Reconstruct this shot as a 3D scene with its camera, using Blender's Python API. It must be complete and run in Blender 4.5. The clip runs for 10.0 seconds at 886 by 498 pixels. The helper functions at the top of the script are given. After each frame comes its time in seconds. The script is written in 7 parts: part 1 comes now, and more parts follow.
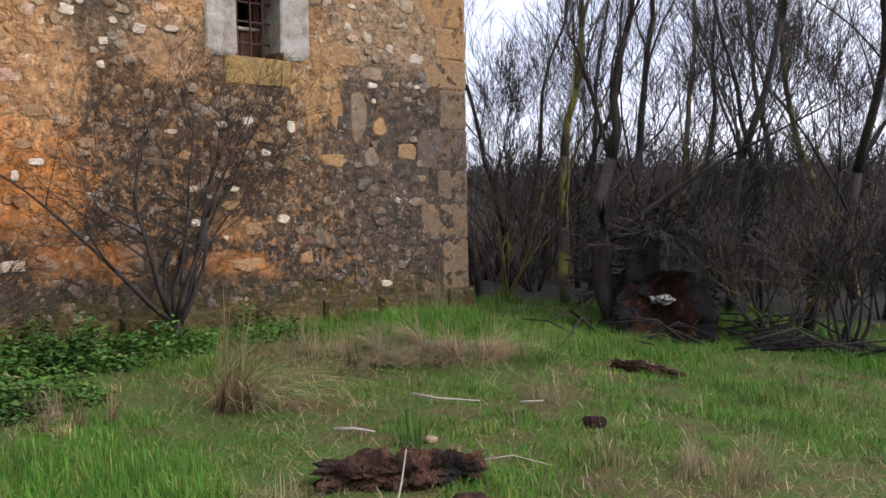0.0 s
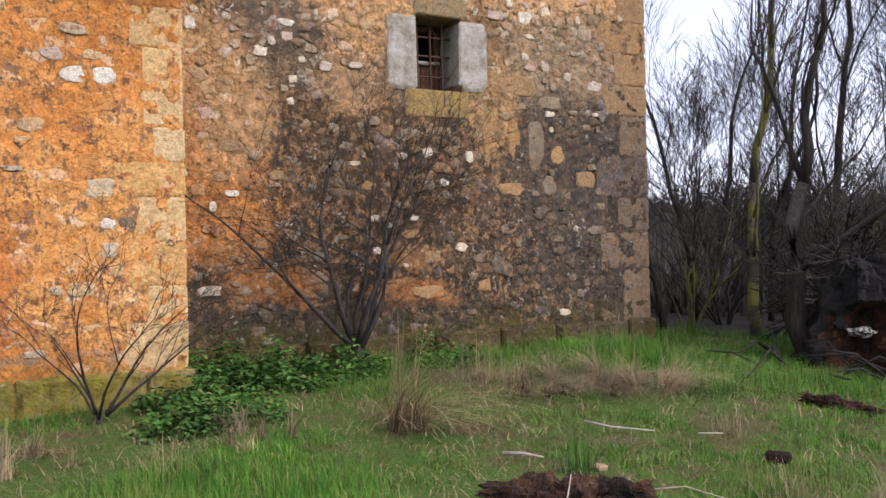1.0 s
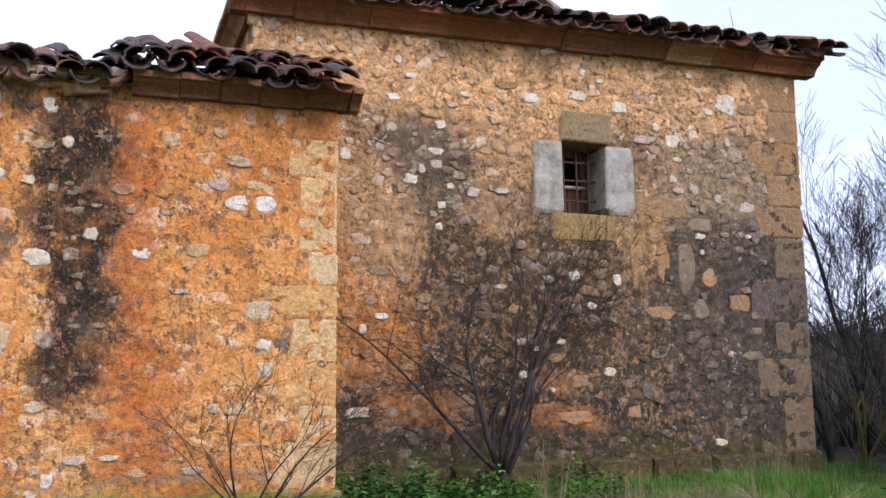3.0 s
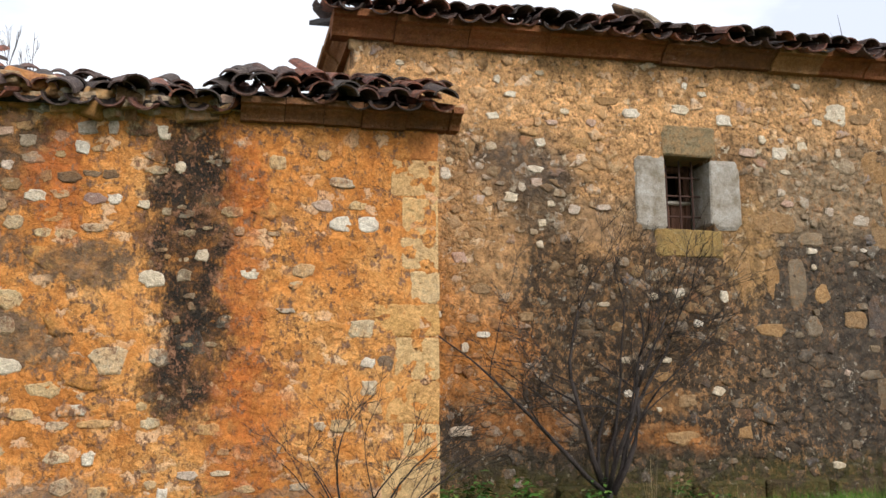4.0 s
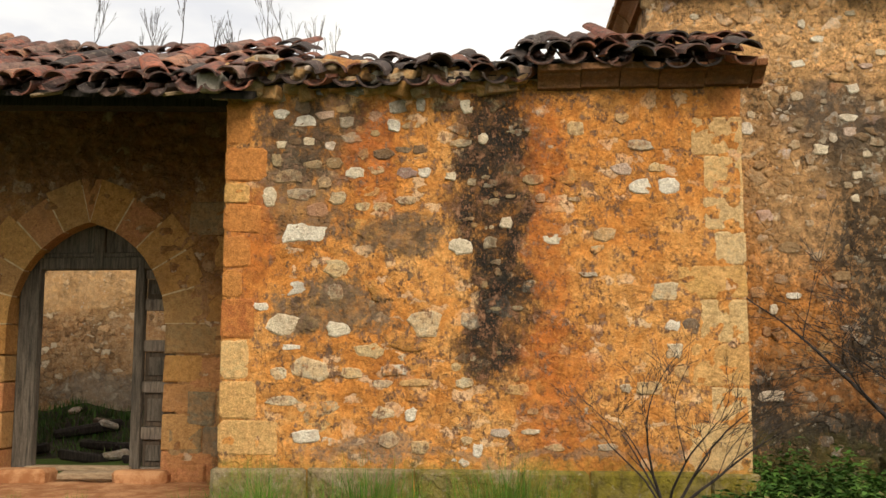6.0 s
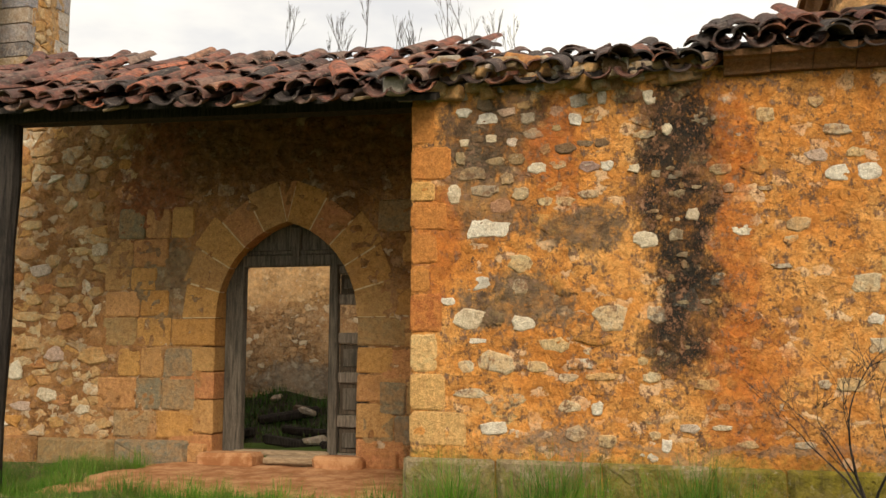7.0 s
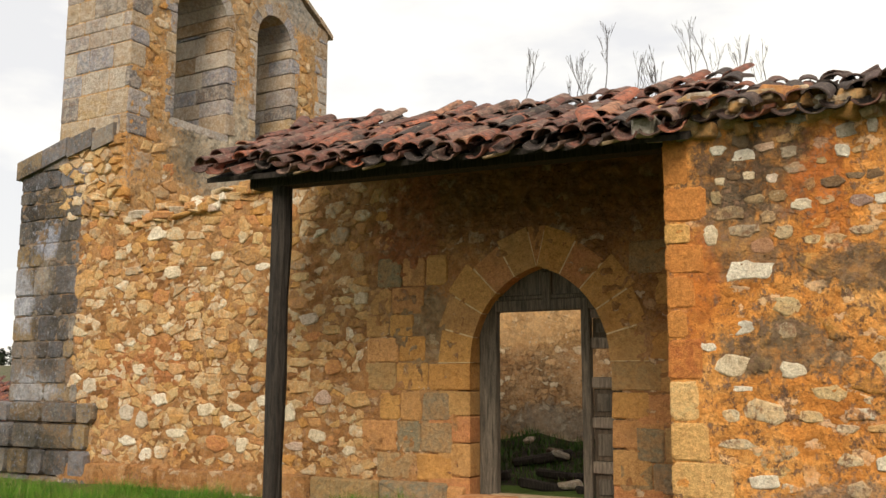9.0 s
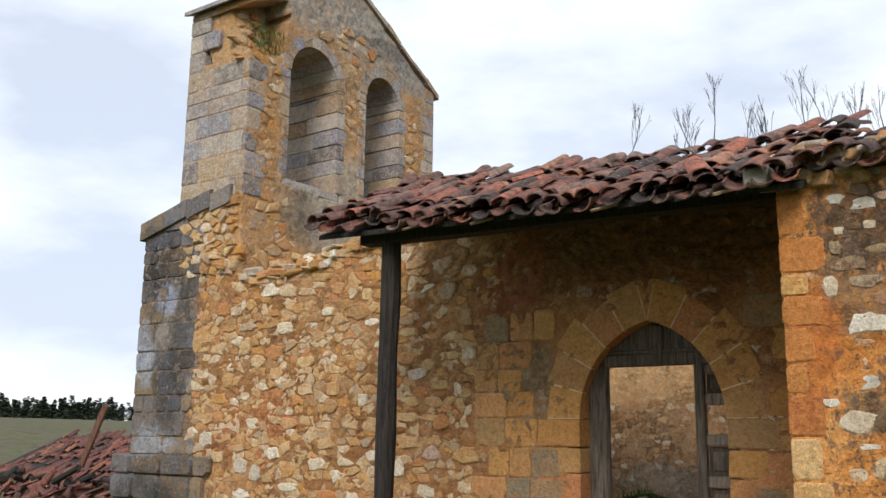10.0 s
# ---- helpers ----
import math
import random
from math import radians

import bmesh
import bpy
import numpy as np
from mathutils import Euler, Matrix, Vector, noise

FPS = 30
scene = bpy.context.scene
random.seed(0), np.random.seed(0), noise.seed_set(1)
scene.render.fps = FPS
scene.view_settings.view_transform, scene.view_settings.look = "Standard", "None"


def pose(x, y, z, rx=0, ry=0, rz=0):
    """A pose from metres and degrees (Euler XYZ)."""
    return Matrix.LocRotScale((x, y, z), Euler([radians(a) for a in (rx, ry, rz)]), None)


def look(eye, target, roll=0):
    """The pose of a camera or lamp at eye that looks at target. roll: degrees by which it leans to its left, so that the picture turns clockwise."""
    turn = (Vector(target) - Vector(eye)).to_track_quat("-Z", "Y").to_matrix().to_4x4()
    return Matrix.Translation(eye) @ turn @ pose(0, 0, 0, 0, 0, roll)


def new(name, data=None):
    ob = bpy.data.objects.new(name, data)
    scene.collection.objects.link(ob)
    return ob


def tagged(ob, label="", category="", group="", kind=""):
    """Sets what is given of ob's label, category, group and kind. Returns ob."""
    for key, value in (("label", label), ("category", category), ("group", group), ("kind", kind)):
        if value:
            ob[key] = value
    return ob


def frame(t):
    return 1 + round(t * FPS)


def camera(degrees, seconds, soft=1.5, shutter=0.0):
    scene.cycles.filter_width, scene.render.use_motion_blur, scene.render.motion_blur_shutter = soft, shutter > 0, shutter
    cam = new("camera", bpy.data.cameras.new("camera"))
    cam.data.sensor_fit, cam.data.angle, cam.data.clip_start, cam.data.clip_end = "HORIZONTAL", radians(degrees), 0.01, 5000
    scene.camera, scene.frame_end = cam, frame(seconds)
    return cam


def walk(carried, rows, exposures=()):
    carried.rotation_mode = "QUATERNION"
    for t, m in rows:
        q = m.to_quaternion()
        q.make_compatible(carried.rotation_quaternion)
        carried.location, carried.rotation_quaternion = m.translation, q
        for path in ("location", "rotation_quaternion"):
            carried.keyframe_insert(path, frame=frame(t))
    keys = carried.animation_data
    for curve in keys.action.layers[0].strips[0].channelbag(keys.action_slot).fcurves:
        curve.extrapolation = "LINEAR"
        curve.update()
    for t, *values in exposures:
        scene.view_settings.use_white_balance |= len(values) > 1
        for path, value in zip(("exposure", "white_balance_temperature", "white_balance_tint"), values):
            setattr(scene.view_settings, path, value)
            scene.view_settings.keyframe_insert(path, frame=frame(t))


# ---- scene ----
cam = camera(50.3, 10.0)
PATH = [
    (0, (1.225, 0.549, 1.872), (2.507, 2.08, 1.781), -0.9),
    (0.5, (1.329, 0.446, 1.818), (2.429, 2.116, 1.766), -0.6),
    (1, (1.328, 0.478, 1.801), (2.281, 2.236, 1.792), -1.2),
    (1.5, (1.352, 0.465, 1.78), (2.194, 2.278, 1.815), -0.7),
    (2, (1.337, 0.474, 1.855), (2.066, 2.335, 1.945), -0.0),
    (2.5, (1.356, 0.461, 1.825), (2.056, 2.325, 2.01), -0.4),
    (4, (1.342, 0.454, 1.752), (1.799, 2.376, 2.059), -0.4),
    (4.5, (1.33, 0.46, 1.812), (1.615, 2.424, 2.06), -0.7),
    (5, (1.241, 0.493, 1.654), (1.355, 2.472, 1.921), -0.6),
    (5.2, (1.196, 0.512, 1.644), (1.283, 2.493, 1.91), -1.0),
    (6.3, (1.178, 0.339, 1.8), (0.919, 2.31, 2.019), 0.4),
    (6.5, (1.186, 0.321, 1.815), (0.832, 2.278, 2.033), 0.3),
    (7, (1.171, 0.316, 1.793), (0.667, 2.24, 1.999), 0.2),
    (7.5, (1.167, 0.331, 1.806), (0.536, 2.219, 2.0), -0.3),
    (8, (1.146, 0.298, 1.822), (0.384, 2.136, 2.03), -0.6),
    (8.5, (1.109, 0.26, 1.864), (0.254, 2.053, 2.102), -0.4),
    (9, (1.09, 0.295, 1.886), (0.118, 2.021, 2.165), 0.1),
    (9.5, (1.086, 0.274, 1.881), (0.005, 1.924, 2.212), 0.4),
    (10, (1.083, 0.253, 1.851), (-0.065, 1.842, 2.248), 0.7),
]
SKY, SUN, EXPOSURE = 1.0, 2.3, 0.5
LIGHT = [(0.0, 0.20, 5950, 20), (1.5, 0.30, 5750, 22), (2.5, 0.24, 5350, 24), (4.0, 0.06, 6300, 13), (4.5, 0.00, 6500, 13), (5.0, 0.08, 6750, 13), (6.5, -0.09, 7500, 11), (8.5, -0.07, 7650, 11), (9.2, 0.00, 7150, 11), (10.0, -0.16, 6150, 11)]
walk(cam, [(t, look(eye, target, roll)) for t, eye, target, roll in PATH], [(t, EXPOSURE + s, kelvin, tint) for t, s, kelvin, tint in LIGHT])

# ---------- light ----------
SUN_EL, SUN_AZ = 36.0, 156.0      # degrees; azimuth from +y towards +x
world = bpy.data.worlds.new("overcast_sky")
scene.world = world
world.use_nodes = True
wn, wl = world.node_tree.nodes, world.node_tree.links
wn.clear()
w_out, w_bg = wn.new("ShaderNodeOutputWorld"), wn.new("ShaderNodeBackground")
w_sky = wn.new("ShaderNodeTexSky")
w_sky.sky_type, w_sky.sun_disc = "NISHITA", False
w_sky.sun_elevation, w_sky.sun_rotation = radians(SUN_EL), radians(SUN_AZ)
w_dim = wn.new("ShaderNodeVectorMath")
w_dim.operation = "SCALE"
w_dim.inputs["Scale"].default_value = 0.10
wl.new(w_sky.outputs["Color"], w_dim.inputs[0])
w_tc, w_map = wn.new("ShaderNodeTexCoord"), wn.new("ShaderNodeMapping")
w_map.inputs["Scale"].default_value = (1.0, 1.0, 2.6)
w_noise = wn.new("ShaderNodeTexNoise")
w_noise.inputs["Scale"].default_value, w_noise.inputs["Detail"].default_value = 2.3, 6.0
w_noise.inputs["Roughness"].default_value = 0.55
w_ramp = wn.new("ShaderNodeValToRGB")
for el, (p, c) in zip((w_ramp.color_ramp.elements[0], w_ramp.color_ramp.elements[1]), ((0.40, (0.64, 0.68, 0.75, 1)), (0.62, (1.0, 1.02, 1.0, 1)))):
    el.position, el.color = p, c
w_mix = wn.new("ShaderNodeMix")
w_mix.data_type = "RGBA"
w_mix.inputs["Factor"].default_value = 0.86
wl.new(w_tc.outputs["Generated"], w_map.inputs["Vector"])
wl.new(w_map.outputs["Vector"], w_noise.inputs["Vector"])
wl.new(w_noise.outputs["Fac"], w_ramp.inputs["Fac"])
wl.new(w_dim.outputs["Vector"], w_mix.inputs["A"])
wl.new(w_ramp.outputs["Color"], w_mix.inputs["B"])
wl.new(w_mix.outputs["Result"], w_bg.inputs["Color"])
w_bg.inputs["Strength"].default_value = SKY
wl.new(w_bg.outputs["Background"], w_out.inputs["Surface"])
sun_data = bpy.data.lights.new("sun", "SUN")
sun_data.energy, sun_data.angle, sun_data.color = SUN, radians(25), (1.0, 0.95, 0.87)
sun = new("sun", sun_data)
az, el = radians(SUN_AZ), radians(SUN_EL)
sun.matrix_world = look((30 * math.sin(az) * math.cos(el), 30 * math.cos(az) * math.cos(el), 30 * math.sin(el)), (0, 0, 0))

# ---------- node helpers ----------


class Mat:
    """A material under construction: every method returns an output socket."""

    def __init__(self, name, rough=0.9, metal=0.0):
        self.m = bpy.data.materials.new(name)
        self.m.use_nodes = True
        self.nt = self.m.node_tree
        self.bsdf = self.nt.nodes["Principled BSDF"]
        self.bsdf.inputs["Roughness"].default_value = rough
        self.bsdf.inputs["Metallic"].default_value = metal
        self.bsdf.inputs["Specular IOR Level"].default_value = 0.25
        self.pos = self.nt.nodes.new("ShaderNodeNewGeometry").outputs["Position"]

    def put(self, node_type, inputs, **attrs):
        n = self.nt.nodes.new(node_type)
        if "operation" in attrs:
            n.operation = attrs["operation"]
        if "data_type" in attrs:
            n.data_type = attrs["data_type"]
        if "blend_type" in attrs:
            n.blend_type = attrs["blend_type"]
        if "feature" in attrs:
            n.feature = attrs["feature"]
        for k, v in inputs.items():
            if isinstance(v, bpy.types.NodeSocket):
                self.nt.links.new(v, n.inputs[k])
            else:
                n.inputs[k].default_value = v
        return n

    def noise(self, scale, detail=4, rough=0.6, dist=0.0, vec=None):
        return self.put("ShaderNodeTexNoise", {"Vector": vec or self.pos, "Scale": scale, "Detail": detail, "Roughness": rough, "Distortion": dist}).outputs["Fac"]

    def voronoi(self, scale, vec=None, feature="F1"):
        return self.put("ShaderNodeTexVoronoi", {"Vector": vec or self.pos, "Scale": scale}, feature=feature).outputs["Distance"]

    def math(self, op, a, b=0.0, c=0.0):
        return self.put("ShaderNodeMath", {0: a, 1: b, 2: c}, operation=op).outputs[0]

    def ramp(self, fac, stops):
        n = self.put("ShaderNodeValToRGB", {"Fac": fac})
        e = n.color_ramp.elements
        while len(e) < len(stops):
            e.new(0.5)
        for el, (p, c) in zip(e, stops):
            el.position = p
            el.color = (*c, 1) if isinstance(c, tuple) else (c, c, c, 1)
        return n.outputs["Color"]

    def step(self, fac, lo, hi):
        n = self.put("ShaderNodeMapRange", {"Value": fac, "From Min": lo, "From Max": hi})
        n.interpolation_type = "SMOOTHSTEP"
        return n.outputs["Result"]

    def mix(self, fac, a, b, blend="MIX"):
        a = (*a, 1) if isinstance(a, tuple) else a
        b = (*b, 1) if isinstance(b, tuple) else b
        return self.put("ShaderNodeMix", {0: fac, 6: a, 7: b}, data_type="RGBA", blend_type=blend).outputs[2]

    def wobble(self, scale=1.4, amount=0.5):
        """The position, shaken by noise, for stains with ragged edges."""
        n = self.put("ShaderNodeTexNoise", {"Vector": self.pos, "Scale": scale, "Detail": 6.0, "Roughness": 0.65})
        off = self.put("ShaderNodeVectorMath", {0: n.outputs["Color"], 1: (0.5, 0.5, 0.5)}, operation="SUBTRACT").outputs[0]
        off = self.put("ShaderNodeVectorMath", {0: off, "Scale": amount}, operation="SCALE").outputs[0]
        v = self.put("ShaderNodeVectorMath", {0: self.pos, 1: off}, operation="ADD").outputs[0]
        s = self.put("ShaderNodeSeparateXYZ", {0: v})
        return s.outputs

    def spot(self, xyz, cx, cz, rx, rz, soft=0.5, axis="X"):
        """1 inside an oval stain about (cx, cz), 0 well outside it."""
        dx = self.math("DIVIDE", self.math("SUBTRACT", xyz[axis], cx), rx)
        dz = self.math("DIVIDE", self.math("SUBTRACT", xyz["Z"], cz), rz)
        d = self.math("ADD", self.math("MULTIPLY", dx, dx), self.math("MULTIPLY", dz, dz))
        return self.step(d, 1.0 + soft, 1.0 - soft)

    def done(self, color, bumps=(), rough=None):
        if isinstance(color, tuple):
            self.bsdf.inputs["Base Color"].default_value = (*color, 1)
        else:
            self.nt.links.new(color, self.bsdf.inputs["Base Color"])
        normal = None
        for height, dist in bumps:
            ins = {"Height": height, "Distance": dist, "Strength": 1.0}
            if normal:
                ins["Normal"] = normal
            normal = self.put("ShaderNodeBump", ins).outputs["Normal"]
        if normal:
            self.nt.links.new(normal, self.bsdf.inputs["Normal"])
        if rough is not None:
            self.nt.links.new(rough, self.bsdf.inputs["Roughness"])
        return self.m

    def random(self, by_island=False):
        if by_island:
            return self.nt.nodes.new("ShaderNodeNewGeometry").outputs["Random Per Island"]
        return self.nt.nodes.new("ShaderNodeObjectInfo").outputs["Random"]


# ---------- materials ----------


def small_rubble(k, base, scale=9.0, amount=1.0, pale=(0.78, 0.68, 0.50)):
    """Half-buried chips in mortar: each with its own tone, parted by dark cracks. Gives colour and height."""
    n = k.put("ShaderNodeTexNoise", {"Vector": k.pos, "Scale": 6.0, "Detail": 5.0, "Roughness": 0.7})
    off = k.put("ShaderNodeVectorMath", {0: n.outputs["Color"], 1: (0.5, 0.5, 0.5)}, operation="SUBTRACT").outputs[0]
    off = k.put("ShaderNodeVectorMath", {0: off, "Scale": 0.22}, operation="SCALE").outputs[0]
    v = k.put("ShaderNodeVectorMath", {0: k.pos, 1: off}, operation="ADD").outputs[0]
    v = k.put("ShaderNodeVectorMath", {0: v, 1: (1.0, 1.0, 1.55)}, operation="MULTIPLY").outputs[0]
    cell = k.put("ShaderNodeTexVoronoi", {"Vector": v, "Scale": scale})
    rnd = k.put("ShaderNodeSeparateColor", {0: cell.outputs["Color"]}).outputs[0]
    edge = k.voronoi(scale, v, "DISTANCE_TO_EDGE")
    where = k.math("MULTIPLY", k.step(k.noise(2.1, 5, 0.6), 0.36, 0.56), amount)
    toned = k.mix(1.0, base, k.ramp(rnd, [(0.0, (0.50, 0.46, 0.42)), (0.25, (0.82, 0.80, 0.78)), (0.6, (1.0, 1.0, 1.0)), (0.85, (1.22, 1.22, 1.22))]), "MULTIPLY")
    toned = k.mix(k.math("MULTIPLY", k.step(rnd, 0.88, 0.93), 0.75), toned, pale)
    crack = k.math("MULTIPLY", k.step(edge, 0.075, 0.015), k.step(k.noise(9.0, 5, 0.7), 0.40, 0.55))
    toned = k.mix(k.math("MULTIPLY", crack, 0.75), toned, k.mix(0.7, toned, (0.06, 0.035, 0.018)))
    return k.mix(where, base, toned), k.math("MULTIPLY", k.step(edge, 0.0, 0.16), where)


def stain_over(k, base, stains, axis="X", grain=None, weak=1.0):
    """Lays the shaped stains and painted-in light or shade (cx, cz, rx, rz, colour, strength) of a wall over a colour.
    """
    if stains:
        w = k.wobble(1.7, 0.7)
        grain = grain or k.noise(6.0, 6, 0.7, 0.4)
        fine = k.noise(21.0, 6, 0.75, 0.0, k.put("ShaderNodeMapping", {"Vector": k.pos, "Scale": (1.0, 1.0, 0.75)}).outputs[0])
        rag = k.math("ADD", k.math("MULTIPLY", k.math("SUBTRACT", grain, 0.5), 1.2), k.math("MULTIPLY", k.math("SUBTRACT", fine, 0.5), 3.0))
        mottle = k.math("ADD", k.math("MULTIPLY", k.step(k.noise(4.2, 6, 0.7, 0.6), 0.34, 0.56), 0.38), 0.62)
        tone = k.ramp(k.noise(11.0, 6, 0.75, 0.4), [(0.34, (0.45, 0.45, 0.45)), (0.5, (1.0, 1.0, 1.0)), (0.64, (1.5, 1.45, 1.4))])
        for cx, cz, rx, rz, col, amount in stains:
            edge = k.step(k.math("ADD", k.spot(w, cx, cz, rx, rz, 0.95, axis), rag), 0.05, 0.95)
            mask = k.math("MULTIPLY", k.math("MULTIPLY", edge, amount * weak), mottle)
            base = k.mix(mask, base, k.mix(1.0, (*col, 1)[:3], tone, "MULTIPLY"))
    return base


def stone_material(name, stops, by_island=False, lichen=0.35, dark=0.25, scale=1.0, stains=(), weak=0.75, axis="X", smear=None, smeared=0.85):
    k = Mat(name, 0.92)
    rnd = k.random(by_island)
    base = k.ramp(rnd, stops)
    hue = k.noise(9.0 * scale, 5, 0.65)
    base = k.mix(k.math("MULTIPLY", k.step(hue, 0.40, 0.70), 0.6), base, k.mix(0.55, base, (0.40, 0.19, 0.055)))
    grain, coarse = k.noise(75.0 * scale, 5, 0.75), k.noise(24.0 * scale, 6, 0.75)
    base = k.mix(0.8, base, k.ramp(grain, [(0.28, (0.45, 0.41, 0.36)), (0.62, (1.12, 1.12, 1.12))]), "MULTIPLY")
    base = k.mix(0.7, base, k.ramp(coarse, [(0.32, (0.50, 0.45, 0.40)), (0.60, (1.12, 1.12, 1.12))]), "MULTIPLY")
    li = k.math("MULTIPLY", k.step(k.noise(22.0, 6, 0.75), 0.60, 0.68), lichen)
    base = k.mix(li, base, (0.62, 0.58, 0.48))
    dk = k.math("MULTIPLY", k.step(k.noise(6.0, 6, 0.7), 0.52, 0.68), dark)
    base = k.mix(dk, base, (0.06, 0.05, 0.04))
    if smear:
        sm = k.step(k.math("ADD", k.math("MULTIPLY", k.noise(8.5, 6, 0.72, 0.5), 0.7), k.math("MULTIPLY", coarse, 0.3)), 0.44, 0.56)
        base = k.mix(k.math("MULTIPLY", sm, smeared), base, k.mix(0.8, smear, k.ramp(coarse, [(0.35, (0.45, 0.4, 0.35)), (0.6, (1.15, 1.15, 1.15))]), "MULTIPLY"))
    base = stain_over(k, base, stains, axis, None, weak)
    return k.done(base, [(hue, 0.03), (coarse, 0.022), (grain, 0.008)])


WHITE, TAN, BROWN = (0.88, 0.82, 0.70), (0.50, 0.34, 0.16), (0.24, 0.15, 0.08)
MIXED = [(0.0, (0.62, 0.30, 0.08)), (0.10, (0.60, 0.38, 0.16)), (0.20, (0.74, 0.60, 0.38)), (0.31, (0.36, 0.20, 0.09)), (0.40, (0.68, 0.49, 0.25)), (0.49, (0.56, 0.22, 0.09)), (0.58, (0.74, 0.56, 0.30)), (0.68, (0.44, 0.35, 0.26)), (0.76, (0.78, 0.66, 0.46)), (0.86, (0.62, 0.36, 0.13)), (0.94, (0.82, 0.74, 0.58))]
PALE = [(0.0, WHITE), (0.45, (0.84, 0.75, 0.58)), (0.7, (0.76, 0.64, 0.46)), (0.85, (0.62, 0.54, 0.44)), (1.0, (0.62, 0.42, 0.33))]
DARKMIX = [(0.0, BROWN), (0.25, (0.17, 0.13, 0.10)), (0.45, TAN), (0.6, (0.42, 0.37, 0.30)), (0.75, WHITE), (0.88, (0.45, 0.22, 0.12)), (0.97, (0.30, 0.30, 0.34))]
ASHLAR = [(0.0, (0.66, 0.37, 0.12)), (0.3, (0.74, 0.47, 0.18)), (0.6, (0.64, 0.33, 0.09)), (0.85, (0.76, 0.54, 0.26))]
ARCHSTONE = [(0.0, (0.58, 0.29, 0.085)), (0.3, (0.64, 0.36, 0.12)), (0.48, (0.27, 0.23, 0.14)), (0.56, (0.24, 0.22, 0.16)), (0.68, (0.56, 0.33, 0.13)), (0.85, (0.58, 0.25, 0.11)), (1.0, (0.68, 0.44, 0.18))]
GREYBLOCK = [(0.0, (0.46, 0.43, 0.40)), (0.15, (0.50, 0.36, 0.20)), (0.30, (0.27, 0.30, 0.38)), (0.44, (0.44, 0.32, 0.19)), (0.56, (0.34, 0.36, 0.42)), (0.68, (0.17, 0.16, 0.16)), (0.80, (0.56, 0.50, 0.43)), (0.92, (0.38, 0.26, 0.15))]
M_RUBBLE = stone_material("rubble_stone", MIXED, smear=(0.54, 0.27, 0.09), smeared=0.6)
M_RUBBLE_I = stone_material("rubble_stone_small", MIXED, True, smear=(0.54, 0.27, 0.09), smeared=0.6)
M_CREAMQUOIN = stone_material("cream_sandstone_quoin", [(0.0, (0.74, 0.50, 0.23)), (0.5, (0.72, 0.55, 0.32)), (1.0, (0.70, 0.42, 0.17))], dark=0.08, lichen=0.2, smear=(0.78, 0.50, 0.22), smeared=0.35)
M_PALE = stone_material("pale_limestone", PALE, dark=0.05, lichen=0.6)
M_DARK = stone_material("weathered_stone", DARKMIX, lichen=0.6, dark=0.5)
M_ASHLAR = stone_material("sandstone_quoin", ASHLAR, dark=0.12, lichen=0.12, smear=(0.76, 0.43, 0.17), smeared=0.5)
M_REDQUOIN = stone_material("red_sandstone_quoin", [(0.0, (0.60, 0.22, 0.06)), (0.5, (0.66, 0.30, 0.08)), (1.0, (0.50, 0.16, 0.05))], dark=0.2, lichen=0.1, smear=(0.62, 0.26, 0.07), smeared=0.5)
M_ARCH = stone_material("arch_sandstone", ARCHSTONE, dark=0.3, lichen=0.15, smear=(0.48, 0.25, 0.09), smeared=0.35)
M_GREYBLOCK = stone_material("grey_ashlar", GREYBLOCK, lichen=0.8, dark=0.35, smear=(0.54, 0.47, 0.40), smeared=0.45)
M_CORNER = stone_material("blackened_corner_ashlar", [(0.0, (0.10, 0.10, 0.10)), (0.2, (0.24, 0.25, 0.29)), (0.4, (0.07, 0.065, 0.065)), (0.6, (0.34, 0.25, 0.14)), (0.8, (0.18, 0.17, 0.17)), (1.0, (0.36, 0.33, 0.29))], lichen=0.8, dark=0.85, smear=(0.20, 0.15, 0.10), smeared=0.3, weak=1.0, stains=[(-11.4, 4.5, 0.55, 0.7, (0.02, 0.02, 0.02), 0.85), (-11.0, 2.6, 0.4, 0.6, (0.03, 0.027, 0.025), 0.75), (-11.6, 3.1, 0.25, 0.5, (0.34, 0.36, 0.42), 0.75), (-11.3, 1.8, 0.5, 0.25, (0.32, 0.33, 0.36), 0.7), (-11.3, 0.9, 0.8, 0.4, (0.03, 0.028, 0.02), 0.8), (-10.7, 3.7, 0.3, 1.1, (0.05, 0.04, 0.03), 0.75), (-11.1, 4.0, 0.25, 0.3, (0.34, 0.36, 0.44), 0.7)])


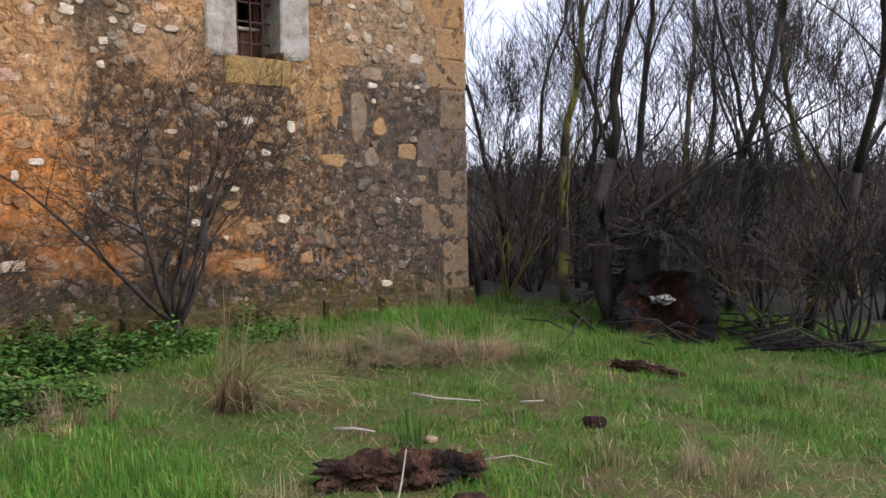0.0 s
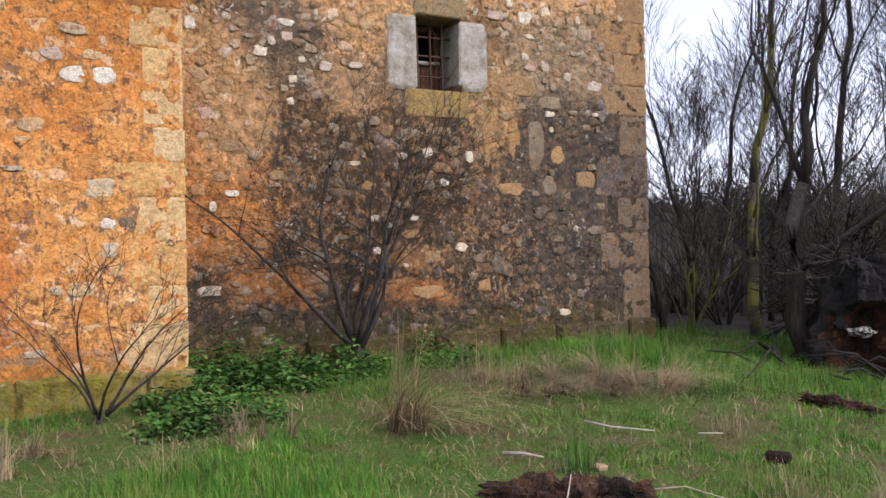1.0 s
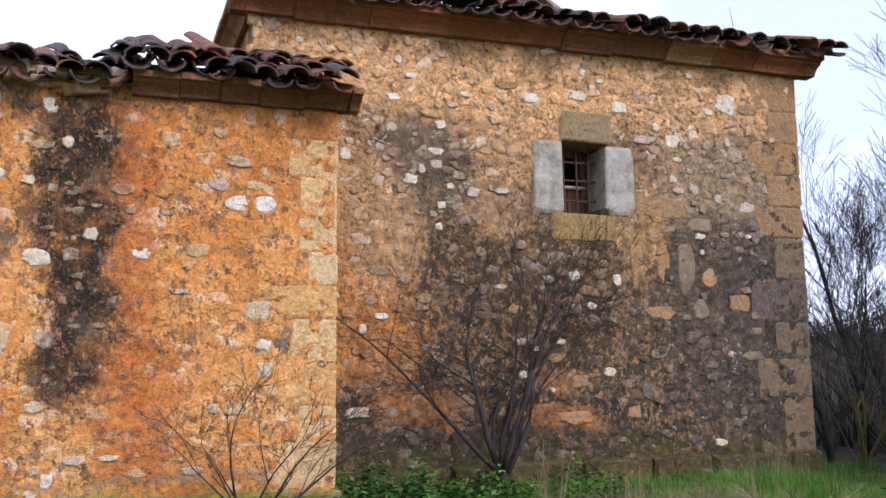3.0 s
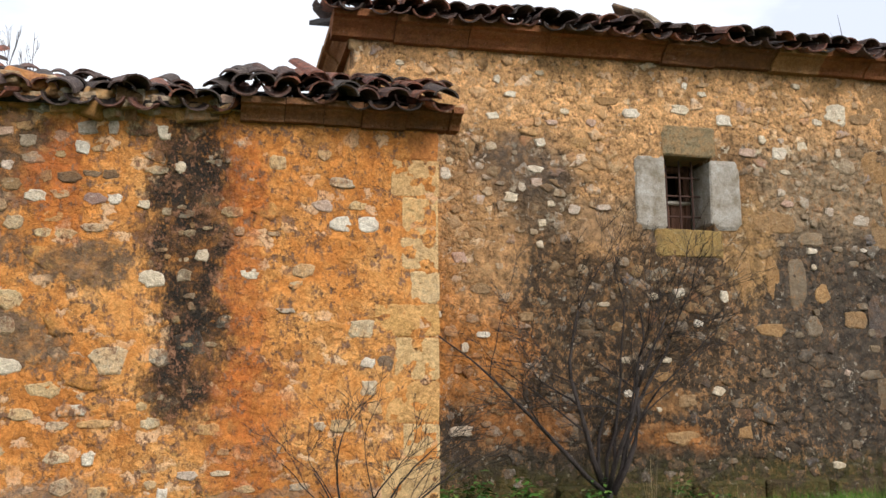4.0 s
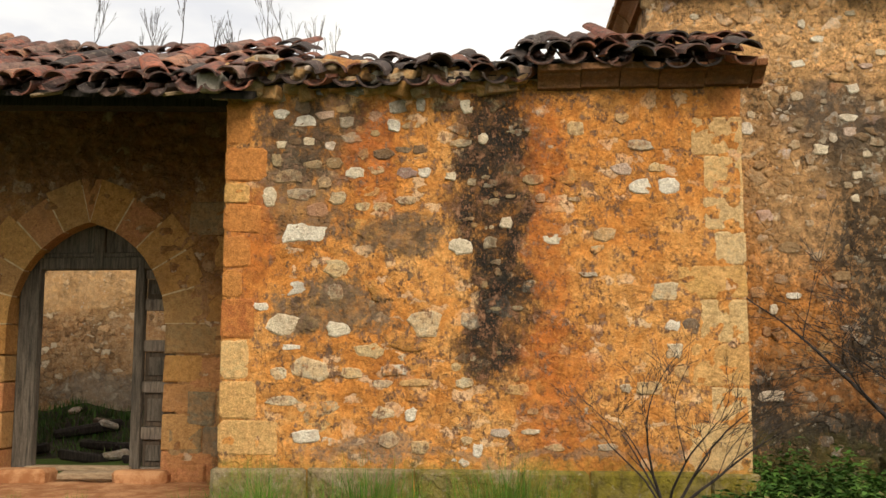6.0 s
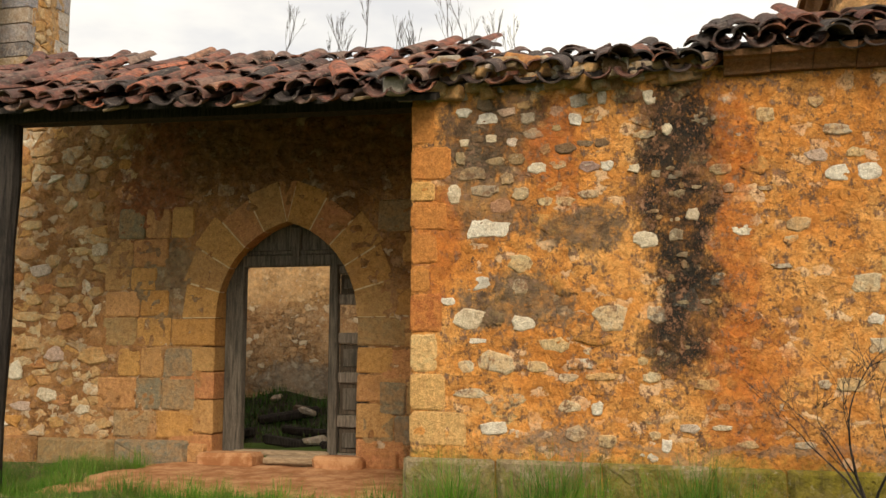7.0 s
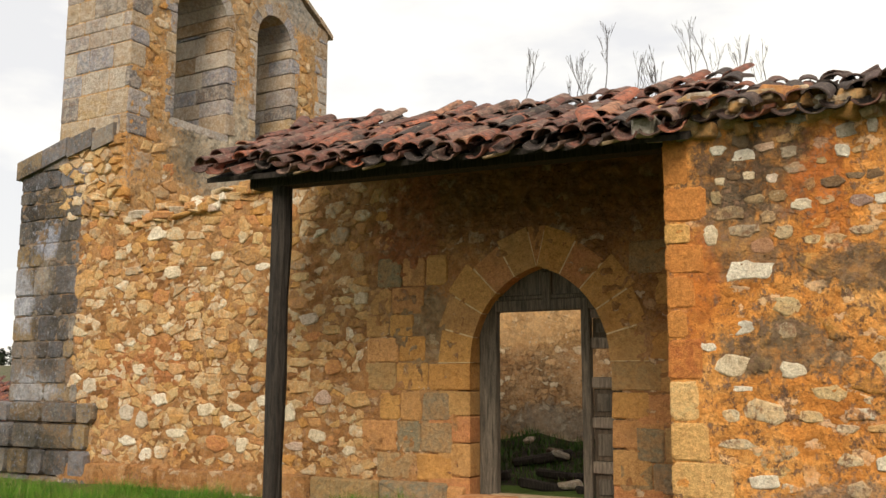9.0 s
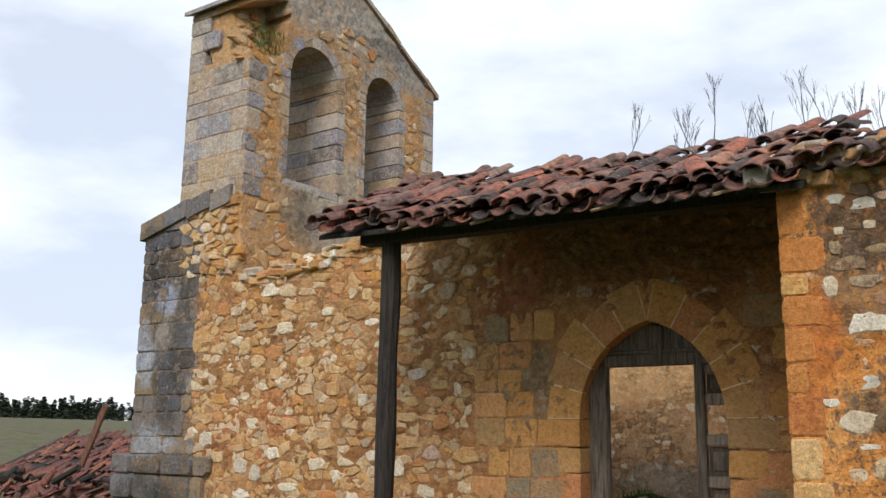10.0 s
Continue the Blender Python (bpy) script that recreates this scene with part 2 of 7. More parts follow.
def mortar_material(name, stops, stains=(), axis="X", moss_below=None, lichen=0.0, chip=1.0, moss=(0.24, 0.19, 0.03)):
    """Lime mortar and earth: mottled in three scales, pitted and cracked."""
    k = Mat(name, 0.95)
    big, mid, fine = k.noise(1.1, 6, 0.65), k.noise(6.0, 6, 0.7, 0.4), k.noise(48.0, 5, 0.75)
    small = k.noise(19.0, 6, 0.75, 0.3)
    base = k.ramp(k.math("ADD", k.math("MULTIPLY", big, 0.5), k.math("MULTIPLY", mid, 0.5)), stops)
    base = k.mix(0.6, base, k.ramp(small, [(0.33, (0.55, 0.47, 0.40)), (0.5, (0.96, 0.94, 0.92)), (0.66, (1.18, 1.18, 1.18))]), "MULTIPLY")
    base = k.mix(0.8, base, k.ramp(fine, [(0.28, (0.5, 0.45, 0.4)), (0.62, (1.12, 1.12, 1.12))]), "MULTIPLY")
    pits = k.math("MULTIPLY", k.step(k.voronoi(15.0), 0.22, 0.06), k.step(mid, 0.45, 0.58))
    base = k.mix(pits, base, k.mix(0.75, base, (0.08, 0.04, 0.015)))
    base, chips = small_rubble(k, base, 9.0, chip)
    base = stain_over(k, base, stains, axis, mid)
    if lichen:
        li = k.math("MULTIPLY", k.step(k.noise(13.0, 6, 0.7), 0.60, 0.655), lichen)
        base = k.mix(li, base, (0.52, 0.46, 0.36))
    if moss_below is not None:
        z0, z1 = moss_below
        w = k.wobble(1.7, 0.5)
        mz = k.math("MULTIPLY", k.step(w["Z"], z1, z0), k.step(mid, 0.3, 0.6))
        base = k.mix(k.math("MULTIPLY", mz, 0.8), base, moss)
    return k.done(base, [(mid, 0.022), (chips, 0.014), (small, 0.013), (k.math("SUBTRACT", fine, pits), 0.010)])


ORANGE = [(0.3, (0.42, 0.145, 0.035)), (0.44, (0.64, 0.255, 0.06)), (0.56, (0.72, 0.355, 0.11)), (0.70, (0.74, 0.48, 0.22))]
BLACK, RUST = (0.020, 0.017, 0.013), (0.42, 0.12, 0.025)
SOOT = (0.10, 0.075, 0.05)
ANNEXE_STAINS = [
    (1.14, 3.0, 0.35, 0.90, BLACK, 1.0), (1.17, 2.2, 0.29, 0.66, BLACK, 1.0), (1.02, 3.45, 0.28, 0.45, BLACK, 0.95), (0.98, 1.85, 0.18, 0.25, BLACK, 0.85),
    (1.56, 2.4, 0.13, 1.2, RUST, 0.75), (1.58, 1.5, 0.30, 0.5, RUST, 0.7), (1.5, 3.4, 0.16, 0.4, RUST, 0.6),
    (-0.28, 3.5, 0.55, 0.36, (0.07, 0.052, 0.035), 0.95), (0.18, 3.35, 0.16, 0.5, RUST, 0.8), (-0.42, 3.0, 0.40, 0.42, SOOT, 0.75),
    (0.30, 2.68, 0.42, 0.17, (0.13, 0.09, 0.055), 0.95), (-0.1, 2.10, 0.48, 0.17, (0.13, 0.095, 0.06), 0.95), (-0.78, 2.6, 0.18, 0.5, RUST, 0.7), (0.1, 1.1, 0.5, 0.06, (0.2, 0.16, 0.12), 0.6), (1.4, 1.03, 1.2, 0.05, (0.2, 0.16, 0.12), 0.6)]
M_BLOCK = mortar_material("orange_lime_mortar", ORANGE, ANNEXE_STAINS, moss_below=(0.84, 1.06), chip=0.5)
M_PLINTH = mortar_material("mossy_plinth_stone", [(0.3, (0.13, 0.10, 0.06)), (0.46, (0.27, 0.21, 0.12)), (0.6, (0.36, 0.29, 0.18)), (0.74, (0.44, 0.31, 0.15))], [(2.2, 0.74, 1.2, 0.26, (0.18, 0.145, 0.015), 0.95), (0.9, 0.74, 0.9, 0.22, (0.16, 0.135, 0.02), 0.9), (-0.4, 0.70, 0.7, 0.2, (0.18, 0.15, 0.04), 0.75)], chip=0.3, lichen=0.3)
EARTHY = [(0.0, (0.60, 0.28, 0.07)), (0.25, (0.64, 0.36, 0.12)), (0.45, (0.55, 0.29, 0.09)), (0.6, (0.70, 0.48, 0.22)), (0.70, (0.48, 0.36, 0.21)), (0.80, (0.68, 0.55, 0.34)), (0.92, (0.78, 0.72, 0.60))]
M_ANNEXE_STONE = stone_material("annexe_rubble", EARTHY, stains=ANNEXE_STAINS, dark=0.15, weak=0.9, smear=(0.66, 0.285, 0.08))
M_ANNEXE_PALE = stone_material("annexe_cream_stone", [(0.0, (0.66, 0.48, 0.25)), (0.4, (0.72, 0.60, 0.40)), (0.7, (0.56, 0.50, 0.40)), (1.0, (0.68, 0.42, 0.18))], stains=ANNEXE_STAINS, dark=0.15, weak=0.45, smear=(0.74, 0.40, 0.14), smeared=0.35)
M_ANNEXE_STONE_I = stone_material("annexe_rubble_small", EARTHY, True, stains=ANNEXE_STAINS, dark=0.15, weak=0.9, smear=(0.66, 0.285, 0.08))
CHANCEL_STOPS = [(0.30, (0.04, 0.030, 0.022)), (0.43, (0.105, 0.068, 0.038)), (0.54, (0.21, 0.125, 0.058)), (0.68, (0.38, 0.195, 0.07))]
# LIT patches paint light into the wall colour, mostly along its upper part
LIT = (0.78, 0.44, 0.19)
CHANCEL_STAINS_AND_LIGHT = [
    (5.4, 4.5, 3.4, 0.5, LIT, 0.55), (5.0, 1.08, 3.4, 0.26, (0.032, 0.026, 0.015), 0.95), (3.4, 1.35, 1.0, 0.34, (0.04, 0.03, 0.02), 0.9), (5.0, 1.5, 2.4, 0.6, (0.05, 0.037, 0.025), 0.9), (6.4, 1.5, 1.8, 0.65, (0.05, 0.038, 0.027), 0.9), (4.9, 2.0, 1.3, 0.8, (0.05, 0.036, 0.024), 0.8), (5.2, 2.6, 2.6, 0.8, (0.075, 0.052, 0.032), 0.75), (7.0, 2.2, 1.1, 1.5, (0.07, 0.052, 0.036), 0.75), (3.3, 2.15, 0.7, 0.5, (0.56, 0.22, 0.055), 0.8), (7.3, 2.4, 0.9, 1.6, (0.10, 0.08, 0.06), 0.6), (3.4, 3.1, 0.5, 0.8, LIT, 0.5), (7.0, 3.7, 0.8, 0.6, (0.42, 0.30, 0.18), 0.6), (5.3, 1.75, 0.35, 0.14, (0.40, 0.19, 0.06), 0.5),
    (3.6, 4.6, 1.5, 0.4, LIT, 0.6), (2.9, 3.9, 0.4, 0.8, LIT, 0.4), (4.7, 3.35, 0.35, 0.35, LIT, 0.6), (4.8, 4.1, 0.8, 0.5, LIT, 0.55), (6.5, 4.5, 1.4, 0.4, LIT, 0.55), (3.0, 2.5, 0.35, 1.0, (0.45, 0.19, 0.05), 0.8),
    (3.4, 2.0, 0.5, 0.35, (0.46, 0.19, 0.05), 0.75), (3.9, 1.5, 0.5, 0.18, (0.38, 0.15, 0.04), 0.7), (5.3, 1.35, 0.5, 0.18, (0.44, 0.18, 0.05), 0.75), (4.0, 3.75, 0.45, 0.30, (0.07, 0.065, 0.06), 0.6), (4.6, 3.35, 0.9, 0.22, (0.12, 0.09, 0.06), 0.6),
    (6.2, 3.1, 0.28, 0.5, (0.46, 0.27, 0.11), 0.8), (6.9, 2.4, 0.5, 0.9, (0.06, 0.05, 0.04), 0.6), (4.6, 1.15, 1.4, 0.16, (0.05, 0.04, 0.03), 0.8), (7.6, 1.9, 0.5, 1.3, (0.05, 0.042, 0.034), 0.7)]
CHMIX = [(0.0, (0.30, 0.19, 0.10)), (0.2, (0.52, 0.38, 0.22)), (0.36, (0.20, 0.16, 0.125)), (0.5, (0.60, 0.40, 0.19)), (0.62, (0.50, 0.46, 0.40)), (0.74, WHITE), (0.84, (0.54, 0.25, 0.12)), (0.93, (0.36, 0.36, 0.40)), (1.0, (0.70, 0.60, 0.44))]
M_CHANCEL = mortar_material("weathered_grey_mortar", CHANCEL_STOPS, CHANCEL_STAINS_AND_LIGHT, moss_below=(0.95, 1.30), lichen=0.5, moss=(0.060, 0.056, 0.012))
M_CHANCEL_STONE = stone_material("chancel_rubble", CHMIX, stains=CHANCEL_STAINS_AND_LIGHT, lichen=0.85, dark=0.45, weak=0.58, smear=(0.26, 0.155, 0.07), smeared=0.5)
M_CHANCEL_STONE_I = stone_material("chancel_rubble_small", CHMIX, True, stains=CHANCEL_STAINS_AND_LIGHT, lichen=0.85, dark=0.45, weak=0.58, smear=(0.26, 0.155, 0.07), smeared=0.5)
M_SANDY = stone_material("brown_sandstone", [(0.0, (0.42, 0.25, 0.11)), (0.5, (0.36, 0.24, 0.13)), (1.0, (0.50, 0.30, 0.13))], lichen=0.4, dark=0.4)
M_DARKQUOIN = stone_material("dark_quoin", [(0.0, (0.17, 0.13, 0.09)), (0.5, (0.26, 0.19, 0.12)), (1.0, (0.13, 0.11, 0.10))], lichen=0.4, dark=0.6)
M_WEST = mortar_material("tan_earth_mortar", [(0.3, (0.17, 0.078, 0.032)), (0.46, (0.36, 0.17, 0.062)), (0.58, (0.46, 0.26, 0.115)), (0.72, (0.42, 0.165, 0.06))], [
    # first patch: reddish-brown plaster, with the porch roof's shade put into its colour
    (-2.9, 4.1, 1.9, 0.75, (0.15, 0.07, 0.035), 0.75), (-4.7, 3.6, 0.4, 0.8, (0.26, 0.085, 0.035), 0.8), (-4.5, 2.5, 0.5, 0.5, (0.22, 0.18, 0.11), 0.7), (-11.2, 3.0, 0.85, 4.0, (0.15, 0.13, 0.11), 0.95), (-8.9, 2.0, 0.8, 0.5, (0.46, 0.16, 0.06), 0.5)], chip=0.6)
M_TOWER = mortar_material("grey_tower_plaster", [(0.3, (0.24, 0.17, 0.11)), (0.46, (0.52, 0.33, 0.16)), (0.58, (0.60, 0.30, 0.10)), (0.74, (0.58, 0.48, 0.34))], [
    (12.1, 5.7, 1.3, 1.0, (0.40, 0.35, 0.27), 0.95), (12.3, 9.2, 2.4, 0.6, (0.36, 0.33, 0.28), 0.95), (13.9, 8.7, 0.7, 0.35, (0.30, 0.28, 0.25), 0.9), (11.0, 5.4, 0.35, 0.5, (0.13, 0.11, 0.08), 0.7), (13.0, 9.0, 0.8, 0.15, (0.12, 0.11, 0.10), 0.7)], axis="Y", chip=0.5)
M_INNER = mortar_material("inner_plaster", [(0.3, (0.30, 0.16, 0.07)), (0.44, (0.46, 0.26, 0.12)), (0.55, (0.54, 0.36, 0.20)), (0.64, (0.48, 0.25, 0.10))], [
    (-4.6, 1.2, 0.8, 0.3, (0.62, 0.6, 0.54), 0.4), (-5.2, 2.9, 1.8, 0.5, (0.58, 0.36, 0.16), 0.55), (-5.0, 1.3, 3.0, 0.22, (0.14, 0.12, 0.08), 0.35)], lichen=0.9)


def tile_material(name, stops):
    k = Mat(name, 0.85)
    base = k.ramp(k.random(), stops)
    n = k.noise(14.0, 6, 0.7)
    big = k.noise(3.0, 5, 0.65)
    base = k.mix(k.math("MULTIPLY", k.step(n, 0.42, 0.64), 0.8), base, (0.055, 0.042, 0.038))
    base = k.mix(k.math("MULTIPLY", k.step(big, 0.48, 0.62), 0.55), base, (0.045, 0.036, 0.032))
    base = k.mix(k.math("MULTIPLY", k.step(k.noise(26.0, 6, 0.75), 0.54, 0.66), 0.55), base, (0.36, 0.29, 0.22))
    g = k.noise(90.0, 3, 0.7)
    base = k.mix(0.6, base, k.ramp(g, [(0.3, (0.6, 0.6, 0.6)), (0.7, (1.2, 1.2, 1.2))]), "MULTIPLY")
    return k.done(base, [(n, 0.012), (g, 0.003)])


M_TILE = tile_material("old_clay_tile", [(0.0, (0.28, 0.10, 0.065)), (0.2, (0.13, 0.065, 0.055)), (0.38, (0.46, 0.15, 0.085)), (0.50, (0.05, 0.038, 0.035)), (0.60, (0.05, 0.038, 0.035)), (0.68, (0.24, 0.11, 0.085)), (0.78, (0.26, 0.17, 0.13)), (0.88, (0.16, 0.075, 0.06)), (0.97, (0.42, 0.20, 0.12))])
M_TILE_DARK = tile_material("blackened_clay_tile", [(0.0, (0.10, 0.055, 0.045)), (0.4, (0.055, 0.045, 0.04)), (0.7, (0.16, 0.07, 0.05)), (0.95, (0.25, 0.09, 0.05))])
M_TILE_RED = tile_material("fallen_red_tile", [(0.0, (0.19, 0.055, 0.042)), (0.4, (0.09, 0.035, 0.032)), (0.7, (0.24, 0.075, 0.05)), (1.0, (0.30, 0.12, 0.06))])


def wood_material(name, dark_col, light_col, axis_scale=(14, 14, 1.2)):
    k = Mat(name, 0.85)
    v = k.put("ShaderNodeMapping", {"Vector": k.pos, "Scale": axis_scale}).outputs[0]
    n = k.noise(3.0, 6, 0.7, 0.6, v)
    f = k.noise(40.0, 4, 0.7)
    base = k.mix(k.step(n, 0.3, 0.7), dark_col, light_col)
    base = k.mix(k.math("MULTIPLY", k.step(f, 0.5, 0.7), 0.4), base, dark_col)
    return k.done(base, [(n, 0.02), (f, 0.003)])


M_POST = wood_material("black_weathered_wood", (0.010, 0.008, 0.007), (0.050, 0.040, 0.032))
M_DOORPANEL = wood_material("dark_panel_wood", (0.045, 0.034, 0.024), (0.13, 0.095, 0.065))
M_DOORRAIL = wood_material("pale_rail_wood", (0.09, 0.072, 0.055), (0.27, 0.22, 0.17))
M_DOORWOOD = wood_material("grey_door_wood", (0.04, 0.035, 0.027), (0.16, 0.132, 0.10))
M_SHRUB = wood_material("shrub_bark", (0.020, 0.016, 0.014), (0.058, 0.046, 0.041))
M_PALEWOOD = wood_material("pale_worn_wood", (0.22, 0.15, 0.09), (0.42, 0.30, 0.18), (3, 14, 14))
M_SCRUB = wood_material("dry_scrub_stem", (0.040, 0.034, 0.028), (0.105, 0.088, 0.070))
M_BROWNWOOD = wood_material("brown_shutter_wood", (0.07, 0.035, 0.022), (0.19, 0.095, 0.06))
M_BARK = wood_material("grey_bark", (0.018, 0.015, 0.012), (0.044, 0.038, 0.030), (9, 9, 2))
M_TWIG = wood_material("purple_grey_twig", (0.026, 0.021, 0.018), (0.068, 0.056, 0.048))
k = Mat("mossy_bark", 0.95)
M_MOSSBARK = k.done(k.mix(k.step(k.noise(2.2, 5), 0.45, 0.6), (0.06, 0.05, 0.04), (0.14, 0.13, 0.03)), [(k.noise(12.0), 0.03)])
k = Mat("iron", 0.7, 0.6)
M_IRON = k.done(k.mix(k.noise(20.0), (0.04, 0.03, 0.03), (0.12, 0.06, 0.04)), [(k.noise(60.0), 0.003)])
k = Mat("interior_shade_black", 1.0)
M_VOID = k.done(k.mix(k.noise(8.0), (0.02, 0.016, 0.014), (0.05, 0.04, 0.03)))

# ground: trodden turf, bare earth, moss
k = Mat("turf_and_earth", 0.98)
a, b, c = k.noise(0.55, 6, 0.6), k.noise(4.0, 6, 0.7), k.noise(40.0, 5, 0.75)
base = k.ramp(k.math("ADD", k.math("MULTIPLY", a, 0.5), k.math("MULTIPLY", b, 0.5)), [(0.36, (0.11, 0.062, 0.034)), (0.43, (0.10, 0.085, 0.028)), (0.50, (0.075, 0.115, 0.018)), (0.66, (0.05, 0.12, 0.012))])
base = k.mix(0.8, base, k.ramp(c, [(0.3, (0.45, 0.45, 0.45)), (0.65, (1.2, 1.2, 1.2))]), "MULTIPLY")
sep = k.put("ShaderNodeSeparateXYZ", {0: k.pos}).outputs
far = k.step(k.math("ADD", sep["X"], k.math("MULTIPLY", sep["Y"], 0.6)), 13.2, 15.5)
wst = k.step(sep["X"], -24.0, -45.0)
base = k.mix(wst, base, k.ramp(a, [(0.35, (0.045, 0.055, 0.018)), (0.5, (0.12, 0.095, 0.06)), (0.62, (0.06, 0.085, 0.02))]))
# brown scrub ground from the trees outward, woodland shade painted into its near-black tone
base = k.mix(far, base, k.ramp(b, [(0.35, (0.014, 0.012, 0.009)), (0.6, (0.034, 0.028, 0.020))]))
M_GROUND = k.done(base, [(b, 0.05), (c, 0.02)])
k = Mat("red_earth_paving", 0.95)
n = k.noise(5.0, 6, 0.7)
M_PAVE = k.done(k.mix(k.step(n, 0.4, 0.62), (0.30, 0.125, 0.05), (0.48, 0.25, 0.12)), [(n, 0.02), (k.noise(50.0), 0.004)])


def leaf_material(name, stops, dry=0.0):
    k = Mat(name, 0.7)
    base = k.ramp(k.random(True), stops)
    base = k.mix(0.75, base, k.ramp(k.noise(2.2, 6, 0.65), [(0.36, (0.42, 0.46, 0.5)), (0.52, (0.9, 0.9, 0.9)), (0.66, (1.35, 1.25, 1.2))]), "MULTIPLY")
    if dry:
        base = k.mix(k.math("MULTIPLY", k.step(k.noise(1.1, 6, 0.65), 0.50, 0.62), dry), base, (0.15, 0.12, 0.045))
    return k.done(base)


M_GRASS = leaf_material("green_grass", [(0.0, (0.030, 0.135, 0.005)), (0.45, (0.062, 0.195, 0.010)), (0.8, (0.115, 0.225, 0.018)), (0.95, (0.18, 0.20, 0.04)), (1.0, (0.32, 0.27, 0.12))], 0.4)
M_STRAW = leaf_material("dry_straw", [(0.0, (0.11, 0.078, 0.044)), (0.35, (0.23, 0.17, 0.088)), (0.8, (0.43, 0.335, 0.18)), (1.0, (0.08, 0.055, 0.035))])
M_WEED = leaf_material("green_weed_leaf", [(0.0, (0.022, 0.066, 0.008)), (0.55, (0.050, 0.125, 0.016)), (0.9, (0.095, 0.18, 0.03)), (1.0, (0.16, 0.12, 0.05))])
M_PINE = leaf_material("pine_needles", [(0.0, (0.018, 0.03, 0.014)), (1.0, (0.035, 0.05, 0.022))])

# ---------- mesh helpers ----------


def mesh_from(name, verts, faces, material, smooth=False):
    me = bpy.data.meshes.new(name)
    me.from_pydata(verts, [], faces)
    me.materials.append(material)
    if smooth:
        me.shade_smooth()
    return me


def part(name, me, parent, label="", at=None):
    """One mesh object under a thing."""
    ob = new(name, me)
    ob.parent = parent
    if at is not None:
        ob.location = at
    if label:
        ob["label"] = label
    return ob


def group_empty(name, at=(0, 0, 0)):
    ob = new(name)
    ob.empty_display_size = 0.1
    ob.location = at
    return ob


def box(cx, cy, cz, sx, sy, sz, seed=0, wear=0.0, bevel=0.012):
    """Vertices and faces of a bevelled, slightly worn block centred at cx, cy, cz."""
    rng = random.Random(seed)
    bm = bmesh.new()
    bmesh.ops.create_cube(bm, size=1.0)
    for v in bm.verts:
        v.co = Vector((v.co.x * sx, v.co.y * sy, v.co.z * sz)) + Vector([rng.uniform(-wear, wear) for _ in range(3)])
    b = min(bevel, 0.3 * min(sx, sy, sz))
    bmesh.ops.bevel(bm, geom=bm.edges[:], offset=b, segments=1, affect="EDGES")
    bm.verts.index_update()
    vs = [(v.co.x + cx, v.co.y + cy, v.co.z + cz) for v in bm.verts]
    fs = [tuple(v.index for v in f.verts) for f in bm.faces]
    bm.free()
    return vs, fs


def join(*shapes):
    vs, fs = [], []
    for v, f in shapes:
        o = len(vs)
        vs += list(v)
        fs += [tuple(i + o for i in q) for q in f]
    return vs, fs


def tube(points, radii, sides=5):
    """Vertices and faces of a tapered tube along points."""
    vs, fs = [], []
    up = Vector((0.31, 0.17, 0.93))
    for i, p in enumerate(points):
        p = Vector(p)
        d = (Vector(points[min(i + 1, len(points) - 1)]) - Vector(points[max(i - 1, 0)])).normalized()
        s = d.cross(up)
        s = s.normalized() if s.length > 1e-4 else d.cross(Vector((1, 0, 0))).normalized()
        t = d.cross(s)
        for k in range(sides):
            a = 2 * math.pi * k / sides
            vs.append(tuple(p + radii[i] * (math.cos(a) * s + math.sin(a) * t)))
        if i:
            for k in range(sides):
                a, b = (i - 1) * sides + k, (i - 1) * sides + (k + 1) % sides
                fs.append((a, b, b + sides, a + sides))
    fs.append(tuple(range(len(vs) - sides, len(vs))))
    fs.append(tuple(reversed(range(sides))))
    return vs, fs


def wall_grid(name, u0, u1, z0, ztop, to_world, thick, material, hole=None, res=0.034, amp=0.026, seed=0.0):
    """A wall with real thickness: a rough front sheet, a back sheet and the edges between, open where hole(u, z)."""
    nu = max(2, round((u1 - u0) / res))
    nz = max(2, round((max(ztop(u0), ztop(u1), ztop((u0 + u1) / 2)) - z0) / res))
    us = [u0 + (u1 - u0) * i / nu for i in range(nu + 1)]
    verts, index = [], {}
    for i, u in enumerate(us):
        top = ztop(u)
        for j in range(nz + 1):
            z = z0 + (top - z0) * j / nz
            for side in (0, 1):
                d = 0.0 if side == 0 else thick
                if side == 0 and 0 < i < nu:
                    d = amp * (0.7 * noise.noise(Vector((u * 3.1, z * 3.1, seed))) + noise.fractal(Vector((u * 9.0, z * 11.0, seed)), 0.7, 2.2, 3)) - 0.004
                index[i, j, side] = len(verts)
                verts.append(to_world(u, z, d))
    faces, count = [], {}
    for i in range(nu):
        for j in range(nz):
            u = (us[i] + us[i + 1]) / 2
            z = z0 + (ztop(u) - z0) * (j + 0.5) / nz
            if hole and hole(u, z):
                continue
            q = [(i, j), (i + 1, j), (i + 1, j + 1), (i, j + 1)]
            faces.append(tuple(index[a, b, 0] for a, b in q))
            faces.append(tuple(index[a, b, 1] for a, b in reversed(q)))
            for a, b in zip(q, q[1:] + q[:1]):
                key = (min(a, b), max(a, b))
                count[key] = None if key in count else (a, b)
    for e in count.values():
        if e:
            a, b = e
            faces.append((index[b[0], b[1], 0], index[a[0], a[1], 0], index[a[0], a[1], 1], index[b[0], b[1], 1]))
    me = mesh_from(name, verts, faces, material, False)
    front = np.array([len(f) == 4 and all(i % 2 == 0 for i in f) for f in faces])
    me.polygons.foreach_set("use_smooth", front)
    return tagged(new(name, me), kind="structure")


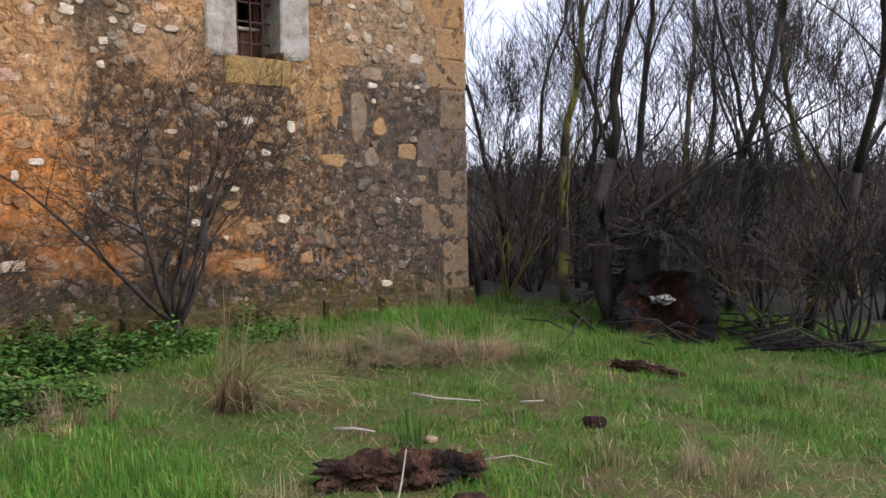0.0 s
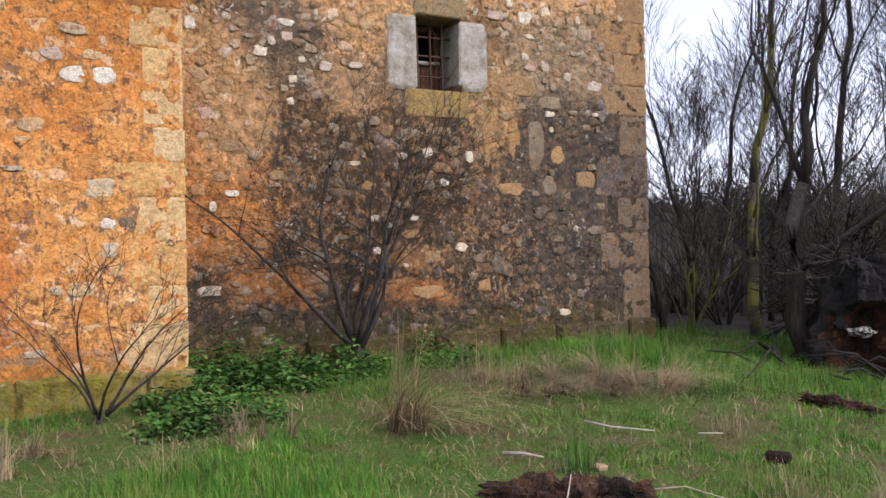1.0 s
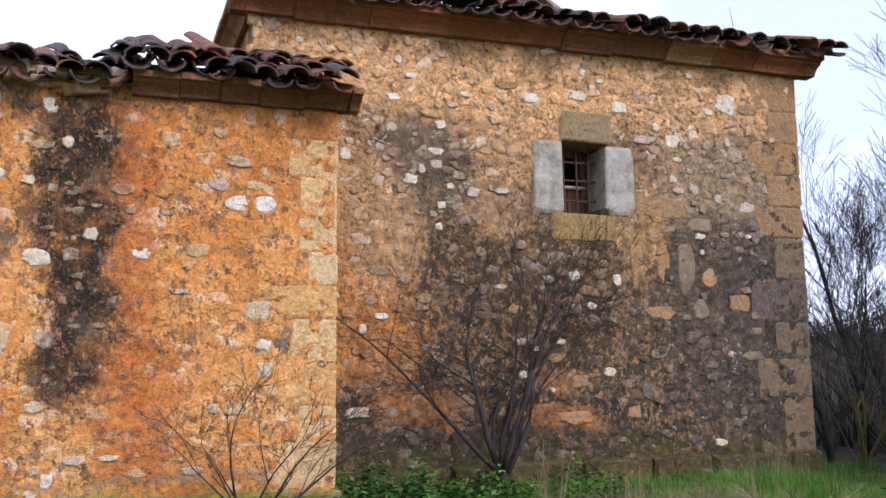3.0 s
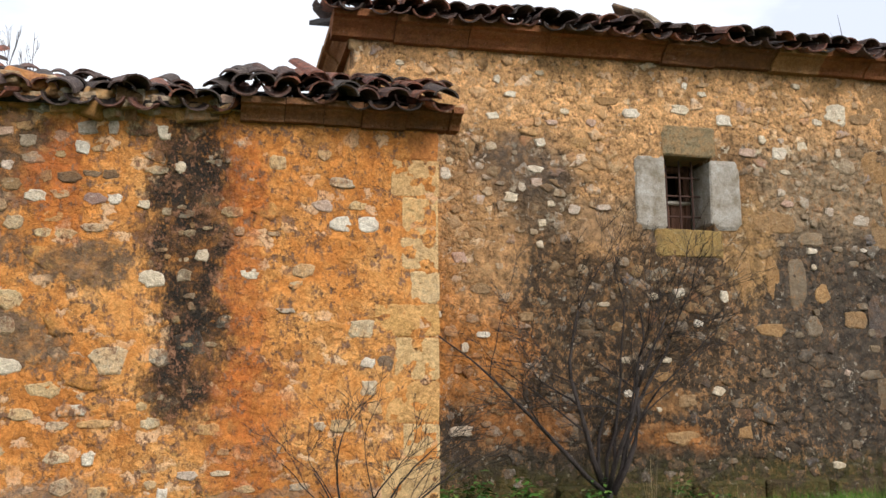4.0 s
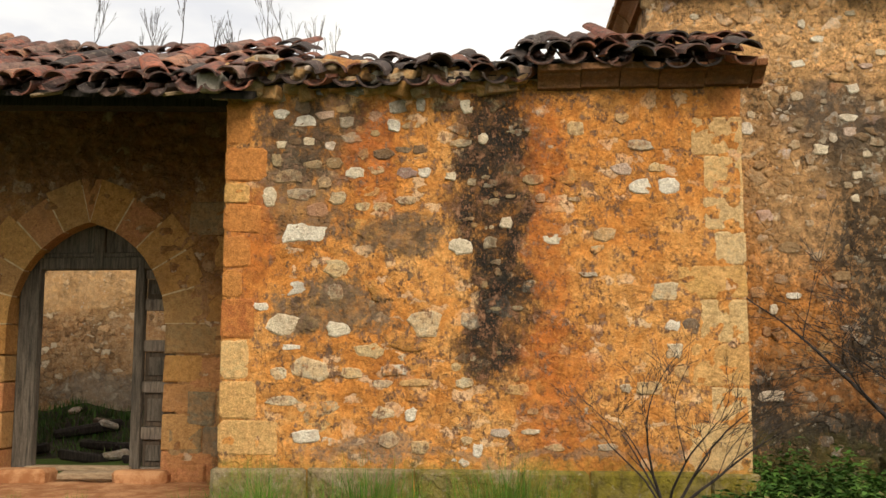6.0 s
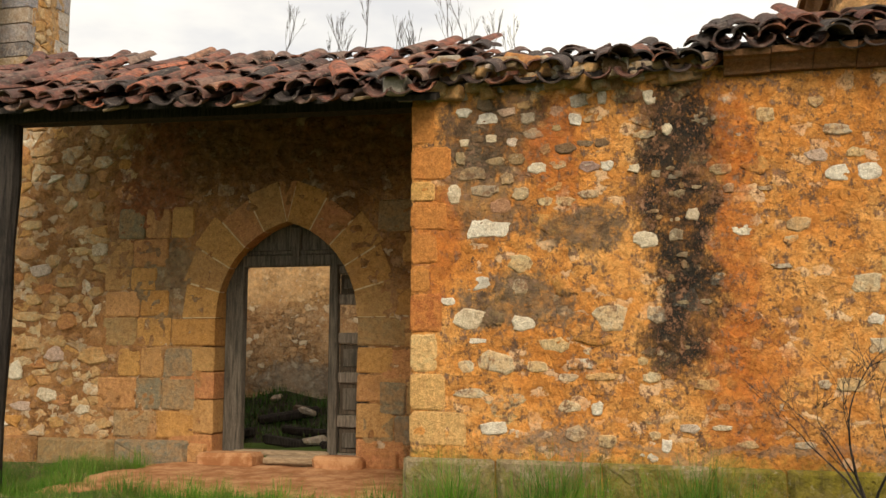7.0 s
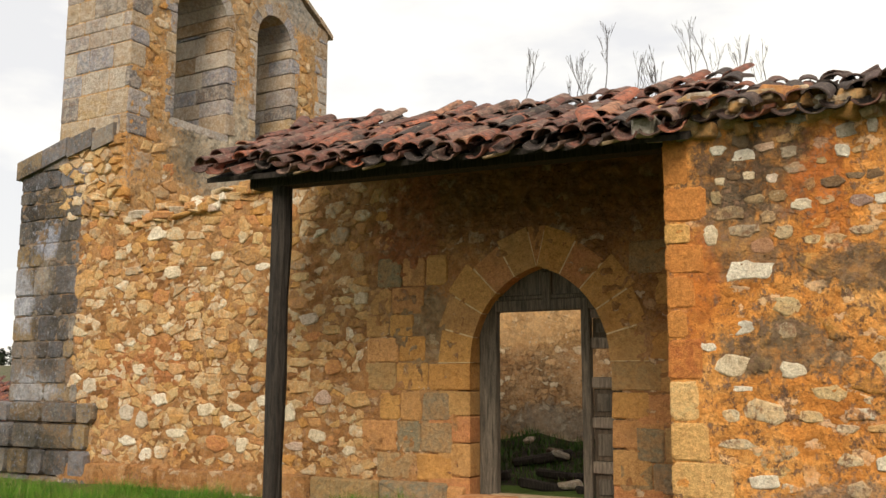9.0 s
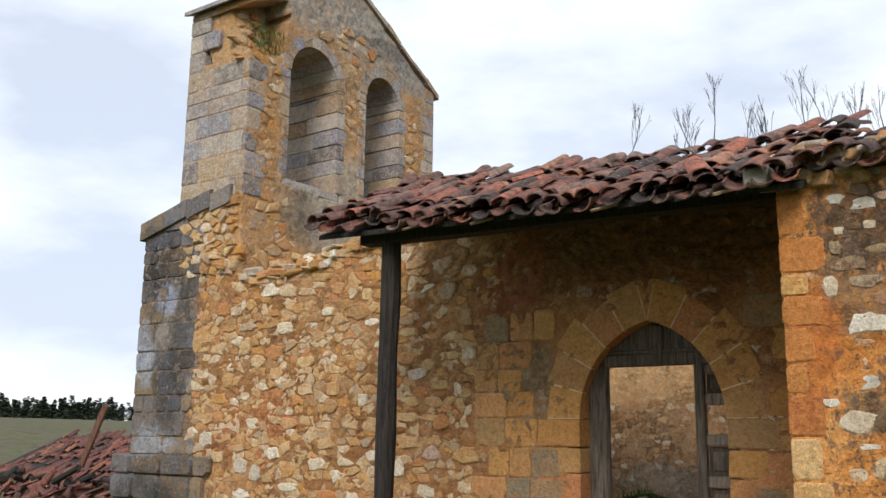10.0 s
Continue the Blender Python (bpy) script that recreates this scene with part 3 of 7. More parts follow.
def voronoi_cells(u0, u1, z0, z1, size, aspect, seed):
    """Convex cells of a jittered lattice: the faces of rubble stones. Yields centre and outline."""
    rng = random.Random(seed)
    du, dz = size * aspect, size
    pts = {}
    for j in range(-1, int((z1 - z0) / dz) + 2):
        for i in range(-1, int((u1 - u0) / du) + 2):
            pts[i, j] = (u0 + (i + 0.5 * (j % 2) + rng.uniform(0.08, 0.92)) * du, z0 + (j + rng.uniform(0.08, 0.92)) * dz)
    for key in [q for q in pts if rng.random() < 0.30]:
        pts.pop(key)
    out = []
    for (i, j), (px, pz) in pts.items():
        if not (u0 < px < u1 and z0 < pz < z1):
            continue
        poly = [(px - du * 1.25, pz - dz * 1.25), (px + du * 1.25, pz - dz * 1.25), (px + du * 1.25, pz + dz * 1.25), (px - du * 1.25, pz + dz * 1.25)]
        for a in range(-2, 3):
            for b in range(-2, 3):
                if (a or b) and (i + a, j + b) in pts:
                    qx, qz = pts[i + a, j + b]
                    nx, nz = (qx - px) / aspect ** 2, qz - pz
                    lim = nx * (px + qx) / 2 + nz * (pz + qz) / 2
                    nxt = []
                    for k in range(len(poly)):
                        p, q = poly[k], poly[(k + 1) % len(poly)]
                        sp, sq = nx * p[0] + nz * p[1] - lim, nx * q[0] + nz * q[1] - lim
                        if sp <= 0:
                            nxt.append(p)
                        if sp * sq < 0:
                            t = sp / (sp - sq)
                            nxt.append((p[0] + t * (q[0] - p[0]), p[1] + t * (q[1] - p[1])))
                    poly = nxt
                    if len(poly) < 3:
                        break
        if len(poly) >= 3:
            out.append(((sum(p[0] for p in poly) / len(poly), sum(p[1] for p in poly) / len(poly)), poly))
    return out


def rounded(poly, centre, shrink, rng, rough=0.08):
    """The outline of a stone within a cell: shrunk, its corners cut, its edge uneven."""
    pts = []
    n = len(poly)
    for k in range(n):
        p, q = poly[k], poly[(k + 1) % n]
        if math.hypot(q[0] - p[0], q[1] - p[1]) < 0.015:
            continue
        for t in (0.10, 0.5, 0.90):
            s = shrink * (1 + rng.uniform(-rough, rough))
            x, z = p[0] + t * (q[0] - p[0]), p[1] + t * (q[1] - p[1])
            pts.append((centre[0] + (x - centre[0]) * s, centre[1] + (z - centre[1]) * s))
    return pts


def stone_shape(outline, centre, to_world, proud, inset=0.78, depth=0.05, rng=random, base=0.0):
    """A stone with rounded edges that stands proud of the wall. Vertices are relative to its centre."""
    o = Vector(to_world(centre[0], centre[1], base))
    n = len(outline)
    vs = []
    for s, d in ((1.0, depth), (1.0, -0.35 * proud), (inset, -proud)):
        for x, z in outline:
            jit = rng.uniform(-0.12, 0.12) * proud if d < 0 else 0
            vs.append(tuple(Vector(to_world(centre[0] + (x - centre[0]) * s, centre[1] + (z - centre[1]) * s, base + d + jit)) - o))
    vs.append(tuple(Vector(to_world(centre[0], centre[1], base - proud * rng.uniform(0.95, 1.2))) - o))
    fs = []
    for r in (0, 1):
        for k in range(n):
            a, b = r * n + k, r * n + (k + 1) % n
            fs.append((a, b, b + n, a + n))
    fs += [(2 * n + k, 2 * n + (k + 1) % n, 3 * n) for k in range(n)]
    return o, vs, fs


def lay_stones(wall, shapes, material, joined_material, limit=300, name="stone", joined="small_stones", smooth=True):
    """The first stones are parts of their wall; the rest are one joined part."""
    rest = []
    for k, (o, vs, fs) in enumerate(shapes):
        if k < limit:
            part(name, mesh_from(name, vs, fs, material, smooth), wall, at=o)
        else:
            rest.append(([tuple(Vector(v) + o) for v in vs], fs))
    if rest:
        vs, fs = join(*rest)
        tagged(part(joined, mesh_from(joined, vs, fs, joined_material, smooth), wall), kind="stuff")


def rect(u0, u1, z0, z1, rng, cut=0.02, rough=0.006):
    """The outline of a squared block with knocked corners."""
    pts = []
    for x, z, dx, dz in ((u0, z0, 1, 1), (u1, z0, -1, 1), (u1, z1, -1, -1), (u0, z1, 1, -1)):
        c = cut * rng.uniform(0.4, 1.6)
        two = [(x + dx * c, z), (x, z + dz * c)]
        pts += two[::-1] if (dx * dz > 0) else two
    return [(x + rng.uniform(-rough, rough), z + rng.uniform(-rough, rough)) for x, z in pts]


def block(wall, u0, u1, z0, z1, to_world, material, proud=0.008, depth=0.25, seed=0, name="ashlar_block", label="", base=0.0, cut=0.02):
    rng = random.Random(seed * 7919 + round(u0 * 131) + round(z0 * 977))
    c = ((u0 + u1) / 2, (z0 + z1) / 2)
    o, vs, fs = stone_shape(rect(u0 + 0.006, u1 - 0.006, z0 + 0.006, z1 - 0.006, rng, cut), c, to_world, proud, 0.90, depth, rng, base)
    return part(name, mesh_from(name, vs, fs, material, False), wall, label, at=o)


# ---------- ground ----------


def lerp(x, xs, ys):
    return float(np.interp(x, xs, ys))


def ground_z(x, y):
    rise = lerp(x, (-14, -5, -1, 3, 7, 10, 16), (0.30, 0.33, 0.38, 0.60, 0.62, 0.45, 0.40))
    z = 0.15 + rise * min(max(y / 8.0, -0.3), 1.0)
    z += 0.03 * noise.noise(Vector((x * 0.9, y * 0.9, 0))) + 0.015 * noise.noise(Vector((x * 3.1, y * 3.1, 2)))
    hill = max(0.0, (x - 14) * 0.75 + (y - 12) * 0.65) if x > 8 else 0.0
    z += 4.2 * (1 - math.exp(-max(0.0, hill - 10) / 26.0)) * min(max((x - 8) / 6.0, 0), 1)
    west = max(0.0, -x - 14)
    z -= 0.9 * (1 - math.exp(-west / 6.0)) * (1 if x < 0 else 0)
    if x < -60:
        z += 10.0 * (1 - math.exp(-(-x - 60) / 160.0)) * min(max((y - 20) / 60.0, 0), 1)
    return z


def axis_lines(lo, hi, fine_lo, fine_hi, step, growth=1.28):
    out, v, s = [], fine_lo, step
    while v > lo:
        s *= growth
        v -= s
        out.append(v)
    out = out[::-1]
    v = fine_lo
    while v < fine_hi:
        out.append(v)
        v += step
    s = step
    while v < hi:
        out.append(v)
        s *= growth
        v += s
    return out + [v]


gx, gy = axis_lines(-900, 700, -13, 15, 0.22), axis_lines(-400, 900, -1, 16, 0.22)
verts = [(x, y, ground_z(x, y)) for x in gx for y in gy]
faces = [(i * len(gy) + j, (i + 1) * len(gy) + j, (i + 1) * len(gy) + j + 1, i * len(gy) + j + 1) for i in range(len(gx) - 1) for j in range(len(gy) - 1)]
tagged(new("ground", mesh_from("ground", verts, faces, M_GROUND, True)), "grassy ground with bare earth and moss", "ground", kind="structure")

# ---------- walls ----------
BLOCK_Y, CHANCEL_Y, NAVE_Y = 7.60, 8.35, 9.74


def south(y):
    return lambda u, z, d: (u, y + d, z)


def top_noise(z, amount, seed, freq=2.2):
    return lambda u: z + amount * noise.fractal(Vector((u * freq, seed, 0)), 0.9, 2.0, 3)


# annexe in front of the nave
wall_annexe = wall_grid("wall_annexe", -1.0, 3.0, 0.2, lambda u: 3.84 if u > 1.45 else 3.93 + 0.06 * noise.noise(Vector((u * 5, 3, 0))), south(BLOCK_Y), 0.6, M_BLOCK, seed=1.0, amp=0.014)
tagged(wall_annexe, "orange lime-mortared rubble wall with a black stain", "wall")
for nm, x, y1 in (("wall_annexe_east", 3.0, 8.35), ("wall_annexe_west", -1.0, 9.74)):
    sgn = 1 if x > 0 else -1
    tagged(wall_grid(nm, 8.2, y1, 0.2, lambda u: 3.7 + 0.40 * (u - 7.6), lambda u, z, d, x=x, sgn=sgn: (x - sgn * d, u, z), 0.5, M_BLOCK, res=0.2), "plain side wall of the annexe", "wall")
# chancel
WIN = (5.36, 5.80, 3.27, 3.96)
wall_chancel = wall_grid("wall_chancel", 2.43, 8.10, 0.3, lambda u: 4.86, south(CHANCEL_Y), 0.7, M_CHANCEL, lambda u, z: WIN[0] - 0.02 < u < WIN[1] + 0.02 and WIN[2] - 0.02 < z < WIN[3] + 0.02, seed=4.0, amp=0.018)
tagged(wall_chancel, "tall weathered rubble wall with lichen and dark stains", "wall")
tagged(wall_grid("wall_chancel_east", 9.05, 14.6, 0.3, lambda u: 4.86, lambda u, z, d: (8.10 - d, u, z), 0.7, M_CHANCEL, res=0.15), "rubble end wall of the chancel", "wall")
tagged(wall_grid("wall_chancel_west", 9.05, 14.6, 0.3, lambda u: 4.86, lambda u, z, d: (2.43 + d, u, z), 0.7, M_CHANCEL, res=0.15), "rubble wall between nave and chancel", "wall")
# nave, roofless
ARCH_X, ARCH_A, ARCH_R, SPRING, APEX, SILL = -3.05, 0.82, 1.07, 2.10, 3.14, 0.62


def in_arch(u, z, grow=0.0):
    u = abs(u - ARCH_X)
    a, r = ARCH_A + grow, ARCH_R + grow
    if z < SPRING:
        return u < a and z > SILL - 0.12
    return math.hypot(u + (ARCH_R - ARCH_A), z - SPRING) < r


def nave_top(u):
    return lerp(u, (-12, -11.8, -10.2, -9.4, -7.8, -6.6, -5.0, -1.2, -0.7, 3), (5.3, 5.3, 4.75, 4.20, 4.38, 4.55, 4.9, 4.85, 4.1, 4.1)) + 0.06 * noise.noise(Vector((u * 4, 1, 0)))


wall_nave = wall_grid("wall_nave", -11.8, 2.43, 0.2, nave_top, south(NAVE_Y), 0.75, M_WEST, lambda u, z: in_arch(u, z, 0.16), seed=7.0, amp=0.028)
tagged(wall_nave, "roofless tan rubble wall with a pointed doorway", "wall")
wall_north = wall_grid("wall_north", -11.0, 2.43, 0.1, top_noise(3.9, 0.12, 9.0), lambda u, z, d: (u, 14.0 + d, z), 0.6, M_INNER, seed=3.0, res=0.08, amp=0.010)
tagged(wall_north, "crumbling plastered inner wall of the nave", "wall")
# belfry: the west gable that rises over the nave
BX0, BX1, BY0, BY1 = -11.0, -9.56, 9.74, 14.6


def belfry_top(u):
    return lerp(u, (9.7, 12.25, 14.6), (8.75, 9.85, 8.5))


ARCHES = ((11.22, 0.57, 5.95, 7.80), (13.02, 0.46, 6.05, 7.96))


def in_bell(u, z, grow=0.0):
    for c, a, lo, sp in ARCHES:
        if abs(u - c) < a + grow and lo - grow < z < sp or (z >= sp and math.hypot(u - c, z - sp) < a + grow):
            return True
    return False


def east_face(u, z, d):
    return (BX1 - d, u, z)


def broken_corner(u, z):
    """The part of the corner that has fallen away below the coping."""
    return u < 10.52 + 0.10 * noise.noise(Vector((z * 5, 3, 1))) and 7.78 + 0.25 * (u - 9.74) < z < 8.66 + 0.42 * (u - 9.74)


wall_belfry = wall_grid("wall_belfry", BY0, BY1, 4.2, belfry_top, east_face, BX1 - BX0, M_TOWER, lambda u, z: in_bell(u, z, 0.10) or broken_corner(u, z), seed=11.0, res=0.07, amp=0.03)


def core_face(u, z, d):
    return (BX1 - 0.10 - 0.42 * min(max((z - 7.7) / 0.9, 0.0), 1.0) - 0.25 * max(0.0, 10.0 - u) - d, u, z)


tagged(wall_grid("wall_belfry_core", BY0 + 0.06, 10.66, 7.55, lambda u: belfry_top(u) - 0.05, core_face, 0.72, M_TOWER, seed=12.0, res=0.07, amp=0.06), "ragged rubble core laid bare in the bell gable", "wall")
tagged(wall_belfry, "stone bell gable with two empty arched openings", "bell gable")
tagged(wall_grid("wall_west", 10.49, 14.6, 0.1, lambda u: 5.4, lambda u, z, d: (BX0 - 0.8 + d, u, z), 0.8, M_TOWER, res=0.15), "lower west wall under the bell gable", "wall")

# ---------- roofs ----------


def tile_mesh(name, length, r0, r1, material, seed):
    rng = random.Random(seed)
    n, vs, fs = 7, [], []
    for i in range(3):
        t = i / 2
        r = r0 + (r1 - r0) * t
        for k in range(n + 1):
            a = math.pi * (0.04 + 0.92 * k / n)
            for rr in (r, r - 0.016):
                vs.append((rr * math.cos(a) + rng.uniform(-0.002, 0.002), length * t + rng.uniform(-0.004, 0.004) * (i != 1), 0.72 * rr * math.sin(a)))
    w = 2 * (n + 1)
    for i in range(2):
        for k in range(n):
            a = i * w + 2 * k
            fs += [(a, a + w, a + w + 2, a + 2), (a + 1, a + 3, a + w + 3, a + w + 1)]
        fs += [(i * w, i * w + 1, i * w + w + 1, i * w + w), (i * w + 2 * n, i * w + w + 2 * n, i * w + w + 2 * n + 1, i * w + 2 * n + 1)]
    for k in range(n):
        fs += [(2 * k, 2 * k + 2, 2 * k + 3, 2 * k + 1), (2 * w + 2 * k, 2 * w + 2 * k + 1, 2 * w + 2 * k + 3, 2 * w + 2 * k + 2)]
    return mesh_from(name, vs, fs, material, False)


def tile_kinds(material, tag):
    return [tile_mesh("roof_tile", 0.44, 0.104, 0.084, material, s) for s in range(tag, tag + 3)]


T_RED, T_DARK, T_FALL = tile_kinds(M_TILE, 1), tile_kinds(M_TILE_DARK, 5), tile_kinds(M_TILE_RED, 9)


def tile_roof(roof, kinds, x0, x1, eave, slope, rows, seed, pitch=0.198, course=0.32, mess=1.0, skip=None, turn=0.0, origin=None):
    """Channel and cover tiles row on row; eave(x) gives y and z of the lower edge. turn swings the whole field about origin."""
    rng = random.Random(seed)
    base = Matrix.Translation(origin) @ Matrix.Rotation(turn, 4, "Z") @ Matrix.Translation(-Vector(origin)) if origin else Matrix.Identity(4)
    cols = int((x1 - x0) / pitch)
    for c in range(cols + 1):
        for cover in (0, 1):
            x = x0 + pitch * (c + 0.5 * cover)
            sag = rng.uniform(-0.015, 0.015)
            y0, z0 = eave(x)
            for r in range(rows):
                if skip and skip(x, r, rng):
                    continue
                s = r * course + rng.uniform(-0.04, 0.04) * mess
                y, z = y0 + s * math.cos(slope), z0 + s * math.sin(slope) + sag + 0.02 * noise.noise(Vector((x, s, seed))) * mess
                ob = new("roof_tile", kinds[rng.randrange(3)])
                ob.parent = roof
                lift = 0.062
                m = Matrix.Translation((x + rng.gauss(0, 0.010) * mess, y, z + lift + (0.03 if cover else 0.0)))
                m = m @ Matrix.Rotation(rng.gauss(0, 0.05) * mess, 4, "Z") @ Matrix.Rotation(slope - 0.05 + rng.gauss(0, 0.02) * mess, 4, "X") @ Matrix.Rotation((0 if cover else math.pi) + rng.gauss(0, 0.06) * mess, 4, "Y")
                ob.matrix_basis = base @ m


def slab_roof(name, corners, thick, material, label, category):
    vs = [tuple(c) for c in corners] + [(c[0], c[1], c[2] - thick) for c in corners]
    fs = [(0, 1, 2, 3), (7, 6, 5, 4)] + [(i, i + 4, (i + 1) % 4 + 4, (i + 1) % 4) for i in range(4)]
    return tagged(new(name, mesh_from(name, vs, fs, material)), label, category, kind="structure")


def porch_eave(x):
    return 7.30, lerp(x, (-5.75, -5.4, -4.1, -2.65, -1.4, -0.7), (4.01, 3.99, 3.86, 3.81, 3.79, 3.82))


PS = math.atan2(1.10, 2.45)
porch_roof = slab_roof("porch_roof", [(-5.72, 7.42, 3.96), (-0.75, 7.42, 3.80), (-0.75, 9.75, 4.80), (-5.72, 9.75, 4.98)], 0.05, M_POST, "sagging porch roof of red and blackened clay tiles", "roof")
tile_roof(porch_roof, T_RED, -5.75, -0.7, porch_eave, PS, 7, 21, mess=3.0)
annexe_roof = slab_roof("annexe_roof", [(-0.9, 7.56, 3.90), (3.10, 7.50, 3.99), (3.10, 8.33, 4.36), (-0.9, 8.33, 4.26)], 0.05, M_POST, "broken annexe roof of blackened clay tiles", "roof")
tile_roof(annexe_roof, T_DARK, -0.85, 3.08, lambda x: (7.28 if x > 1.4 else 7.42, 3.94 if x > 1.4 else 3.86), math.atan(0.42), 4, 22, mess=3.4, skip=lambda x, r, g: x < 2.4 and r >= 2 and g.random() < 0.12 * r - 0.15)
chancel_roof = slab_roof("chancel_roof", [(2.35, 8.22, 5.06), (8.2, 8.22, 5.06), (8.2, 12.0, 6.5), (2.35, 12.0, 6.5)], 0.06, M_POST, "low roof of dark clay tiles over the chancel", "roof")
tile_roof(chancel_roof, T_DARK, 2.2, 8.35, lambda x: (7.98, 4.98), math.atan(0.36), 4, 23, mess=2.4)

# ---------- stones of the annexe ----------
ann, cha, nav = south(BLOCK_Y), south(CHANCEL_Y), south(NAVE_Y)


def oval(cx, cz, w, h, rng, n=11):
    pts = []
    for k in range(n):
        a = 2 * math.pi * (k + rng.uniform(-0.3, 0.3)) / n
        s = rng.uniform(0.74, 1.16)
        c, q = math.cos(a), math.sin(a)
        pts.append((cx + 0.5 * w * s * math.copysign(abs(c) ** 0.75, c), cz + 0.5 * h * s * math.copysign(abs(q) ** 0.75, q)))
    return pts


def key_stones(wall, to_world, rows, material, seed, name="stone", proud=0.014):
    rng = random.Random(seed)
    for cx, cz, w, h in rows:
        o, vs, fs = stone_shape(oval(cx, cz, w, h, rng), (cx, cz), to_world, proud, 0.84, 0.06, rng)
        part(name, mesh_from(name, vs, fs, material), wall, at=o)


def near_key(u, z, rows, grow=0.03):
    return any(abs(u - cx) < w / 2 + grow and abs(z - cz) < h / 2 + grow for cx, cz, w, h in rows)


M_DULL = stone_material("dull_limestone", [(0.0, (0.54, 0.42, 0.27)), (0.4, (0.62, 0.52, 0.38)), (0.7, (0.46, 0.38, 0.29)), (1.0, (0.68, 0.57, 0.41))], dark=0.4, lichen=0.5, stains=CHANCEL_STAINS_AND_LIGHT, weak=0.35, smear=(0.34, 0.24, 0.14), smeared=0.55)
ANNEXE_PALE = [(-0.36, 2.72, 0.40, 0.16), (0.03, 3.19, 0.16, 0.09), (0.57, 3.19, 0.12, 0.08), (0.78, 3.16, 0.10, 0.07), (1.21, 2.79, 0.11, 0.10), (1.56, 2.66, 0.16, 0.09), (0.86, 2.61, 0.19, 0.13),
               (-0.52, 2.01, 0.25, 0.17), (-0.09, 1.98, 0.18, 0.12), (-0.45, 1.84, 0.18, 0.05), (-0.69, 2.15, 0.14, 0.07), (-0.34, 3.45, 0.10, 0.07), (-0.56, 3.43, 0.09, 0.07),
               (0.91, 3.71, 0.12, 0.12), (1.03, 3.45, 0.08, 0.10), (2.09, 3.20, 0.17, 0.10), (2.24, 3.06, 0.17, 0.13), (2.45, 3.07, 0.16, 0.15), (2.45, 2.0, 0.12, 0.09),
               (1.14, 1.20, 0.15, 0.07), (1.38, 1.21, 0.14, 0.05), (0.47, 1.33, 0.10, 0.12), (-0.32, 1.17, 0.22, 0.11), (0.98, 1.07, 0.08, 0.11), (-0.65, 3.01, 0.13, 0.16)]
ANNEXE_TAN = [(0.58, 2.02, 0.26, 0.21), (0.92, 2.04, 0.16, 0.15), (-0.30, 1.67, 0.34, 0.18), (0.16, 1.81, 0.24, 0.12), (-0.40, 3.03, 0.22, 0.12), (-0.50, 3.17, 0.23, 0.12), (0.16, 3.05, 0.18, 0.11),
              (0.09, 2.93, 0.16, 0.09), (-0.11, 3.0, 0.13, 0.12), (1.96, 2.70, 0.18, 0.12), (1.75, 3.53, 0.13, 0.13), (2.24, 3.39, 0.20, 0.09), (2.36, 3.21, 0.14, 0.08), (1.41, 3.13, 0.16, 0.09),
              (1.08, 2.64, 0.12, 0.11), (2.40, 2.26, 0.21, 0.15), (-0.10, 2.45, 0.24, 0.16), (-0.12, 2.27, 0.14, 0.13), (0.25, 1.56, 0.16, 0.06), (0.52, 1.57, 0.26, 0.06), (0.03, 1.64, 0.18, 0.10),
              (1.28, 1.52, 0.19, 0.09), (0.89, 1.57, 0.14, 0.09)]
ANNEXE_LOW = [(2.26, 1.53, 0.20, 0.11), (2.09, 1.53, 0.10, 0.07), (1.81, 1.37, 0.08, 0.07), (-0.55, 1.64, 0.14, 0.11), (-0.50, 1.43, 0.27, 0.10), (0.30, 1.14, 0.17, 0.14), (0.54, 1.09, 0.15, 0.12),
              (0.90, 1.14, 0.10, 0.07), (2.46, 1.81, 0.14, 0.12), (2.51, 1.66, 0.12, 0.11), (1.47, 2.98, 0.10, 0.08), (0.26, 1.34, 0.20, 0.10), (0.86, 3.42, 0.17, 0.07), (2.10, 3.60, 0.11, 0.09),
              (1.73, 2.97, 0.11, 0.04), (1.83, 2.39, 0.16, 0.04), (1.40, 1.36, 0.10, 0.06), (0.82, 1.69, 0.11, 0.07), (1.94, 1.10, 0.16, 0.06), (1.56, 1.09, 0.16, 0.06)]
ANNEXE_BROWN = [(-0.46, 2.29, 0.21, 0.11), (0.44, 2.39, 0.11, 0.09), (2.58, 2.0, 0.14, 0.13)]
rng = random.Random(37)
STREAK_CHIPS = [(rng.gauss(1.14, 0.16), rng.uniform(1.75, 3.7), rng.uniform(0.04, 0.11), rng.uniform(0.03, 0.07)) for _ in range(26)]
STREAK_CHIPS = [q for q in STREAK_CHIPS if not near_key(q[0], q[1], ANNEXE_PALE + ANNEXE_TAN + ANNEXE_LOW, 0.05)]
key_stones(wall_annexe, ann, ANNEXE_LOW, M_ANNEXE_PALE, 35, proud=0.014)
key_stones(wall_annexe, ann, ANNEXE_BROWN, M_DARK, 36, proud=0.010)
key_stones(wall_annexe, ann, STREAK_CHIPS, M_ANNEXE_PALE, 37, proud=0.012)
ANNEXE_TAN += ANNEXE_LOW + ANNEXE_BROWN
key_stones(wall_annexe, ann, ANNEXE_PALE, M_PALE, 31)
key_stones(wall_annexe, ann, ANNEXE_TAN[:23], M_ANNEXE_PALE, 32, proud=0.014)
rng = random.Random(38)
ANNEXE_TOP = []
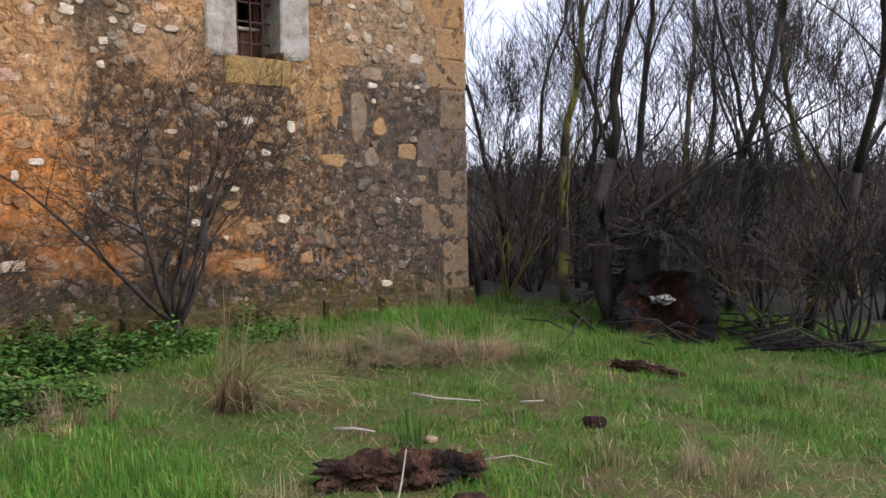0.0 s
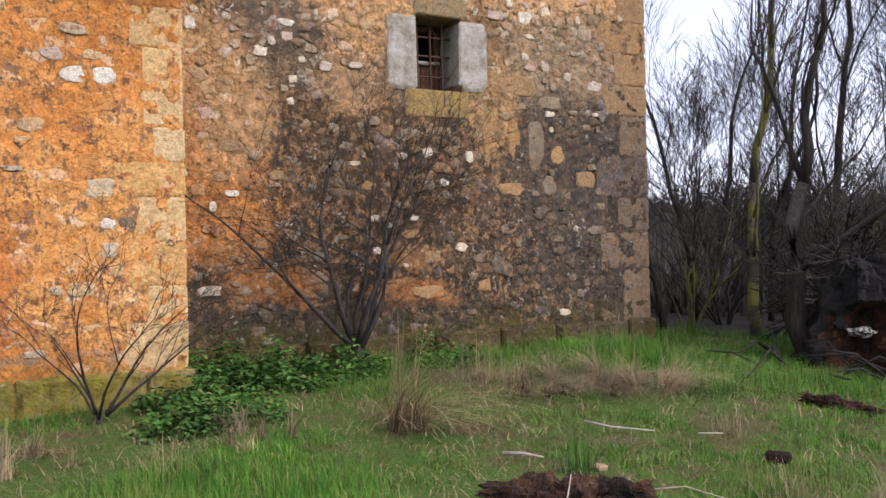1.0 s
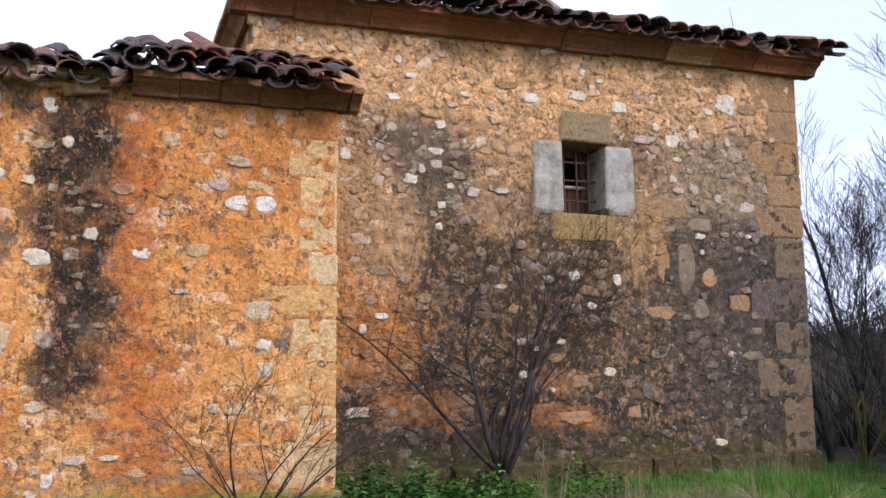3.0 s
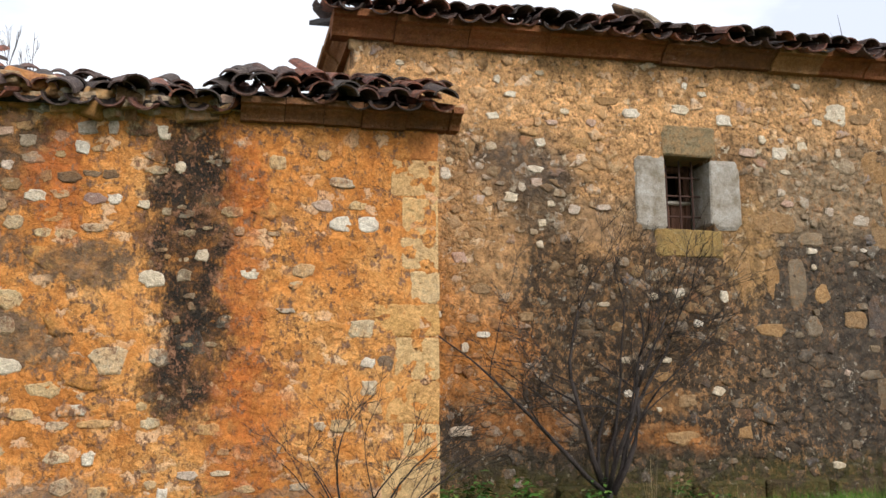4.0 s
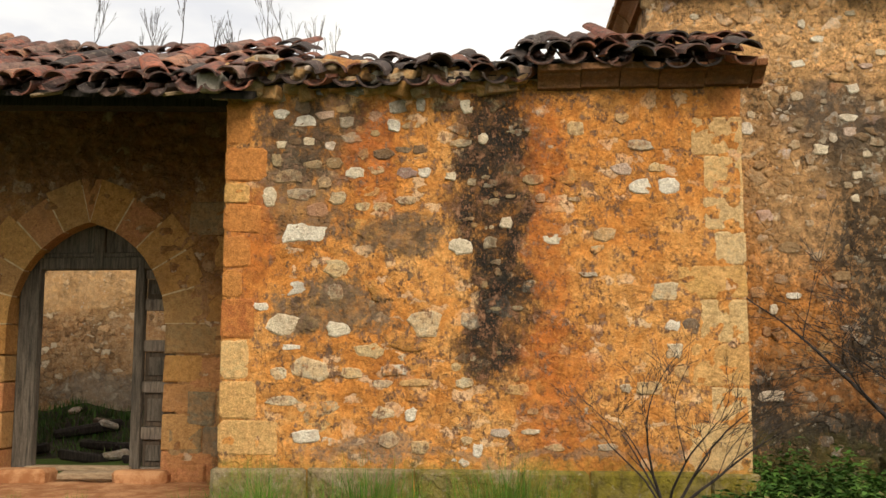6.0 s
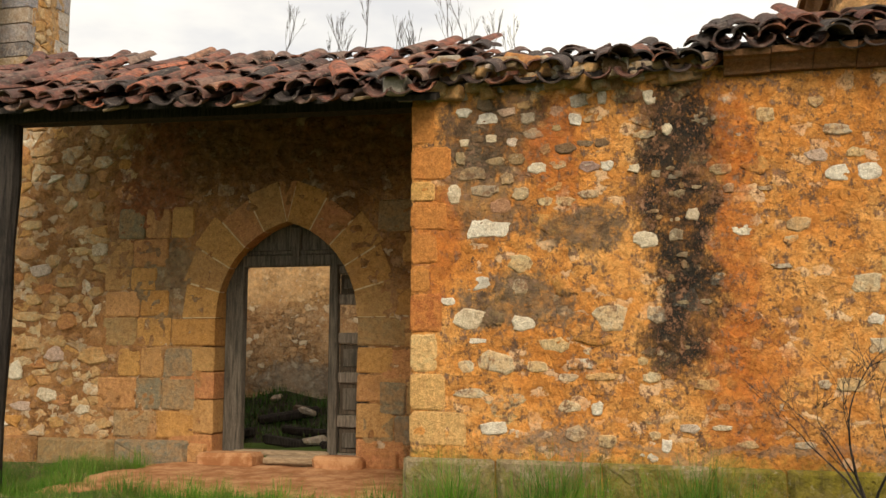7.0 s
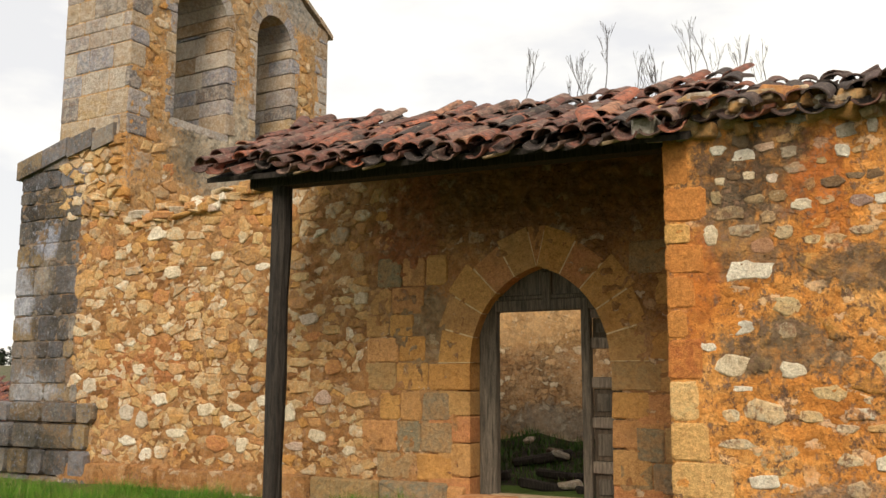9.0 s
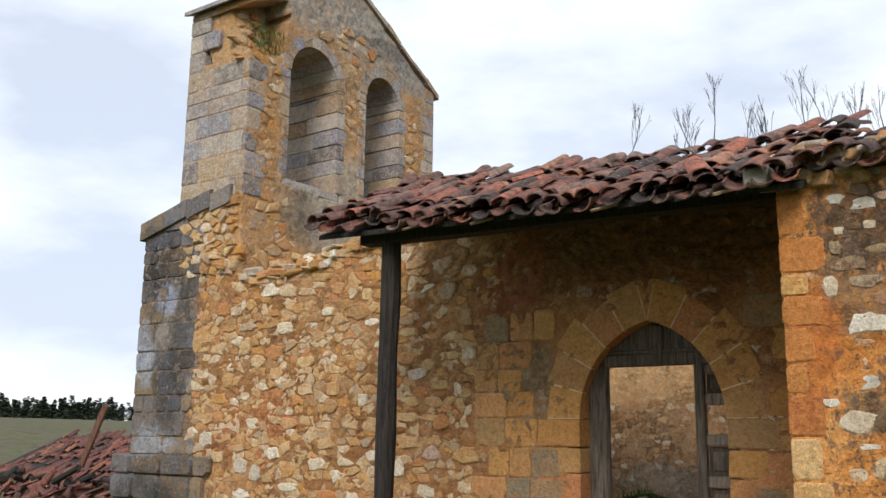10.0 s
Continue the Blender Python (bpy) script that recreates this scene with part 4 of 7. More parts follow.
for i in range(400):
    u, z = rng.uniform(-0.62, 0.55), rng.uniform(2.9, 3.74)
    if len(ANNEXE_TOP) < 30 and not near_key(u, z, ANNEXE_PALE + ANNEXE_TAN + ANNEXE_TOP, 0.06):
        ANNEXE_TOP.append((u, z, rng.uniform(0.08, 0.18), rng.uniform(0.06, 0.13)))
key_stones(wall_annexe, ann, ANNEXE_TOP[:10], M_ANNEXE_PALE, 39, proud=0.012)
key_stones(wall_annexe, ann, ANNEXE_TOP[10:], M_DARK, 40, proud=0.014)
zs = [0.93, 1.29, 1.55, 1.87, 2.20, 2.46, 2.72, 2.99, 3.30, 3.60, 3.83]
for k, w in enumerate((0.45, 0.28, 0.42, 0.35, 0.50, 0.23, 0.30, 0.29, 0.38, 0.25)):
    block(wall_annexe, 3.0 - w, 3.012, zs[k], zs[k + 1], ann, M_REDQUOIN if k == 9 else M_CREAMQUOIN if k in (0, 1, 3, 5, 6, 8) else M_ASHLAR, 0.006, 0.2, 3, cut=0.016)
for z0, z1, w in ((1.02, 1.29, 0.46), (1.29, 1.59, 0.29), (1.59, 1.9, 0.22), (1.9, 2.22, 0.26), (2.22, 2.45, 0.16), (2.45, 2.72, 0.22), (2.72, 2.96, 0.3), (2.96, 3.13, 0.2), (3.13, 3.42, 0.34), (3.42, 3.78, 0.2)):
    block(wall_annexe, -1.012, -1.0 + w, z0, z1, ann, M_ASHLAR if z1 < 2.0 or 2.9 < z0 < 3 else M_REDQUOIN, 0.014, 0.2, 4, cut=0.03)


def rubble(to_world, u0, u1, z0, z1, size, aspect, seed, keep, proud, shrink=(0.74, 0.93), ztop=None, rough=0.2, sunk=0.018):
    """Stones in the cells for which keep(u, z, rng) holds, the largest first."""
    rng = random.Random(seed)
    found = []
    for c, poly in voronoi_cells(u0, u1, z0, z1, size, aspect, seed):
        if not keep(c[0], c[1], rng) or (ztop and c[1] > ztop(c[0]) - 0.04):
            continue
        pts = rounded(poly, c, rng.uniform(*shrink), rng, rough)
        if len(pts) < 5:
            continue
        area = (max(p[0] for p in pts) - min(p[0] for p in pts)) * (max(p[1] for p in pts) - min(p[1] for p in pts))
        found.append((area, stone_shape(pts, c, to_world, proud * rng.uniform(0.5, 1.4), rng.uniform(0.68, 0.88), 0.06, rng, rng.uniform(-0.002, sunk))))
    return [s for _, s in sorted(found, key=lambda f: -f[0])]


def keep_annexe(u, z, rng):
    if u > 2.55 or u < -0.72 or near_key(u, z, ANNEXE_PALE + ANNEXE_TAN + ANNEXE_TOP, 0.04):
        return False
    if z > 3.5 and u < 1.4:
        return rng.random() < 0.92
    dense = 0.62 if u < 0.4 else 0.5 if u < 1.4 else 0.22
    dense += 0.15 if z < 1.7 else 0.0
    return rng.random() < dense * (0.55 + 0.9 * noise.noise(Vector((u * 1.6, z * 1.6, 5))) + 0.2)


lay_stones(wall_annexe, rubble(ann, -0.95, 2.95, 0.98, 3.78, 0.105, 1.5, 41, keep_annexe, 0.010, (0.60, 1.05)), M_ANNEXE_STONE, M_ANNEXE_STONE_I, 240)
# plinth courses with a worn ledge
k0 = -1.06
rng = random.Random(5)
while k0 < 3.05:
    k1 = min(k0 + rng.uniform(0.5, 0.9), 3.06)
    block(wall_annexe, k0, k1, 0.35, 0.93 + rng.uniform(-0.012, 0.012), ann, M_PLINTH, 0.06, 0.2, 6, "plinth_block")
    k0 = k1


def cornice(wall, u0, u1, z0, to_world, material, reach, height, seg, seed):
    """Moulded eaves stones, end to end."""
    rng = random.Random(seed)
    prof = [(0.0, 0.0), (0.30, 0.02), (0.34, 0.16), (0.46, 0.34), (0.66, 0.48), (0.74, 0.54), (0.78, 0.64), (1.0, 0.68), (1.0, 1.0), (-0.3, 1.0), (-0.3, 0.0)]
    u = u0
    while u < u1 - 0.05:
        v = min(u + seg * rng.uniform(0.8, 1.2), u1)
        dz, dd = rng.uniform(-0.012, 0.012), rng.uniform(-0.012, 0.012)
        n, vs = len(prof), []
        for s in (u + 0.004, v - 0.004):
            vs += [to_world(s, z0 + dz + h * height, -(d * reach) - dd) for d, h in prof]
        fs = [(i, i + n, (i + 1) % n + n, (i + 1) % n) for i in range(n)] + [tuple(range(n)), tuple(reversed(range(n, 2 * n)))]
        part("cornice_stone", mesh_from("cornice_stone", vs, fs, material), wall)
        u = v


M_CORNICE = stone_material("stained_cornice", [(0.0, (0.38, 0.145, 0.06)), (0.4, (0.22, 0.105, 0.055)), (0.7, (0.44, 0.24, 0.10)), (1.0, (0.32, 0.12, 0.055))], dark=0.45, lichen=0.2)
cornice(wall_annexe, 1.45, 3.17, 3.835, ann, M_CORNICE, 0.21, 0.15, 0.36, 7)
cornice(wall_chancel, 2.22, 8.32, 4.85, cha, M_CORNICE, 0.23, 0.20, 0.62, 8)
cornice(wall_chancel, 8.40, 10.5, 4.85, lambda u, z, d: (2.43 + d, u, z), M_CORNICE, 0.21, 0.20, 0.62, 9)

# ---------- chancel ----------
CHANCEL_PALE = [(3.69, 4.24, 0.13, 0.08), (4.37, 4.33, 0.10, 0.07), (5.04, 4.35, 0.17, 0.10), (5.54, 4.41, 0.22, 0.10), (5.99, 4.33, 0.20, 0.12), (6.23, 4.03, 0.19, 0.09), (6.56, 4.04, 0.18, 0.15), (6.82, 4.12, 0.13, 0.11),
                (7.22, 4.47, 0.25, 0.23), (4.13, 4.02, 0.12, 0.09), (4.08, 3.77, 0.15, 0.07), (4.09, 3.65, 0.12, 0.09), (3.95, 3.59, 0.09, 0.09), (3.85, 3.50, 0.15, 0.10), (3.24, 3.68, 0.10, 0.13),
                (3.37, 2.94, 0.15, 0.10), (4.44, 3.41, 0.13, 0.09), (5.19, 2.63, 0.11, 0.07), (5.44, 2.67, 0.13, 0.09), (5.90, 2.64, 0.09, 0.13), (6.99, 1.09, 0.15, 0.07), (7.42, 3.41, 0.21, 0.12), (3.37, 1.45, 0.21, 0.11)]
CHANCEL_GREY = [(6.84, 3.21, 0.29, 0.15), (6.66, 2.81, 0.22, 0.54), (6.82, 2.37, 0.20, 0.19), (6.33, 1.94, 0.18, 0.11), (7.41, 1.92, 0.28, 0.10), (5.90, 1.15, 0.12, 0.07), (7.19, 1.27, 0.11, 0.09), (3.87, 1.43, 0.10, 0.07),
                (3.28, 2.30, 0.12, 0.10), (5.17, 2.18, 0.16, 0.07), (4.58, 2.70, 0.06, 0.05), (7.30, 3.95, 0.20, 0.16), (3.66, 3.96, 0.11, 0.08), (3.92, 3.21, 0.10, 0.06), (7.45, 2.96, 0.08, 0.07), (6.44, 1.80, 0.09, 0.10), (6.93, 1.83, 0.15, 0.08), (7.09, 1.44, 0.14, 0.08)]
CHANCEL_TAN = [(7.28, 2.43, 0.25, 0.18), (6.38, 2.33, 0.36, 0.13), (5.48, 1.69, 0.21, 0.13), (5.24, 1.91, 0.23, 0.09), (6.94, 2.68, 0.17, 0.23), (7.48, 4.44, 0.26, 0.14), (4.51, 4.04, 0.22, 0.12), (4.79, 4.45, 0.28, 0.09),
               (4.95, 4.18, 0.20, 0.10), (3.56, 2.67, 0.20, 0.10), (3.97, 2.43, 0.18, 0.09), (4.84, 2.35, 0.17, 0.09), (3.77, 1.84, 0.21, 0.11), (5.42, 1.36, 0.32, 0.13), (6.02, 1.40, 0.25, 0.12), (6.13, 2.79, 0.16, 0.46), (6.50, 3.36, 0.52, 0.26), (6.42, 2.83, 0.20, 0.40)]
k = Mat("pale_jamb_stone", 0.9)
n1, n2 = k.noise(7.0, 6, 0.7), k.noise(70.0, 4, 0.8)
M_JAMB = k.done(k.mix(0.7, k.ramp(n1, [(0.35, (0.21, 0.175, 0.125)), (0.5, (0.33, 0.295, 0.245)), (0.65, (0.42, 0.395, 0.35))]), k.ramp(n2, [(0.3, (0.55, 0.55, 0.55)), (0.6, (1.1, 1.1, 1.1))]), "MULTIPLY"), [(n1, 0.02), (n2, 0.006)])
M_SILL = stone_material("lichened_sill", [(0.0, (0.36, 0.25, 0.09)), (1.0, (0.36, 0.25, 0.09))], dark=0.7)
block(wall_chancel, 5.04, 5.362, 3.25, 3.955, cha, M_JAMB, 0.018, 0.38, 9, "jamb_stone", "pale worn stone jamb", cut=0.04)
block(wall_chancel, 5.802, 6.13, 3.26, 3.94, cha, M_JAMB, 0.018, 0.38, 10, "jamb_stone", "pale worn stone jamb", cut=0.05)
block(wall_chancel, 5.33, 5.89, 3.958, 4.265, cha, M_ARCH, 0.020, 0.38, 11, "lintel_stone", "reddish stone lintel")
block(wall_chancel, 5.22, 5.92, 3.0, 3.268, cha, M_SILL, 0.016, 0.38, 12, "sill_stone", "yellow lichened sill stone")
key_stones(wall_chancel, cha, CHANCEL_PALE, M_PALE, 33, proud=0.016)
key_stones(wall_chancel, cha, CHANCEL_GREY, M_DULL, 34, proud=0.016)
key_stones(wall_chancel, cha, CHANCEL_TAN, M_SANDY, 35, proud=0.012)
CHANCEL_PALE += CHANCEL_GREY + CHANCEL_TAN
rng = random.Random(48)
CHANCEL_CHIPS = []
for i in range(900):
    u, z = rng.uniform(2.6, 7.5), 1.3 + 3.45 * rng.random() ** 0.75
    clump = noise.noise(Vector((u * 1.1, z * 1.1, 14))) > 0.0 or i % 4 == 0
    if clump and len(CHANCEL_CHIPS) < 100 and not near_key(u, z, CHANCEL_PALE + CHANCEL_CHIPS + [(5.58, 3.62, 1.16, 1.34)], 0.03):
        CHANCEL_CHIPS.append((u, z, rng.uniform(0.05, 0.14), rng.uniform(0.045, 0.10)))
key_stones(wall_chancel, cha, CHANCEL_CHIPS[:44], M_PALE, 49, proud=0.018)
key_stones(wall_chancel, cha, CHANCEL_CHIPS[44:], M_DULL, 50, proud=0.018)
rng = random.Random(14)
QUOIN_Z = (0.96, 1.51, 1.90, 2.26, 2.70, 3.13, 3.45, 3.78, 4.12, 4.45, 4.84)
for k in range(10):
    block(wall_chancel, 8.1 - (0.62 if k % 2 else 0.40) * rng.uniform(0.85, 1.1), 8.118, QUOIN_Z[k], QUOIN_Z[k + 1], cha, M_DARKQUOIN if k < 5 else M_SANDY, 0.008, 0.25, 15, "quoin")
WINDOW_ZONE = [(5.58, 3.62, 1.16, 1.34)]


def keep_chancel(u, z, rng):
    if u > 7.6 or near_key(u, z, CHANCEL_PALE + CHANCEL_CHIPS, 0.03) or near_key(u, z, WINDOW_ZONE, 0.0):
        return False
    return rng.random() < 0.78 + 0.6 * noise.noise(Vector((u * 1.3, z * 1.3, 8)))


lay_stones(wall_chancel, rubble(cha, 2.5, 8.0, 0.98, 4.82, 0.088, 1.35, 42, keep_chancel, 0.012, (0.60, 1.05)), M_CHANCEL_STONE, M_CHANCEL_STONE_I, 280)
k0, rng = 2.43, random.Random(6)
while k0 < 8.1:
    k1 = min(k0 + rng.uniform(0.5, 1.1), 8.16)
    block(wall_chancel, k0, k1, 0.35, 0.98 + rng.uniform(-0.012, 0.012), cha, M_CHANCEL, 0.07, 0.2, 6, "plinth_block")
    k0 = k1
# window: iron grille before a broken wooden casement
window_1 = tagged(group_empty("window_1", (5.58, 8.7, 3.27)), "small barred window with a broken wooden casement", "window", kind="structure")


def wpart(name, material, *boxes, label="", parent=window_1):
    vs, fs = join(*boxes)
    o = parent.location
    return part(name, mesh_from(name, [(v[0] - o[0], v[1] - o[1], v[2] - o[2]) for v in vs], fs, material), parent, label)


for x in (5.45, 5.59, 5.72):
    wpart("bar", M_IRON, box(x, 8.52, 3.62, 0.018, 0.018, 0.74))
for z in (3.42, 3.62, 3.80):
    wpart("bar", M_IRON, box(5.58, 8.535, z, 0.50, 0.016, 0.018))
wpart("casement", M_BROWNWOOD, box(5.40, 8.72, 3.62, 0.06, 0.05, 0.72), box(5.76, 8.72, 3.62, 0.06, 0.05, 0.72), box(5.58, 8.72, 3.92, 0.4, 0.05, 0.06), label="brown wooden casement")
wpart("casement_rail", M_JAMB, box(5.58, 8.70, 3.585, 0.42, 0.05, 0.035), label="pale weathered rail")
wpart("lower_board", M_BROWNWOOD, box(5.50, 8.73, 3.41, 0.16, 0.025, 0.32), label="reddish wooden board")
wpart("lower_board", M_BROWNWOOD, box(5.665, 8.73, 3.41, 0.15, 0.025, 0.32), label="reddish wooden board")
# near-black board stands in for the shade of the room behind
wpart("backing", M_VOID, box(5.58, 9.15, 3.62, 1.3, 0.03, 1.3), label="near-black panel painted as the unlit interior")

# ---------- nave wall ----------


def nave_zone(u, z):
    """0 rubble, 1 squared blocks by the door, 2 grey corner ashlar."""
    if u < -10.42 + 0.2 * noise.noise(Vector((1, z * 2.5, 3))):
        return 2
    if u > -5.25 + 0.35 * noise.noise(Vector((2, z * 2.0, 3))) + 0.35 * (z > 3.2):
        return 1
    return 0


RUBBLE_Z0 = 0.78
rng = random.Random(44)
NAVE_BIG = []
while len(NAVE_BIG) < 85:
    w, h = rng.uniform(0.18, 0.40), rng.uniform(0.11, 0.24)
    u, z = rng.uniform(-10.2, -5.3), 0.9 + 3.2 * rng.random() ** 1.3
    if nave_zone(u, z) == 0 and z < nave_top(u) - 0.15 and not near_key(u, z, NAVE_BIG, 0.13):
        NAVE_BIG.append((u, z, w, h))
low_pale = [q for q in NAVE_BIG if q[1] < 1.75][:18] + [q for q in NAVE_BIG if q[1] >= 1.75][:10]
key_stones(wall_nave, nav, low_pale, M_PALE, 45, proud=0.024)
key_stones(wall_nave, nav, [q for q in NAVE_BIG if q not in low_pale], M_RUBBLE, 46, proud=0.024)
lay_stones(wall_nave, rubble(nav, -11.0, -4.6, RUBBLE_Z0, 4.75, 0.108, 1.65, 43, lambda u, z, g: nave_zone(u, z) == 0 and not near_key(u, z, NAVE_BIG, 0.0) and g.random() < (0.98 if u < -6.0 else 0.88 if z < 2.6 else 0.4), 0.018, (0.84, 1.10), nave_top, sunk=0.016), M_RUBBLE, M_RUBBLE_I, 215, smooth=False)
# squared blocks round the doorway
rng, z, row = random.Random(17), 0.78, 0
while z < 3.3:
    h = rng.uniform(0.24, 0.36)
    u = -5.35 + rng.uniform(0, 0.3)
    while u < -1.1:
        w = rng.uniform(0.28, 0.55)
        if not any(in_arch(u + w * a, z + h * b, 0.42 if z > 1.75 else 0.05) for a in (0, 0.25, 0.5, 0.75, 1) for b in (0, 0.5, 1)):
            block(wall_nave, u, u + w, z, z + h, nav, M_ARCH, rng.uniform(0.012, 0.022), 0.2, 18)
        u += w
    z += h
# voussoirs of the pointed arch and its jambs
k = Mat("lime_pointing", 0.95)
n1 = k.noise(14.0, 6, 0.7)
M_POINTING = k.done(k.ramp(n1, [(0.35, (0.50, 0.36, 0.19)), (0.65, (0.72, 0.57, 0.35))]), [(n1, 0.01)])
for sgn in (-1, 1):
    cx = ARCH_X - sgn * (ARCH_R - ARCH_A)
    a_top = math.acos((ARCH_R - ARCH_A) / ARCH_R)
    n = 5
    for k in range(n):
        a0, a1 = a_top * k / n + 0.007, a_top * (k + 1) / n - 0.007
        out = ARCH_R + 0.46 + 0.05 * ((k * 7) % 3 - 1)
        pts = [(ARCH_R, a0), (ARCH_R, (a0 + a1) / 2), (ARCH_R, a1), (out, a1), (out, a0)]
        pts = [(cx + sgn * r * math.cos(a), SPRING + r * math.sin(a)) for r, a in pts]
        if sgn < 0:
            pts = pts[::-1]
        m = len(pts)
        vs = [nav(u, zz, d) for d in (-0.015, 0.40) for u, zz in pts]
        fs = [tuple(range(m)), tuple(reversed(range(m, 2 * m)))] + [(i, i + m, (i + 1) % m + m, (i + 1) % m) for i in range(m)]
        part("voussoir", mesh_from("voussoir", vs, fs, M_ARCH), wall_nave)
    # lime pointing behind the voussoirs
    vs = [nav(cx + sgn * r * math.cos(a_top * q / 12), SPRING + r * math.sin(a_top * q / 12), d) for q in range(13) for r, d in ((ARCH_R + 0.004, -0.010), (ARCH_R + 0.40, -0.010), (ARCH_R + 0.40, 0.1), (ARCH_R + 0.004, 0.1))]
    fs = [(4 * q + e, 4 * q + (e + 1) % 4, 4 * q + 4 + (e + 1) % 4, 4 * q + 4 + e) for q in range(12) for e in range(4)] + [(3, 2, 1, 0), (48, 49, 50, 51)]
    part("pointing", mesh_from("pointing", vs, fs, M_POINTING), wall_nave, "pale lime pointing")
    z = SILL - 0.1
    for k, h in enumerate((0.32, 0.37, 0.30, 0.28, 0.31)):
        w = 0.42 if k % 2 else 0.55
        u0, u1 = (ARCH_X - ARCH_A - w, ARCH_X - ARCH_A) if sgn < 0 else (ARCH_X + ARCH_A, ARCH_X + ARCH_A + w)
        block(wall_nave, u0, u1, z, min(z + h, SPRING), nav, M_ARCH, 0.018, 0.40, 20 + k, "jamb_stone", cut=0.012)
        z += h
a_top = math.acos((ARCH_R - ARCH_A) / ARCH_R)
tip = SPRING + ARCH_R * math.sin(a_top)
half = (ARCH_R + 0.46) * math.cos(a_top) - (ARCH_R - ARCH_A)
pts = [(ARCH_X, tip - 0.004), (ARCH_X + half, SPRING + (ARCH_R + 0.46) * math.sin(a_top)), (ARCH_X - half, SPRING + (ARCH_R + 0.46) * math.sin(a_top))]
vs = [nav(u, zz, d) for d in (-0.008, 0.40) for u, zz in pts]
part("keystone", mesh_from("keystone", vs, [(0, 1, 2), (5, 4, 3), (0, 3, 4, 1), (1, 4, 5, 2), (2, 5, 3, 0)], M_ARCH), wall_nave)
# plinth ledge of the nave
k0, rng = -10.6, random.Random(26)
while k0 < -3.95:
    k1 = min(k0 + rng.uniform(0.5, 1.0), -3.92)
    block(wall_nave, k0, k1, 0.3, 0.76 + rng.uniform(-0.015, 0.015), nav, M_ARCH if k1 > -5.5 else M_WEST, 0.09, 0.2, 27, "plinth_block")
    k0 = k1
block(wall_nave, -2.2, -1.75, 0.3, 0.74, nav, M_ARCH, 0.06, 0.2, 28, "plinth_block")
# grey corner ashlar under the bell gable, on the south and west sides
rng, z = random.Random(29), 0.2
while z < 5.2:
    h = rng.uniform(0.20, 0.44)
    flare = 0.34 if z < 1.50 else 0.0
    u = -11.82 - flare
    end = -9.95 if flare else -10.38
    while u < end - 0.07:
        w = min(rng.uniform(0.24, 0.80), end + rng.uniform(-0.1, 0.1) - u)
        if w > 0.12:
            block(wall_nave, u, u + w, z, min(z + h, 5.28), nav, M_CORNER, rng.uniform(0.012, 0.034) + flare * 0.25, 0.3, 30, "ashlar_block", cut=0.04)
        u += w
    z += h
# loose stones along the broken wall head
rng = random.Random(34)
for i in range(120):
    u = rng.uniform(-10.3, -5.3)
    w, h = rng.uniform(0.16, 0.44), rng.uniform(0.05, 0.12)
    zc = nave_top(u) + h * 0.35 - 0.09 * (i % 3)
    vs, fs = box(0, 0, 0, w, rng.uniform(0.15, 0.3), h, i, 0.03, 0.014)
    ob = part("loose_stone", mesh_from("loose_stone", vs, fs, M_PALE if rng.random() < 0.25 else M_RUBBLE, False), wall_nave, at=(u, NAVE_Y + (rng.uniform(0.03, 0.45) if i % 3 == 0 else 0.08), zc))
    ob.rotation_euler = (rng.uniform(-0.2, 0.2), rng.uniform(-0.25, 0.25), rng.uniform(-0.5, 0.5))
for i in range(110):
    u = rng.uniform(-0.95, 1.45)
    w, h = rng.uniform(0.1, 0.26), rng.uniform(0.05, 0.12)
    vs, fs = box(0, 0, 0, w, rng.uniform(0.12, 0.2), h, i, 0.022, 0.012)
    ob = part("loose_stone", mesh_from("loose_stone", vs, fs, (M_DARK, M_RUBBLE, M_RUBBLE, M_DULL)[rng.randrange(4)], False), wall_annexe, at=(u, BLOCK_Y + rng.uniform(0.0, 0.1), 3.82 + rng.uniform(0, 0.16 if u > 0.2 else 0.3)))
    ob.rotation_euler = (rng.uniform(-0.2, 0.2), rng.uniform(-0.25, 0.25), rng.uniform(-0.5, 0.5))

# ---------- bell gable ----------


def belfry_south(u, z, d):
    return (u, BY0 + d, z)


rng, z = random.Random(35), 5.5
while z < 8.7:
    h = rng.uniform(0.20, 0.40)
    u = BX0 - 0.01
    while u < BX1 - 0.05:
        w = min(rng.uniform(0.25, 0.75), BX1 + 0.005 - u)
        if w > 0.1:
            if z + h < 7.8 or u + w < -10.25:
                block(wall_belfry, u, u + w, z, min(z + h, 8.74), belfry_south, M_GREYBLOCK, rng.uniform(0.004, 0.016), 0.3, 36, cut=0.02)
        u += w
    # return of the quoins on the east side
    w = rng.uniform(0.2, 0.45)
    if z + h < 7.8:
        block(wall_belfry, BY0 - 0.01, BY0 + w, z, min(z + h, 8.6), east_face, M_GREYBLOCK, 0.015, 0.3, 37)
    block(wall_belfry, BY1 - 0.4 * rng.uniform(0.7, 1.2), BY1, z, min(z + h, 8.45), east_face, M_GREYBLOCK, 0.015, 0.3, 38)
    z += h
